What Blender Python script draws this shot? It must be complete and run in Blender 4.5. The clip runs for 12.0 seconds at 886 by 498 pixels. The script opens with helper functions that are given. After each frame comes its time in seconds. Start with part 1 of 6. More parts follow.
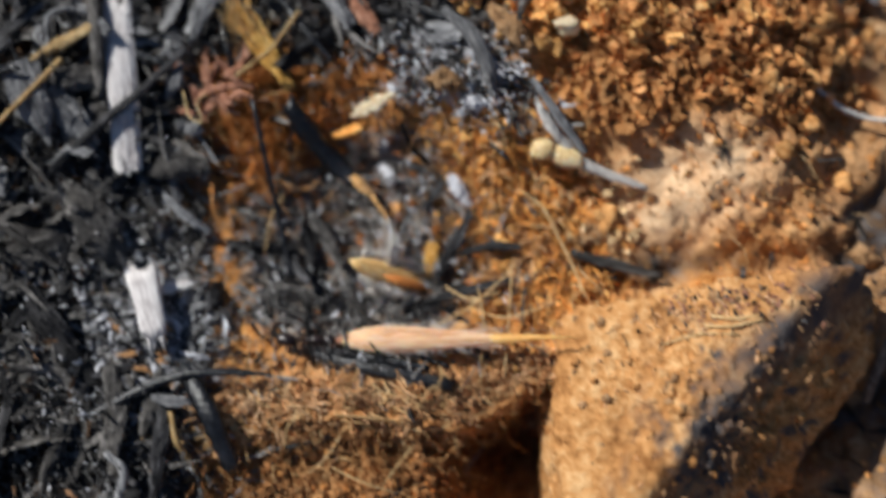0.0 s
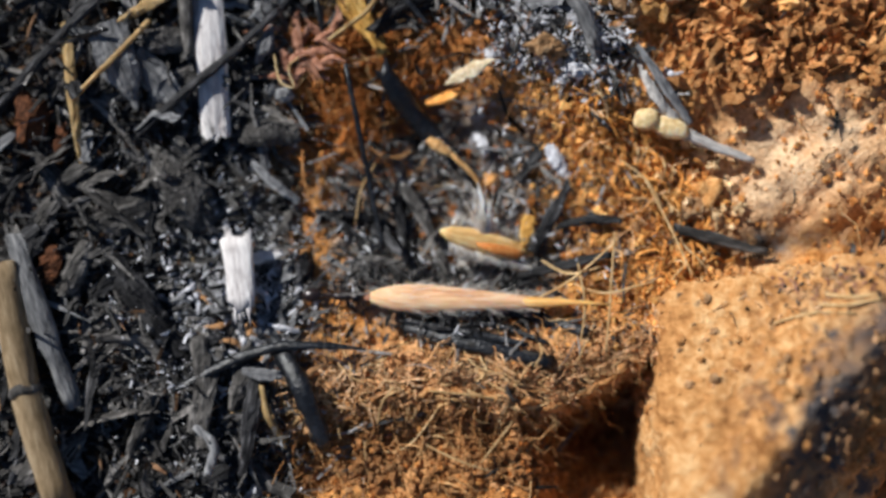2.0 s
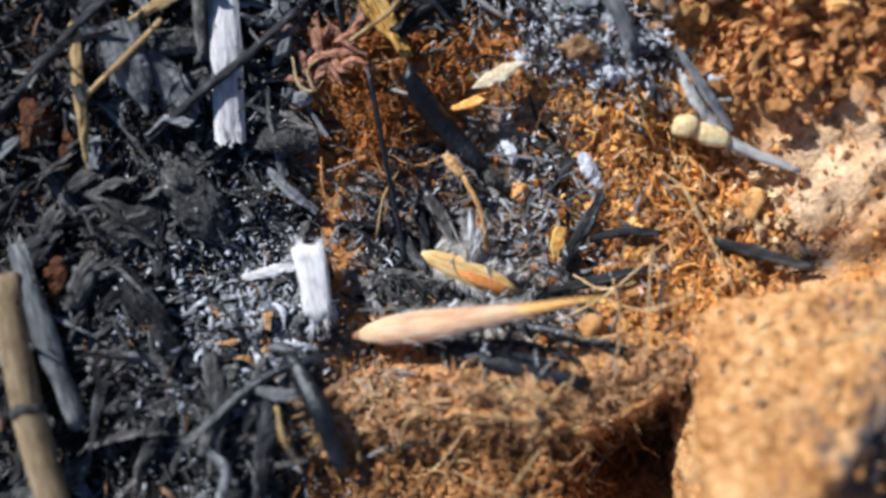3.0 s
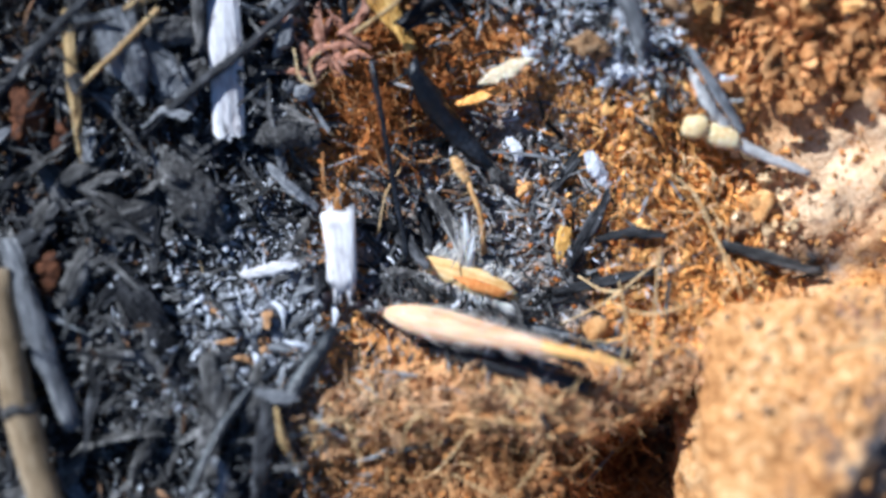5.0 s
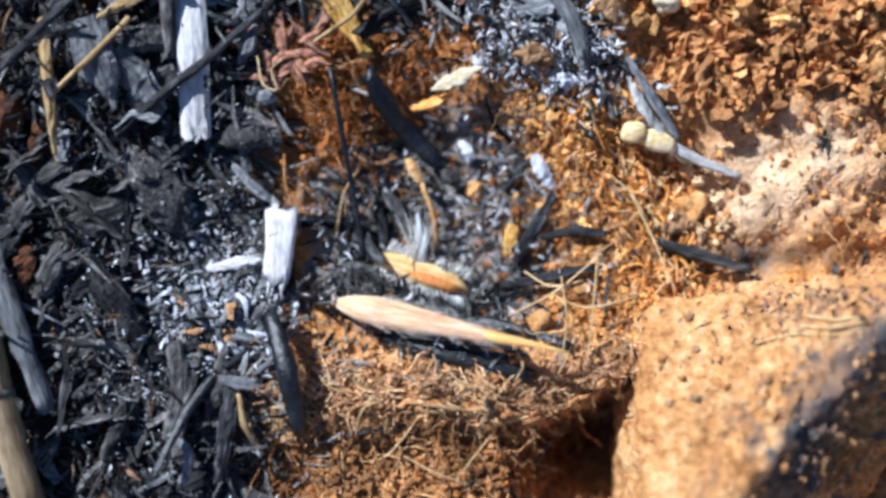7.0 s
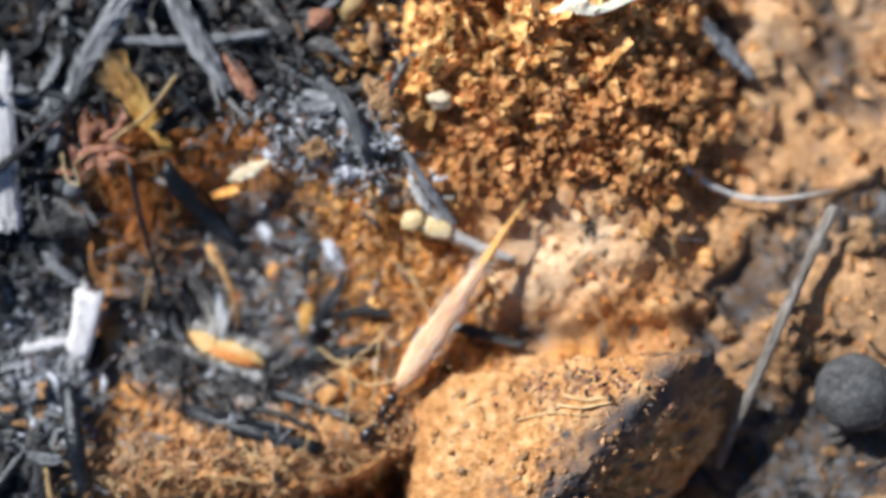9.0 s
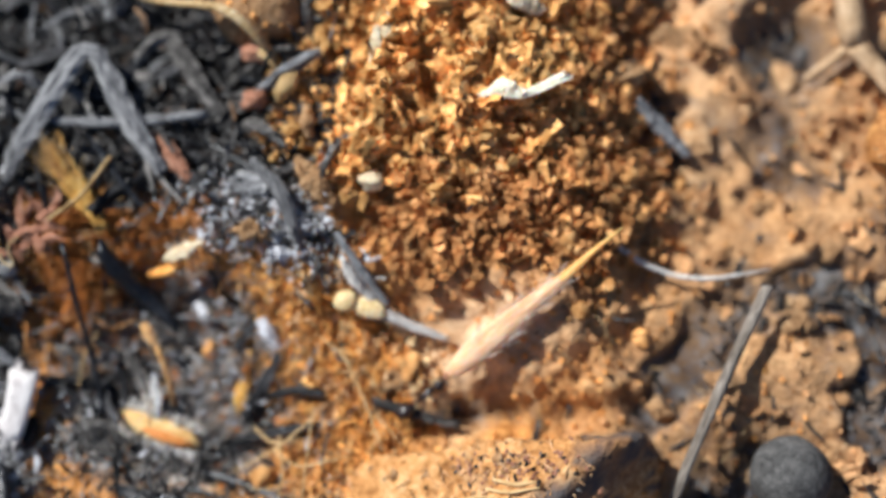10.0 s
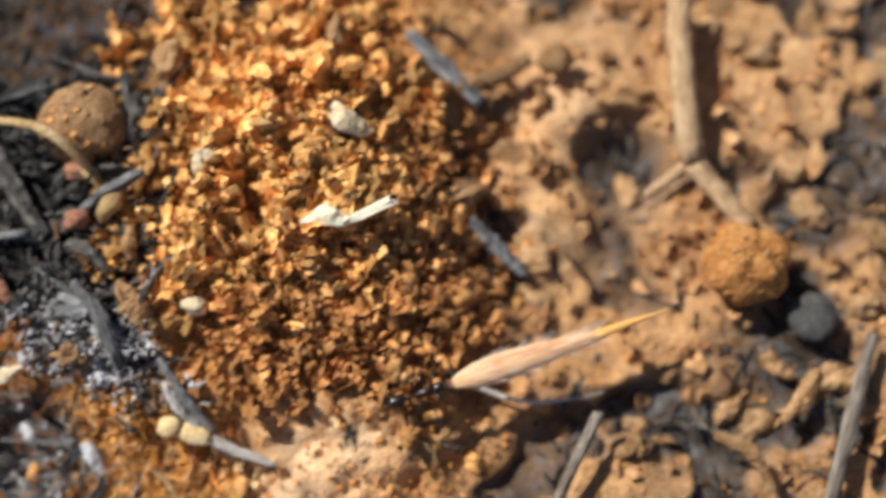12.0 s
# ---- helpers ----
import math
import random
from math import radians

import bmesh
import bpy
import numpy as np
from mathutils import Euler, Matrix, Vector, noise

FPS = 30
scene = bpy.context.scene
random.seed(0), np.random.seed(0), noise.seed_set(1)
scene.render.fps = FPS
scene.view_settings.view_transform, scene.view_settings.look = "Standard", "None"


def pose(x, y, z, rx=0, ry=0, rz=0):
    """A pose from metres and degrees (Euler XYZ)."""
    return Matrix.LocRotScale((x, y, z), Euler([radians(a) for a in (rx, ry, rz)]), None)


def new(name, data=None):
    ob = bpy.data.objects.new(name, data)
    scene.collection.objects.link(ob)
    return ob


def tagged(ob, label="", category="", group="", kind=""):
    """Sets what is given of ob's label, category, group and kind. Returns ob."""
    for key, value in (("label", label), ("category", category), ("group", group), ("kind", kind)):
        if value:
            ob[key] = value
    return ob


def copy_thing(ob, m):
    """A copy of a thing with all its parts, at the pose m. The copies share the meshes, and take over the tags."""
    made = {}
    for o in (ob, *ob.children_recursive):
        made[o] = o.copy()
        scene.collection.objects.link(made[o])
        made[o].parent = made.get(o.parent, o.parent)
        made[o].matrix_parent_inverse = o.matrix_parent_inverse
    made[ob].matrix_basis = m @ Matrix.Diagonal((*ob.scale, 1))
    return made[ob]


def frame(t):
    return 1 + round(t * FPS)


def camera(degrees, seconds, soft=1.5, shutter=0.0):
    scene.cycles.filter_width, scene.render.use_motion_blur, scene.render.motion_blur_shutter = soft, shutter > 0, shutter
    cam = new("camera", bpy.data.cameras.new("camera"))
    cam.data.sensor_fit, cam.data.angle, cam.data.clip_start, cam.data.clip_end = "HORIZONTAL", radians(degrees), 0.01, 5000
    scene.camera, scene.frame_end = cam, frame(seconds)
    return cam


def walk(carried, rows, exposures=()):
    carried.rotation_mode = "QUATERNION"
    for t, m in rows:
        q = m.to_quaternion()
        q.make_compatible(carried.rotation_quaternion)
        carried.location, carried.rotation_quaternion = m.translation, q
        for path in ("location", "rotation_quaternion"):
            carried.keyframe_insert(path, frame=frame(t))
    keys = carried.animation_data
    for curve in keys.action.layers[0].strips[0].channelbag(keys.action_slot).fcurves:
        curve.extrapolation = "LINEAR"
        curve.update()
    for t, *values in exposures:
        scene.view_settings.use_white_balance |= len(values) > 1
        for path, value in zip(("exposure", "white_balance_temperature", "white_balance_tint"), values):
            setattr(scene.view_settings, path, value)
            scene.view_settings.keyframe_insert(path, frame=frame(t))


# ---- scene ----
cam = camera(45.1, 12.0, soft=3.2, shutter=0.5)
# a close-up lens focused on the litter
cam.data.dof.use_dof, cam.data.dof.focus_distance, cam.data.dof.aperture_fstop = True, 0.0657, 9.6
# seconds, place in metres, turn in degrees
PATH = [
    (0, 0.01121, -0.01758, 0.06477, 16.635, 3.787, -1.053),
    (0.3, 0.00898, -0.01503, 0.06546, 16.489, 4.290, -0.795),
    (0.5, 0.00796, -0.01503, 0.06581, 16.374, 4.606, -0.606),
    (1, 0.00704, -0.01649, 0.06540, 15.814, 4.507, -0.440),
    (1.5, 0.00667, -0.01718, 0.06445, 15.461, 4.437, -0.289),
    (2, 0.00600, -0.01718, 0.06287, 15.467, 4.499, -0.133),
    (2.5, 0.00526, -0.01665, 0.06112, 15.698, 4.632, 0.046),
    (3, 0.00465, -0.01600, 0.05948, 16.021, 4.850, 0.267),
    (4.8, 0.00278, -0.01316, 0.05871, 14.227, 3.501, 0.633),
    (5, 0.00288, -0.01368, 0.05893, 14.152, 3.362, 0.596),
    (5.5, 0.00353, -0.01453, 0.05976, 13.676, 3.229, 0.643),
    (6, 0.00413, -0.01466, 0.06079, 13.531, 3.028, 0.697),
    (6.5, 0.00498, -0.01521, 0.06164, 14.117, 3.096, 0.747),
    (6.7, 0.00517, -0.01490, 0.06202, 13.919, 3.026, 0.828),
    (8.3, 0.01182, -0.00959, 0.06839, 11.538, 1.140, 0.171),
    (8.5, 0.01465, -0.00853, 0.06881, 11.060, 2.018, 0.132),
    (9, 0.01934, -0.00763, 0.06878, 11.600, 2.833, 0.231),
    (9.5, 0.02263, -0.00630, 0.06885, 12.594, 3.467, 0.344),
    (10, 0.02476, -0.00428, 0.06910, 13.179, 3.569, 0.328),
    (10.5, 0.02581, -0.00234, 0.06934, 13.197, 2.873, 0.153),
    (11, 0.02778, -0.00098, 0.06905, 13.259, 2.968, 0.175),
    (11.5, 0.02972, 0.00067, 0.06876, 13.360, 2.558, 0.112),
    (12, 0.03411, 0.00354, 0.06906, 13.527, 2.044, 0.041),
]
walk(cam, [(t, pose(*p)) for t, *p in PATH], [(0, -0.07, 5480, 10), (1.5, -0.01, 5520, 10), (3, 0.28, 5040, 10), (5.5, 0.58, 4690, 10), (6.7, 0.56, 4710, 10), (8.5, 0.45, 5010, 10), (10.5, 0.34, 5480, 10), (12, 0.18, 5760, 10)])

# ---- light ----
SUN_TO = Vector((-0.57, 0.43, 0.70)).normalized()
world = bpy.data.worlds.new("sky")
scene.world = world
world.use_nodes = True
sky = world.node_tree.nodes.new("ShaderNodeTexSky")
sky.sky_type, sky.sun_disc = "NISHITA", False
sky.sun_elevation = math.asin(SUN_TO.z)
sky.sun_rotation = math.atan2(SUN_TO.x, SUN_TO.y)
world.node_tree.nodes["Background"].inputs[1].default_value = 0.04
world.node_tree.links.new(sky.outputs[0], world.node_tree.nodes["Background"].inputs[0])
sun_data = bpy.data.lights.new("sun", "SUN")
sun_data.energy, sun_data.angle, sun_data.color = 5.0, radians(0.55), (1.0, 0.88, 0.70)
sun = new("sun", sun_data)
sun.matrix_world = SUN_TO.to_track_quat("Z", "Y").to_matrix().to_4x4()

MM = 0.001
rnd = random.Random(7)


# ---- materials ----
def material(name, colours, scale=900.0, fine=6.0, rough=0.85, bump=0.5, depth=0.00025, vary=0.25, island=False, stretch=None,
             translucent=0.0, spec=0.12, spots=None):
    """Mottled matter: colours dark, middle, light; scale in waves a metre; vary: lighter and darker pieces."""
    m = bpy.data.materials.new(name)
    m.use_nodes = True
    nt = m.node_tree
    n, l = nt.nodes, nt.links
    b = n["Principled BSDF"]
    tc = n.new("ShaderNodeTexCoord")
    vec = tc.outputs["Object"]
    if stretch:
        mp = n.new("ShaderNodeMapping")
        mp.inputs["Scale"].default_value = stretch
        l.new(vec, mp.inputs[0])
        vec = mp.outputs[0]
    big, small = n.new("ShaderNodeTexNoise"), n.new("ShaderNodeTexNoise")
    for node, sc, det in ((big, scale, 4.0), (small, scale * fine, 3.0)):
        node.inputs["Scale"].default_value, node.inputs["Detail"].default_value = sc, det
        node.inputs["Roughness"].default_value = 0.65
        l.new(vec, node.inputs["Vector"])
    add = n.new("ShaderNodeMath")
    add.operation = "MULTIPLY_ADD"
    add.inputs[1].default_value = 0.55
    l.new(small.outputs[0], add.inputs[0])
    sub = n.new("ShaderNodeMath")
    sub.operation = "MULTIPLY"
    sub.inputs[1].default_value = 0.5
    l.new(big.outputs[0], sub.inputs[0])
    l.new(sub.outputs[0], add.inputs[2])
    ramp = n.new("ShaderNodeValToRGB")
    e = ramp.color_ramp.elements
    e[0].position, e[1].position = 0.36, 0.68
    e[0].color, e[1].color = (*colours[0], 1), (*colours[2], 1)
    mid = e.new(0.52)
    mid.color = (*colours[1], 1)
    l.new(add.outputs[0], ramp.inputs[0])
    col = ramp.outputs[0]
    if vary:
        info = n.new("ShaderNodeNewGeometry") if island else n.new("ShaderNodeObjectInfo")
        hsv = n.new("ShaderNodeHueSaturation")
        mr = n.new("ShaderNodeMapRange")
        mr.inputs[3].default_value, mr.inputs[4].default_value = 1 - vary, 1 + vary
        l.new(info.outputs["Random Per Island" if island else "Random"], mr.inputs[0])
        l.new(mr.outputs[0], hsv.inputs["Value"])
        l.new(col, hsv.inputs["Color"])
        col = hsv.outputs[0]
    if spots:
        vor = n.new("ShaderNodeTexNoise")
        vor.inputs["Scale"].default_value, vor.inputs["Detail"].default_value = spots[1], 2.0
        l.new(vec, vor.inputs["Vector"])
        mr2 = n.new("ShaderNodeMapRange")
        mr2.inputs[1].default_value, mr2.inputs[2].default_value = spots[2], spots[2] + 0.08
        l.new(vor.outputs[0], mr2.inputs[0])
        mix = n.new("ShaderNodeMix")
        mix.data_type = "RGBA"
        l.new(mr2.outputs[0], mix.inputs[0])
        l.new(col, mix.inputs[6])
        mix.inputs[7].default_value = (*spots[0], 1)
        col = mix.outputs[2]
    l.new(col, b.inputs["Base Color"])
    b.inputs["Roughness"].default_value = rough
    b.inputs["Specular IOR Level"].default_value = spec
    if translucent:
        b.inputs["Subsurface Weight"].default_value = translucent
        b.inputs["Subsurface Radius"].default_value = (1.0, 0.55, 0.25)
        b.inputs["Subsurface Scale"].default_value = 0.0006
    if bump:
        bp = n.new("ShaderNodeBump")
        bp.inputs["Strength"].default_value, bp.inputs["Distance"].default_value = bump, depth
        l.new(add.outputs[0], bp.inputs["Height"])
        l.new(bp.outputs[0], b.inputs["Normal"])
    return m


CHAR = material("char", [(0.004, 0.004, 0.0045), (0.021, 0.0205, 0.022), (0.13, 0.127, 0.132)], 420, 8, 0.6, 0.9, 0.0004, vary=0.6, stretch=(0.18, 1, 1), spec=0.18)
CHAR_BITS = material("char_bits", [(0.0035, 0.0035, 0.0035), (0.021, 0.02, 0.0195), (0.16, 0.153, 0.147)], 700, 7, 0.5, 0.7, vary=0.9, island=True, spec=0.18)
GREY_DARK = material("grey_char", [(0.018, 0.0165, 0.015), (0.082, 0.076, 0.070), (0.28, 0.262, 0.245)], 420, 8, 0.65, 0.9, 0.0004, vary=0.45, stretch=(0.2, 1, 1), spec=0.18)
GREY_BITS = material("grey_bits", [(0.10, 0.096, 0.092), (0.24, 0.23, 0.22), (0.44, 0.425, 0.41)], 700, 7, 0.8, 0.6, vary=0.5, island=True)
PIT_DUST = material("pit_dust", [(0.15, 0.115, 0.085), (0.29, 0.235, 0.185), (0.46, 0.39, 0.32)], 900, 6, 0.9, 0.6, vary=0.35, island=True)
CHAFF = material("chaff", [(0.25, 0.115, 0.045), (0.50, 0.29, 0.135), (0.76, 0.56, 0.36)], 700, 6, 0.75, 0.4, vary=0.6, island=True)
COAL = material("coal", [(0.004, 0.004, 0.005), (0.008, 0.009, 0.011), (0.03, 0.033, 0.042)], 600, 6, 0.36, 0.6, vary=0.2, spec=0.55)
GREY_WOOD = material("weathered_wood", [(0.05, 0.05, 0.052), (0.20, 0.20, 0.205), (0.40, 0.395, 0.39)], 420, 8, 0.8, 0.9, 0.0004, vary=0.25, stretch=(0.15, 1, 1))
BLADE = material("burnt_blade", [(0.016, 0.015, 0.014), (0.085, 0.08, 0.075), (0.25, 0.236, 0.222)], 500, 7, 0.75, 0.8, vary=0.6, island=True, spec=0.18)
BROWN_BITS = material("brown_bits", [(0.07, 0.035, 0.018), (0.19, 0.105, 0.055), (0.36, 0.23, 0.13)], 700, 6, 0.8, 0.5, vary=0.5, island=True)
ASH = material("ash", [(0.30, 0.30, 0.32), (0.55, 0.55, 0.58), (0.80, 0.80, 0.82)], 900, 5, 0.9, 0.4, vary=0.25, island=True)
WHITE_WOOD = material("bleached_wood", [(0.42, 0.38, 0.37), (0.70, 0.66, 0.64), (0.86, 0.83, 0.80)], 450, 8, 0.75, 0.5, vary=0.0,
                      stretch=(0.25, 1, 1), spots=((0.05, 0.045, 0.045), 1100, 0.70))
SPECKLED = material("speckled_char", [(0.02, 0.019, 0.018), (0.075, 0.07, 0.066), (0.2, 0.19, 0.18)], 700, 6, 0.85, 1.0, 0.0006, vary=0.1, spots=((0.5, 0.47, 0.43), 2300, 0.66))
DARK_LEAF = material("dark_leaf", [(0.03, 0.014, 0.008), (0.10, 0.04, 0.018), (0.22, 0.09, 0.04)], 420, 8, 0.8, 0.8, vary=0.2)
PALE_STEM = material("pale_stem", [(0.30, 0.28, 0.26), (0.56, 0.53, 0.49), (0.80, 0.77, 0.72)], 420, 8, 0.75, 0.7, vary=0.1, stretch=(0.2, 1, 1))
STALK = material("dry_stalk", [(0.13, 0.09, 0.045), (0.27, 0.195, 0.11), (0.42, 0.33, 0.21)], 500, 7, 0.7, 0.5, vary=0.0, stretch=(0.2, 1, 1))
STRAW = material("straw", [(0.24, 0.15, 0.06), (0.44, 0.30, 0.13), (0.62, 0.46, 0.24)], 500, 7, 0.6, 0.4, vary=0.2, stretch=(0.3, 1, 1), translucent=0.1)
BUD = material("tan_bud", [(0.34, 0.16, 0.05), (0.64, 0.37, 0.14), (0.82, 0.58, 0.29)], 500, 7, 0.65, 0.5, vary=0.0, translucent=0.15)
BULB = material("cream_bulb", [(0.50, 0.32, 0.12), (0.78, 0.60, 0.31), (0.92, 0.82, 0.58)], 380, 7, 0.6, 0.4, vary=0.1, translucent=0.15)
CREAM = material("cream_root", [(0.26, 0.16, 0.065), (0.54, 0.38, 0.18), (0.74, 0.60, 0.37)], 500, 7, 0.65, 0.6, vary=0.15, translucent=0.1)
SOIL = material("orange_soil", [(0.30, 0.095, 0.02), (0.66, 0.30, 0.08), (0.90, 0.56, 0.22)], 800, 6, 0.9, 0.8, vary=0.5, island=True)
CRUMB = material("soil_crumb", [(0.34, 0.125, 0.028), (0.72, 0.36, 0.115), (0.92, 0.63, 0.29)], 900, 6, 0.9, 0.8, vary=0.4)
RED_SOIL = material("red_soil", [(0.19, 0.055, 0.011), (0.42, 0.145, 0.03), (0.60, 0.27, 0.075)], 900, 6, 0.9, 0.8, vary=0.5, island=True)
SOIL_LIP = material("lip_soil", [(0.24, 0.09, 0.025), (0.54, 0.25, 0.08), (0.78, 0.48, 0.22)], 900, 5, 0.92, 1.0, 0.0005, vary=0.0)
LIP_BITS = material("lip_bits", [(0.24, 0.10, 0.035), (0.52, 0.265, 0.105), (0.76, 0.51, 0.28)], 900, 6, 0.9, 0.6, vary=0.5, island=True)
# darker copy of the mound's soil: paints shade on its unlit foot
FOOT_SHADE = material("foot_shade_soil", [(0.19, 0.07, 0.018), (0.48, 0.22, 0.07), (0.70, 0.42, 0.185)], 900, 6, 0.9, 0.8, vary=0.5, island=True)
# brown soil like LIP_BITS, darkened to shade the face below the lip
FACE_SHADE = material("face_shade_soil", [(0.11, 0.045, 0.015), (0.31, 0.145, 0.05), (0.54, 0.32, 0.15)], 900, 6, 0.9, 0.8, vary=0.5, island=True)
DUN = material("dun_soil", [(0.22, 0.10, 0.04), (0.50, 0.275, 0.12), (0.72, 0.47, 0.25)], 900, 6, 0.9, 0.8, vary=0.4, island=True)
BROWN_STEM = material("brown_stem", [(0.07, 0.058, 0.046), (0.21, 0.18, 0.148), (0.38, 0.335, 0.285)], 420, 8, 0.8, 0.9, 0.0004, vary=0.15, stretch=(0.15, 1, 1))
RIM_SOIL = material("rim_soil", [(0.52, 0.29, 0.115), (0.84, 0.59, 0.30), (0.94, 0.78, 0.52)], 900, 6, 0.9, 0.8, vary=0.35, island=True)
# the hole's shade is put into this dark crumb colour
HOLE_SHADE = material("hole_shade_soil", [(0.06, 0.022, 0.008), (0.17, 0.066, 0.022), (0.30, 0.14, 0.055)], 900, 6, 0.9, 0.8, vary=0.5, island=True)
CLOD = material("tan_clod", [(0.18, 0.09, 0.038), (0.40, 0.235, 0.11), (0.60, 0.41, 0.23)], 330, 9, 0.9, 1.0, 0.0005, vary=0.25)
MOUND = material("mound_soil", [(0.34, 0.12, 0.026), (0.74, 0.39, 0.115), (0.95, 0.70, 0.34)], 900, 6, 0.9, 0.8, vary=0.6, island=True)
WALL_SOIL = material("wall_soil", [(0.40, 0.14, 0.026), (0.80, 0.41, 0.11), (0.95, 0.65, 0.25)], 800, 6, 0.9, 0.8, vary=0.4, island=True)
ROCK = material("earth_clod", [(0.23, 0.092, 0.025), (0.55, 0.275, 0.092), (0.80, 0.52, 0.245)], 230, 7, 0.92, 0.9, 0.0006, vary=0.0,
                spots=((0.08, 0.06, 0.05), 800, 0.72))
WALL_FIBRE = material("wall_fibre", [(0.36, 0.12, 0.02), (0.68, 0.30, 0.065), (0.84, 0.50, 0.16)], 500, 6, 0.7, 0.2, vary=0.5, island=True)
LIP_FIBRE = material("lip_fibre", [(0.34, 0.15, 0.05), (0.60, 0.33, 0.14), (0.82, 0.58, 0.32)], 500, 6, 0.75, 0.2, vary=0.5, island=True)
FIBRE = material("root_fibre", [(0.20, 0.075, 0.02), (0.42, 0.20, 0.065), (0.68, 0.44, 0.2)], 500, 6, 0.75, 0.2, vary=0.55, island=True)
ROOT = material("fine_root", [(0.42, 0.24, 0.09), (0.62, 0.42, 0.19), (0.78, 0.60, 0.34)], 500, 6, 0.7, 0.2, vary=0.2)
HUSK = material("golden_husk", [(0.58, 0.30, 0.08), (0.86, 0.58, 0.24), (0.95, 0.78, 0.46)], 500, 6, 0.5, 0.3, vary=0.0, stretch=(0.25, 1, 1), translucent=0.2)
HUSK_RED = material("russet_seed", [(0.40, 0.11, 0.025), (0.66, 0.25, 0.06), (0.80, 0.42, 0.14)], 500, 6, 0.5, 0.3, vary=0.0, translucent=0.1)
PINK = material("pink_lemma", [(0.58, 0.30, 0.15), (0.82, 0.53, 0.31), (0.91, 0.71, 0.48)], 420, 8, 0.55, 0.3, vary=0.0, stretch=(0.12, 1, 1), translucent=0.5)
AWN = material("amber_awn", [(0.56, 0.25, 0.06), (0.86, 0.50, 0.16), (0.95, 0.70, 0.33)], 420, 8, 0.5, 0.3, vary=0.0, stretch=(0.12, 1, 1), translucent=0.3)
HAIR = material("pale_hair", [(0.70, 0.60, 0.48), (0.86, 0.80, 0.70), (0.93, 0.90, 0.85)], 500, 4, 0.5, 0.0, vary=0.15, island=True, translucent=0.3)
ANT = material("ant_shell", [(0.008, 0.005, 0.005), (0.018, 0.011, 0.010), (0.04, 0.022, 0.018)], 1500, 4, 0.28, 0.25, 0.00004, vary=0.0, spec=0.6)
PEBBLE = material("grey_pebble", [(0.045, 0.044, 0.043), (0.085, 0.083, 0.08), (0.14, 0.135, 0.13)], 300, 8, 0.8, 0.4, vary=0.0)
BROWN_BALL = material("amber_pebble", [(0.24, 0.09, 0.022), (0.46, 0.205, 0.055), (0.62, 0.34, 0.11)], 330, 8, 0.7, 0.9, 0.0004, vary=0.0, spec=0.3)
PALE = material("pale_flake", [(0.42, 0.30, 0.16), (0.70, 0.58, 0.38), (0.86, 0.79, 0.62)], 500, 7, 0.7, 0.6, vary=0.15, translucent=0.15)
RUSSET = material("russet_husk", [(0.22, 0.09, 0.05), (0.42, 0.20, 0.12), (0.60, 0.35, 0.24)], 600, 6, 0.7, 0.4, vary=0.25)
YELLOW = material("yellow_bract", [(0.26, 0.11, 0.02), (0.66, 0.36, 0.08), (0.84, 0.58, 0.2)], 420, 8, 0.7, 0.8, vary=0.0, stretch=(0.2, 1, 1), translucent=0.1)
MEMBRANE = material("white_membrane", [(0.45, 0.43, 0.41), (0.66, 0.64, 0.61), (0.82, 0.80, 0.78)], 500, 6, 0.6, 0.3, vary=0.1, stretch=(1, 0.25, 1), translucent=0.3)
PETAL = material("cream_petal", [(0.66, 0.55, 0.34), (0.90, 0.83, 0.62), (0.96, 0.93, 0.82)], 500, 7, 0.6, 0.5, vary=0.0, translucent=0.3)
BRANCH = material("tan_branch", [(0.27, 0.165, 0.085), (0.52, 0.35, 0.195), (0.70, 0.52, 0.33)], 420, 8, 0.85, 0.8, 0.0004, vary=0.0, stretch=(0.25, 1, 1))
FLUFF = material("amber_fluff", [(0.45, 0.22, 0.05), (0.74, 0.44, 0.14), (0.86, 0.62, 0.28)], 420, 8, 0.7, 0.0, vary=0.3, island=True, translucent=0.2)

# ---- the ground's shape, in millimetres ----
# forms
def step(a, b, v):
    k = min(1.0, max(0.0, (v - a) / (b - a)))
    return k * k * (3 - 2 * k)


def hump(x, y, cx, cy, rx, ry, turn=0.0):
    c, s = math.cos(math.radians(turn)), math.sin(math.radians(turn))
    u, v = (c * (x - cx) + s * (y - cy)) / rx, (c * (y - cy) - s * (x - cx)) / ry
    return math.exp(-(u * u + v * v))


def lip(x):
    """Where the pit's southern lip runs."""
    return -7.9 - 1.1 * math.exp(-((x - 7) / 2.6) ** 2) + 0.48 * min(6, max(0, x - 9.6)) - 0.08 * max(0, 2 - x) + 0.16 * math.sin(2.1 * x + 1) + 0.12 * math.sin(4.3 * x)


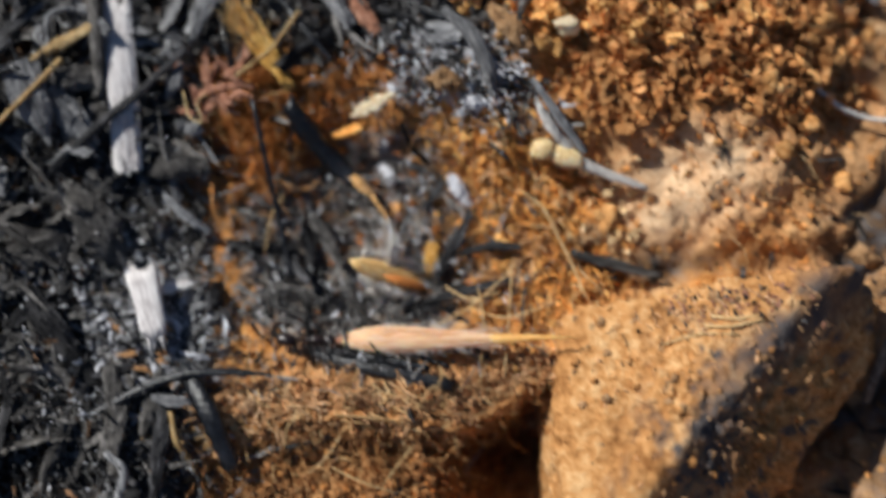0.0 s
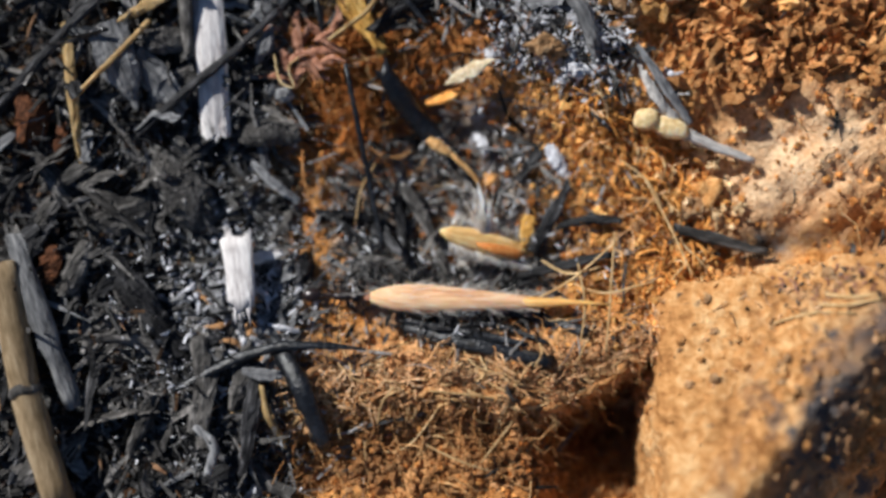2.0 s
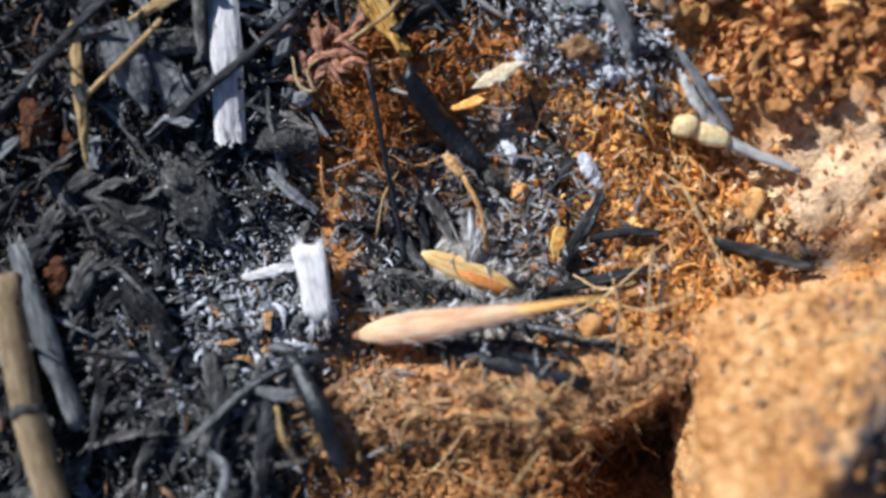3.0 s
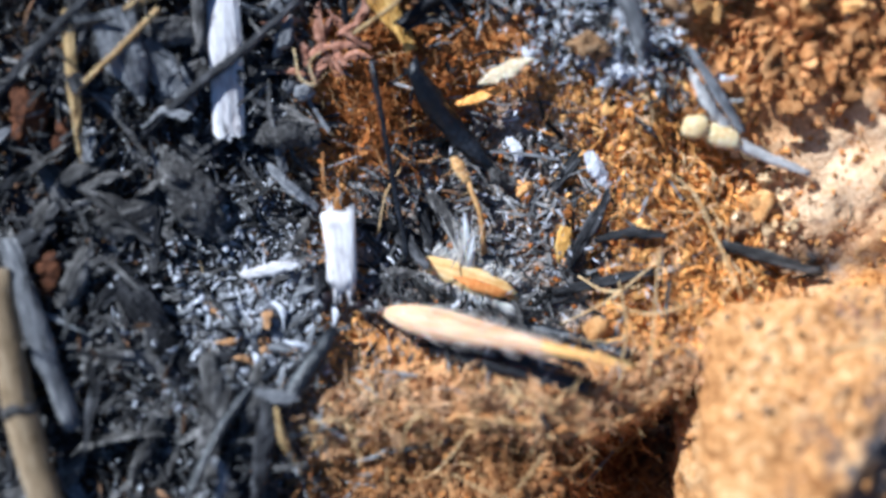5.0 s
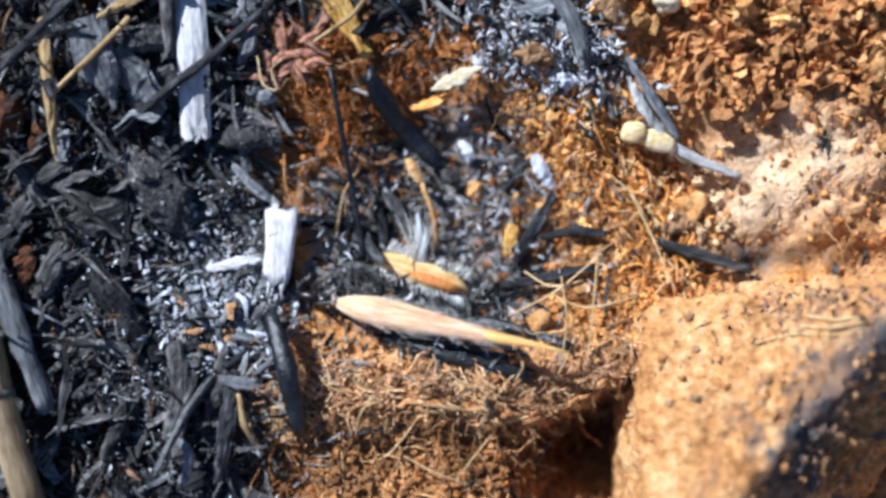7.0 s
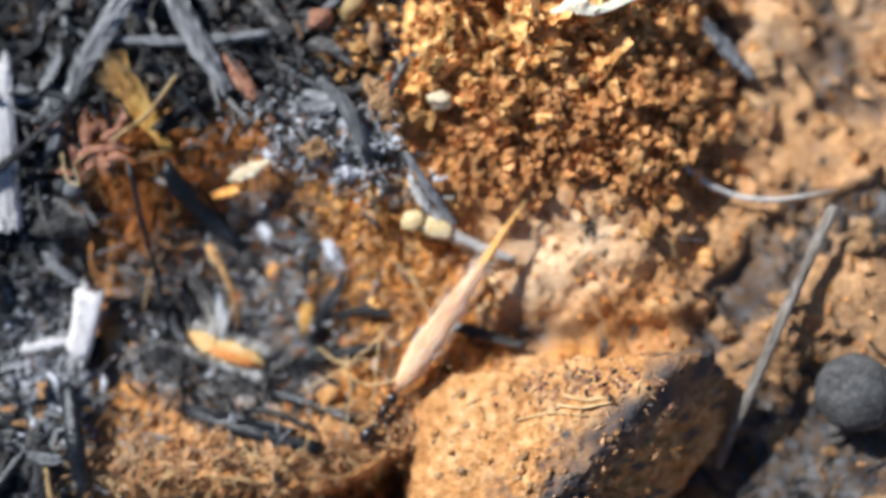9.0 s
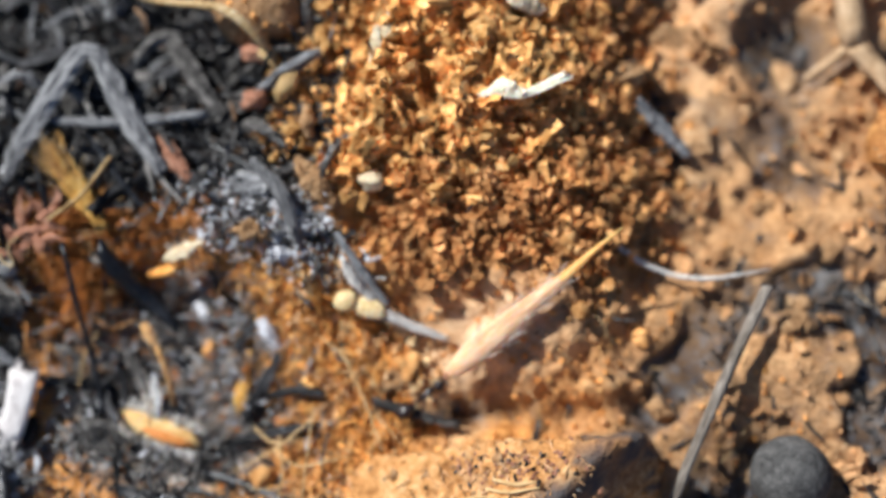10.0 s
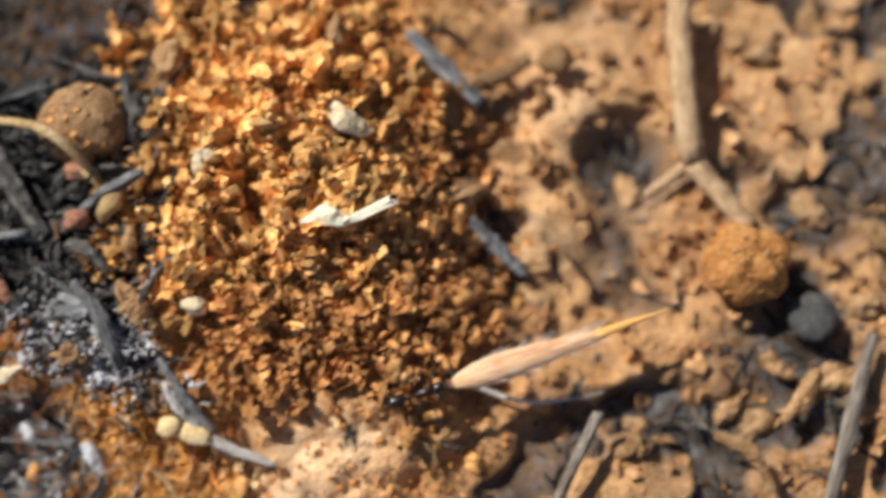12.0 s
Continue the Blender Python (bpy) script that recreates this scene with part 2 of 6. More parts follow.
def form(x, y):
    """The large forms: burnt litter to the west, a pit, the mound of crumbs, the low ground to the east."""
    shelf = step(31.0 - 3.4 * step(9, 16, y) + 0.5 * math.sin(0.9 * y), 33.6 + 4.2 * step(9, 16, y) + 0.5 * math.sin(0.9 * y), x)
    z = -3.4 + 4.0 * step(0, 17, y) * (1 - shelf) + 0.9 * step(10, 34, y) * shelf
    z += 2.2 * step(-12, -22, x) * step(-12, -2, y)
    pit = hump(x, y, 2.8, 3.8, 9.5, 7.6, -25)
    z -= 0.7 * pit + 1.1 * step(0.26, 0.66, pit)
    z += 0.8 * hump(x, y, 2, -6.6, 12, 2.2, 6)
    z -= 1.7 * hump(x, y, 0.8, 9.8, 4.2, 2.2, -25)
    z += 1.0 * hump(x, y, 26.5, 7.0, 4.5, 5) - 0.9 * hump(x, y, 17.5, 5.5, 5, 4.5)
    z -= 1.3 * hump(x, y, 25, 1.2, 7.5, 1.3, 3)
    edge = 0.2 * math.sin(3.7 * x + 2.0 * math.sin(1.3 * x)) + y - lip(x)
    z -= (1.3 + 4.9 * step(5.5, 9, x)) * step(0.3, -0.9 - 2.4 * step(7, 2, x), edge) * (1 - 0.6 * step(-8, -14, x)) * (1 - step(30, 40, x))
    z -= 3.5 * hump(x, y, 11.5, -10, 3.6, 2.8)
    z += 3.4 * hump(x, y, 21, 26, 9, 9)
    z -= 2.2 * hump(x, y, 39, -7, 7, 8) + 1.4 * hump(x, y, 44, 26.5, 3.6, 2.8, 15)
    z += 1.6 * hump(x, y, 41, 31, 6, 9, -10)
    far = math.hypot(x - 18, y - 12)
    return z if far < 60 else -2.8 + (z + 2.8) * math.exp(-((far - 60) / 40) ** 2)
# end forms


def ground_z(x, y):
    p = Vector((x, y, 3.1))
    rough = 0.65 * noise.noise(p * 0.33) + 0.5 * noise.noise(p * 0.85) - 0.35 * abs(noise.noise(p * 1.5)) + 0.30 * noise.noise(p * 2.3) + 0.16 * noise.noise(p * 5.1) + 0.12
    heap = hump(x, y, 21, 25, 9, 10)
    east = step(27, 36, x)
    rough = rough * (1 - 0.6 * east) + east * (1.1 * noise.noise(p * 0.14) + 0.5 * noise.noise(p * 0.35))
    ridge = hump(x, y, 25, 6.5, 6.5, 6)
    rough += ridge * (0.55 * noise.noise(p * 0.42) + 0.6 * abs(noise.noise(p * 0.8)) - 0.1)
    if x > 31:
        rough += -0.9 * step(31, 35, x) * step(80, 60, x) * step(0.3, 0.75, charred(x, y))
    return form(x, y) + rough + heap * (1.5 * noise.noise(p * 0.33) + 0.8 * noise.noise(p * 0.7) + 0.4 * noise.noise(p * 1.4))


def scorched(x, y, w):
    """How far the low ground to the east is burnt: dark hollows between plates of pale crust."""
    n = noise.noise(Vector((x * 0.17, y * 0.17, 2))) + 0.45 * noise.noise(Vector((x * 0.5, y * 0.5, 7)))
    d = 0.95 * step(-0.08, 0.2, n) * step(30, 34, x)
    for cx, cy, rx, ry, turn in ((44, 26.5, 4.6, 4.0, 20), (34.8, 21.5, 1.5, 7, 20), (40, -8, 7, 7, 0), (55, 13.5, 4.5, 4, 20), (57, 23, 3.5, 3, 0), (47, 9, 7, 3, -20)):
        d = max(d, 1.35 * hump(x, y, cx, cy, rx, ry, turn) + 0.18 * w)
    for cx, cy, rx, ry, turn in ((38.6, 25.5, 2.2, 6.5, 25), (49, 23.5, 1.8, 1.6, 0), (42, 34, 9, 4, 0), (51, 31, 4, 5, 0), (43, 13.5, 4, 2, 30), (36, 12, 3, 4, 0)):
        d -= 1.1 * hump(x, y, cx, cy, rx, ry, turn)
    return d * step(90, 70, abs(x))


def charred(x, y):
    """How far the ground at a place is burnt litter (1) or bare orange soil (0)."""
    w = 1.6 * noise.noise(Vector((x * 0.35, y * 0.35, 9))) + 0.8 * noise.noise(Vector((x, y, 5)))
    c = step(-7.0, -10.5, x + w)
    c = max(c, step(13.5, 16.5, y + w) * step(15, 11, x + w - 0.25 * (y - 16)))
    c = max(c, step(1.12, 0.82, math.hypot((x - 1.8) / 8.4, (y - 3.0) / 7.9) + 0.07 * w) * (1 - 0.55 * step(0.12, 0.35, noise.noise(Vector((x * 0.3, y * 0.3, 1.7))) + 0.06 * (x - 7)) * step(2, 6, x)))
    c = max(c, hump(x, y, 8.5, 14, 5.5, 2.6, -30) + 0.15 * w)
    if x > 28:
        c = max(c, scorched(x, y, w))
    c = max(c, 0.85 * hump(x, y, 22, 1.4, 6, 1.1, 3) + 0.3 * w)
    c *= 1 - 0.95 * hump(x, y, -4.5, 11, 2.8, 4.0)
    return min(1.0, max(0.0, c))


def dusty(x, y):
    """How far the soil is pale tan dust rather than orange."""
    w = noise.noise(Vector((x * 0.22, y * 0.22, 4))) + 0.5 * noise.noise(Vector((x * 0.7, y * 0.7, 8)))
    d = 1.1 * hump(x, y, 23, 6.0, 6.5, 4.5, 20) + 0.35 * w
    d = max(d, 0.75 * hump(x, y, 2, -7.0, 14, 1.9, 3) + 0.3 * w)
    d = max(d, step(28, 38, x) * (0.25 + 0.35 * step(14, 28, y) + 0.6 * w))
    d = max(d, 0.9 * hump(x, y, 42, 32, 7, 12, -15) + 0.3 * w)
    return min(1.0, max(0.0, d))


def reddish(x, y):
    """How far the soil is deep rust red: the pit's western wall, and under its southern lip, where it also darkens the
    hollow as shade.
    """
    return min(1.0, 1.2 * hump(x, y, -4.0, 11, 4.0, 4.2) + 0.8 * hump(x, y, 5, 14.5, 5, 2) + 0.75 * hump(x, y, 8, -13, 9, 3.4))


def ashy(x, y):
    """How far the burnt ground is covered with grey ash."""
    w = 0.3 * noise.noise(Vector((x * 0.6, y * 0.6, 6)))
    return min(1.0, max(0.0, 1.15 * step(1.3, 0.7, math.hypot((x - 1.8) / 9, (y - 3) / 8.5)) + hump(x, y, 9, 13.8, 5, 2.4, -30) + 0.5 * hump(x, y, -13, -1, 4, 5) + 0.12 * step(26, 32, x) + w))


# ---- mesh helpers: all lengths in millimetres ----
def part(name, bm, mat, parent=None, label="", smooth=True):
    """One mesh object out of a bmesh in millimetres, under its parent."""
    bmesh.ops.recalc_face_normals(bm, faces=bm.faces)
    return linked(name, bm, mat, parent, label, smooth)


def linked(name, bm, mat, parent=None, label="", smooth=True):
    for v in bm.verts:
        v.co *= MM
    me = bpy.data.meshes.new(name)
    bm.to_mesh(me)
    bm.free()
    if smooth:
        me.polygons.foreach_set("use_smooth", [True] * len(me.polygons))
    me.materials.append(mat)
    ob = new(name, me)
    ob.parent = parent
    if label:
        tagged(ob, label)
    return ob


def empty(name, at=(0, 0, 0)):
    ob = new(name)
    ob.empty_display_size = 0.001
    ob.location = Vector(at) * MM
    return ob


def sweep(bm, points, radii, sides=6, flat=1.0, side=None, rag=0.0, r=rnd, ends=True, torn=0.0, cup=0.0, twist=0.0):
    """A tapered rod along points; flat: thickness over width; side: the way of its width; rag: uneven outline; torn: ragged ends."""
    pts = [Vector(p) for p in points]
    rings, across = [], Vector(side) if side else None
    for i, p in enumerate(pts):
        way = (pts[min(i + 1, len(pts) - 1)] - pts[max(i - 1, 0)]).normalized()
        if across is None:
            across = way.cross(Vector((0, 0, 1)))
            if across.length < 0.1:
                across = way.cross(Vector((0, 1, 0)))
        across = (across - way * across.dot(way)).normalized()
        if twist:
            across = (Matrix.Rotation(twist / len(pts), 3, way) @ across).normalized()
        over = way.cross(across)
        k = radii[i] if isinstance(radii, (list, tuple)) else radii
        ring = []
        for j in range(sides):
            a = 2 * math.pi * (j + 0.5) / sides
            g = 1 + rag * r.uniform(-1, 1)
            q = p + across * (k * g * math.cos(a)) + over * (k * g * flat * math.sin(a) + cup * k * math.cos(a) ** 2)
            if torn and i in (0, len(pts) - 1):
                q += way * (r.uniform(-torn, torn))
            ring.append(bm.verts.new(q))
        rings.append(ring)
    for a, b in zip(rings, rings[1:]):
        for j in range(sides):
            bm.faces.new((a[j], a[(j + 1) % sides], b[(j + 1) % sides], b[j]))
    if ends:
        bm.faces.new(rings[0][::-1])
        bm.faces.new(rings[-1])
    return rings


def smooth_line(points, n):
    """n points of a smooth curve through the given ones."""
    p = [Vector(q) for q in points]
    p = [2 * p[0] - p[1]] + p + [2 * p[-1] - p[-2]]
    out = []
    for i in range(n):
        u = i / (n - 1) * (len(p) - 3)
        k = min(int(u), len(p) - 4)
        f = u - k
        a, b, c, d = p[k:k + 4]
        out.append(0.5 * ((2 * b) + (c - a) * f + (2 * a - 5 * b + 4 * c - d) * f * f + (3 * b - a - 3 * c + d) * f ** 3))
    return out


def lump(bm, at, radii, sub=2, rag=0.25, freq=1.2, seed=0.0, turn=None):
    """An uneven rounded lump."""
    made = bmesh.ops.create_icosphere(bm, subdivisions=sub, radius=1.0)["verts"]
    for v in made:
        d = v.co.normalized()
        k = 1 + rag * noise.noise(d * freq + Vector((seed, 2 * seed, 5))) + 0.4 * rag * noise.noise(d * freq * 3 + Vector((seed, 7, 1)))
        q = Vector((d.x * radii[0], d.y * radii[1], d.z * radii[2])) * k
        v.co = (turn @ q if turn else q) + Vector(at)
    return made


# ---- ground ----
def axis_lines(lo, hi, gap, far):
    inner = [lo + i * gap for i in range(int((hi - lo) / gap) + 1)]
    g, out_lo, out_hi = gap, [], []
    a, b = inner[0], inner[-1]
    while b < far:
        g *= 1.35
        a, b = a - g, b + g
        out_lo.append(a)
        out_hi.append(b)
    return out_lo[::-1] + inner + out_hi


def build_ground():
    xs, ys = axis_lines(-34, 70, 0.3, 30000), axis_lines(-22, 46, 0.3, 30000)
    verts, burnt, dust, red, ash = [], [], [], [], []
    for y in ys:
        for x in xs:
            near = -40 < x < 76 and -30 < y < 54
            verts.append((x * MM, y * MM, (ground_z(x, y) if near else form(x, y) + 0.8 * noise.noise(Vector((x * 0.05, y * 0.05, 0)))) * MM))
            burnt.append(charred(x, y) if near else 0.3)
            dust.append(dusty(x, y) if near else 0.5)
            ash.append(ashy(x, y) if near else 0.5)
            red.append(reddish(x, y) if near else 0.0)
    w = len(xs)
    faces = [(j * w + i, j * w + i + 1, (j + 1) * w + i + 1, (j + 1) * w + i) for j in range(len(ys) - 1) for i in range(w - 1)]
    me = bpy.data.meshes.new("ground")
    me.from_pydata(verts, [], faces)
    me.polygons.foreach_set("use_smooth", [True] * len(faces))
    me.attributes.new("burnt", "FLOAT", "POINT").data.foreach_set("value", burnt)
    me.attributes.new("dusty", "FLOAT", "POINT").data.foreach_set("value", dust)
    me.attributes.new("ashy", "FLOAT", "POINT").data.foreach_set("value", ash)
    me.attributes.new("loam", "FLOAT", "POINT").data.foreach_set("value", [max(0.85 * step(26, 34, v[0] / MM) * (1 - 0.9 * hump(v[0] / MM, v[1] / MM, 37.5, 29, 4, 10)) * step(140, 70, abs(v[0] / MM) + abs(v[1] / MM)), 0.6 * hump(v[0] / MM, v[1] / MM, 2, -11, 14, 2.4)) for v in verts])
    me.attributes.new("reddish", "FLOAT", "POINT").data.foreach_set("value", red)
    m = material("ground", [(0.26, 0.085, 0.018), (0.62, 0.275, 0.07), (0.84, 0.48, 0.165)], 420, 8, 0.95, 0.9, 0.0004, vary=0.0)
    nt = m.node_tree
    n, l = nt.nodes, nt.links
    b = n["Principled BSDF"]
    old = b.inputs["Base Color"].links[0].from_socket
    at = n.new("ShaderNodeAttribute")
    at.attribute_name = "burnt"
    height = n["Bump"].inputs["Height"].links[0].from_socket
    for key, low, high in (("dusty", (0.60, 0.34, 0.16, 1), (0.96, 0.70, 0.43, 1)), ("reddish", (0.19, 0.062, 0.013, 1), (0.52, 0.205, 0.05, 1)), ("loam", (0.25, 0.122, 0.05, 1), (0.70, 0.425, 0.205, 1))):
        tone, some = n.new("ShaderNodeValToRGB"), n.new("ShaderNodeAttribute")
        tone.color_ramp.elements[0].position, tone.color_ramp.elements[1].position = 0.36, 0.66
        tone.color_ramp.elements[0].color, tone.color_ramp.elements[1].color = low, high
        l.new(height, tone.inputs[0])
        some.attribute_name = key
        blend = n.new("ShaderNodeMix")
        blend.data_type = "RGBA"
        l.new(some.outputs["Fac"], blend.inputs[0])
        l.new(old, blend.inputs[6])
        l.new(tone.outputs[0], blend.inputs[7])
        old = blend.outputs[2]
    ramp = n.new("ShaderNodeValToRGB")
    e = ramp.color_ramp.elements
    e[0].position, e[1].position = 0.42, 0.72
    e[0].color, e[1].color = (0.004, 0.004, 0.005, 1), (0.09, 0.09, 0.10, 1)
    grey, tone = n.new("ShaderNodeAttribute"), n.new("ShaderNodeValToRGB")
    grey.attribute_name = "ashy"
    tone.color_ramp.elements[0].position, tone.color_ramp.elements[1].position = 0.34, 0.66
    tone.color_ramp.elements[0].color, tone.color_ramp.elements[1].color = (0.17, 0.155, 0.14, 1), (0.58, 0.545, 0.51, 1)
    cover = n.new("ShaderNodeMix")
    cover.data_type = "RGBA"
    nz = n.new("ShaderNodeTexNoise")
    nz.inputs["Scale"].default_value, nz.inputs["Detail"].default_value = 1500, 5
    tc = n.new("ShaderNodeTexCoord")
    l.new(tc.outputs["Object"], nz.inputs["Vector"])
    l.new(nz.outputs[0], ramp.inputs[0])
    ma = n.new("ShaderNodeMath")
    ma.operation = "MULTIPLY_ADD"
    ma.inputs[1].default_value, ma.inputs[2].default_value = 0.7, -0.42
    l.new(nz.outputs[0], ma.inputs[0])
    ad = n.new("ShaderNodeMath")
    ad.use_clamp = True
    l.new(at.outputs["Fac"], ad.inputs[0])
    l.new(ma.outputs[0], ad.inputs[1])
    mix = n.new("ShaderNodeMix")
    mix.data_type = "RGBA"
    l.new(ad.outputs[0], mix.inputs[0])
    l.new(old, mix.inputs[6])
    l.new(nz.outputs[0], tone.inputs[0])
    l.new(grey.outputs["Fac"], cover.inputs[0])
    l.new(ramp.outputs[0], cover.inputs[6])
    l.new(tone.outputs[0], cover.inputs[7])
    l.new(cover.outputs[2], mix.inputs[7])
    l.new(mix.outputs[2], b.inputs["Base Color"])
    me.materials.append(m)
    tagged(new("ground", me), "orange-brown crumbly soil with burnt grey litter and a shallow pit", "ground", kind="structure")


build_ground()


# ---- the large clod ----
def build_rock():
    bm = bmesh.new()
    made = bmesh.ops.create_icosphere(bm, subdivisions=6, radius=1.0)["verts"]
    c = Vector((22.5, -8.0, -4.0))
    planes = [((-0.10, 0.98, 0.12), (15.4, -2.0, 0)), ((-1, 0.03, 0.12), (14.2, -8, 0)), ((-0.26, 0.17, 0.95), (24, -4.5, 0.5)),
              ((0.49, -0.53, 0.69), (26.9, -6.2, 0.5)), ((0.97, 0.2, 0.1), (33.8, -2, 0)), ((-0.5, 0.4, 0.75), (15.3, -4.2, -0.7)),
              ((0, -1, 0), (24, -21, 0)), ((0, 0, -1), (24, -9, -10)), ((0.8, -0.6, -0.1), (32.5, -8, -3)), ((-0.4, -0.8, 0.1), (18, -19, -3))]
    planes = [(Vector(n).normalized(), Vector(p)) for n, p in planes]
    for v in made:
        d = v.co.normalized()
        s = 0.0
        for n, p in planes:
            h, k = n.dot(p - c), n.dot(d)
            if k > 0.02:
                s += (k / h) ** 22
        q = c + d * s ** (-1 / 22)
        q.z += 0.75 * hump(q.x, q.y, 30.6, -0.9, 2.3, 1.5, 5) - 0.35 * hump(q.x, q.y, 27.4, 0, 0.9, 1.5)
        g = 0.5 * noise.noise(q * 0.35) + 0.32 * noise.noise(q * 0.9) + 0.28 * noise.noise(q * 2.2) + 0.20 * noise.noise(q * 4.4) + 0.10 * noise.noise(q * 9)
        side = step(-1.5, 1.5, 0.7 * (q.x - 27) - 0.71 * (q.y + 6.5))
        g += side * (0.45 * noise.noise(q * 0.6 + Vector((0, 8, 0))) + 0.3 * noise.noise(q * 1.5))
        v.co = q + d * (g + 0.10 * noise.noise(q * 1.6) - 0.14 * abs(noise.noise(q * 1.1 + Vector((3, 0, 0)))))
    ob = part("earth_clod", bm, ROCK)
    stain = []
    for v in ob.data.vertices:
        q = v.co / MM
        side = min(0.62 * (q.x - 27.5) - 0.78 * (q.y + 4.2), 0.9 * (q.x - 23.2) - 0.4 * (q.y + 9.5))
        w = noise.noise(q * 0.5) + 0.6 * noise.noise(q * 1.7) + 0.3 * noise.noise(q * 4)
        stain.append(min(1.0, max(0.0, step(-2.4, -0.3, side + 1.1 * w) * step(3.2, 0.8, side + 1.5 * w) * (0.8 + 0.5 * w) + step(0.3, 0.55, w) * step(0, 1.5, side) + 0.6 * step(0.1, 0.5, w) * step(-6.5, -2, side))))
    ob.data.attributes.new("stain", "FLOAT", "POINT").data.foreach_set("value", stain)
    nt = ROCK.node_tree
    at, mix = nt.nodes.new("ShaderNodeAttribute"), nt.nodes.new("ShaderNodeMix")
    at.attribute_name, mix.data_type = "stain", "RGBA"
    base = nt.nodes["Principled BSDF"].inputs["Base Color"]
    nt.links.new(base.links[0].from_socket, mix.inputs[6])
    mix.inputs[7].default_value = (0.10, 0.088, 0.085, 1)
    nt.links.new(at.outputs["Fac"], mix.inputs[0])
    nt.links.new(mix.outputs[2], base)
    tagged(ob, "large ochre earth clod with dark stains beside the pit", "clod")
    r, tops = random.Random(3), [p for p in ob.data.polygons if p.normal.z > 0.15]
    kinds = []
    for i in range(260):
        if i < 8:
            bm = bmesh.new()
            lump(bm, (0, 0, 0), (0.3, r.uniform(0.15, 0.28), r.uniform(0.1, 0.2)), 1, 0.9, 1.4, 1.3 * i)
            kinds.append(part("crumb", bm, (ROCK, CLOD, ROCK, ROCK, CHAFF, ROCK, CLOD, ROCK)[i], ob))
        c = kinds[i] if i < 8 else new("crumb", kinds[i % 8].data)
        c.parent = ob
        k = 0.35 + 1.1 * r.random() ** 3
        f = r.choice(tops)
        c.matrix_basis = Matrix.LocRotScale(f.center + f.normal * 0.00003, f.normal.to_track_quat("Z", "X") @ Euler((0, 0, r.uniform(0, 6))).to_quaternion(), (k, k, k))


build_rock()


# ---- loose stuff ----
def on_ground(x, y, up=0.0):
    return Vector((x, y, ground_z(x, y) + up))


def litter(name, count, label, mat, box, want, size, wide, flat, sides=4, lift=0.25, seed=1, steep=18.0, category="litter"):
    """Splinters and flakes without number, in one mesh."""
    r = random.Random(seed)
    bm = bmesh.new()
    done = tries = 0
    while done < count and tries < count * 12:
        tries += 1
        x, y = r.uniform(box[0], box[1]), r.uniform(box[2], box[3])
        if r.random() > want(x, y):
            continue
        done += 1
        ln = size[0] + (size[1] - size[0]) * r.random() ** 2.2
        w = r.uniform(*wide) * (0.6 + 0.4 * ln / size[1])
        a, tilt = r.uniform(0, math.tau), math.radians(r.gauss(0, steep))
        way = Vector((math.cos(a) * math.cos(tilt), math.sin(a) * math.cos(tilt), math.sin(tilt)))
        mid = on_ground(x, y, lift * r.random() + abs(way.z) * ln * 0.3)
        bend = Vector((r.uniform(-1, 1), r.uniform(-1, 1), r.uniform(-0.2, 0.6))) * ln * 0.12
        side = way.cross(Vector((r.uniform(-0.6, 0.6), r.uniform(-0.6, 0.6), 1)))
        sweep(bm, [mid - way * ln / 2, mid + bend, mid + way * ln / 2], [w * r.uniform(0.3, 0.9), w, w * r.uniform(0.1, 0.7)], sides, r.uniform(*flat), side, 0.25, r, True, w * 0.5)
    return tagged(linked(name, bm, mat, smooth=False), label, category, kind="stuff")


def grains(name, count, label, mat, box, want, size, seed=1, category="soil", sink=0.3):
    r = random.Random(seed)
    bm = bmesh.new()
    done = tries = 0
    faces = [(0, 2, 4), (2, 1, 4), (1, 3, 4), (3, 0, 4), (2, 0, 5), (1, 2, 5), (3, 1, 5), (0, 3, 5)]
    while done < count and tries < count * 12:
        tries += 1
        x, y = r.uniform(box[0], box[1]), r.uniform(box[2], box[3])
        if r.random() > want(x, y):
            continue
        done += 1
        k = size[0] + (size[1] - size[0]) * r.random() ** 3
        c = on_ground(x, y, k * (r.random() - sink))
        t = Euler((r.uniform(0, 6), r.uniform(0, 6), r.uniform(0, 6))).to_matrix()
        vs = [bm.verts.new(c + t @ Vector(d) * k * r.uniform(0.4, 1.25)) for d in ((1, 0, 0), (-1, 0, 0), (0, 1, 0), (0, -1, 0), (0, 0, 1), (0, 0, -1))]
        for f in faces:
            bm.faces.new([vs[i] for i in f])
    return tagged(linked(name, bm, mat, smooth=False), label, category, kind="stuff")


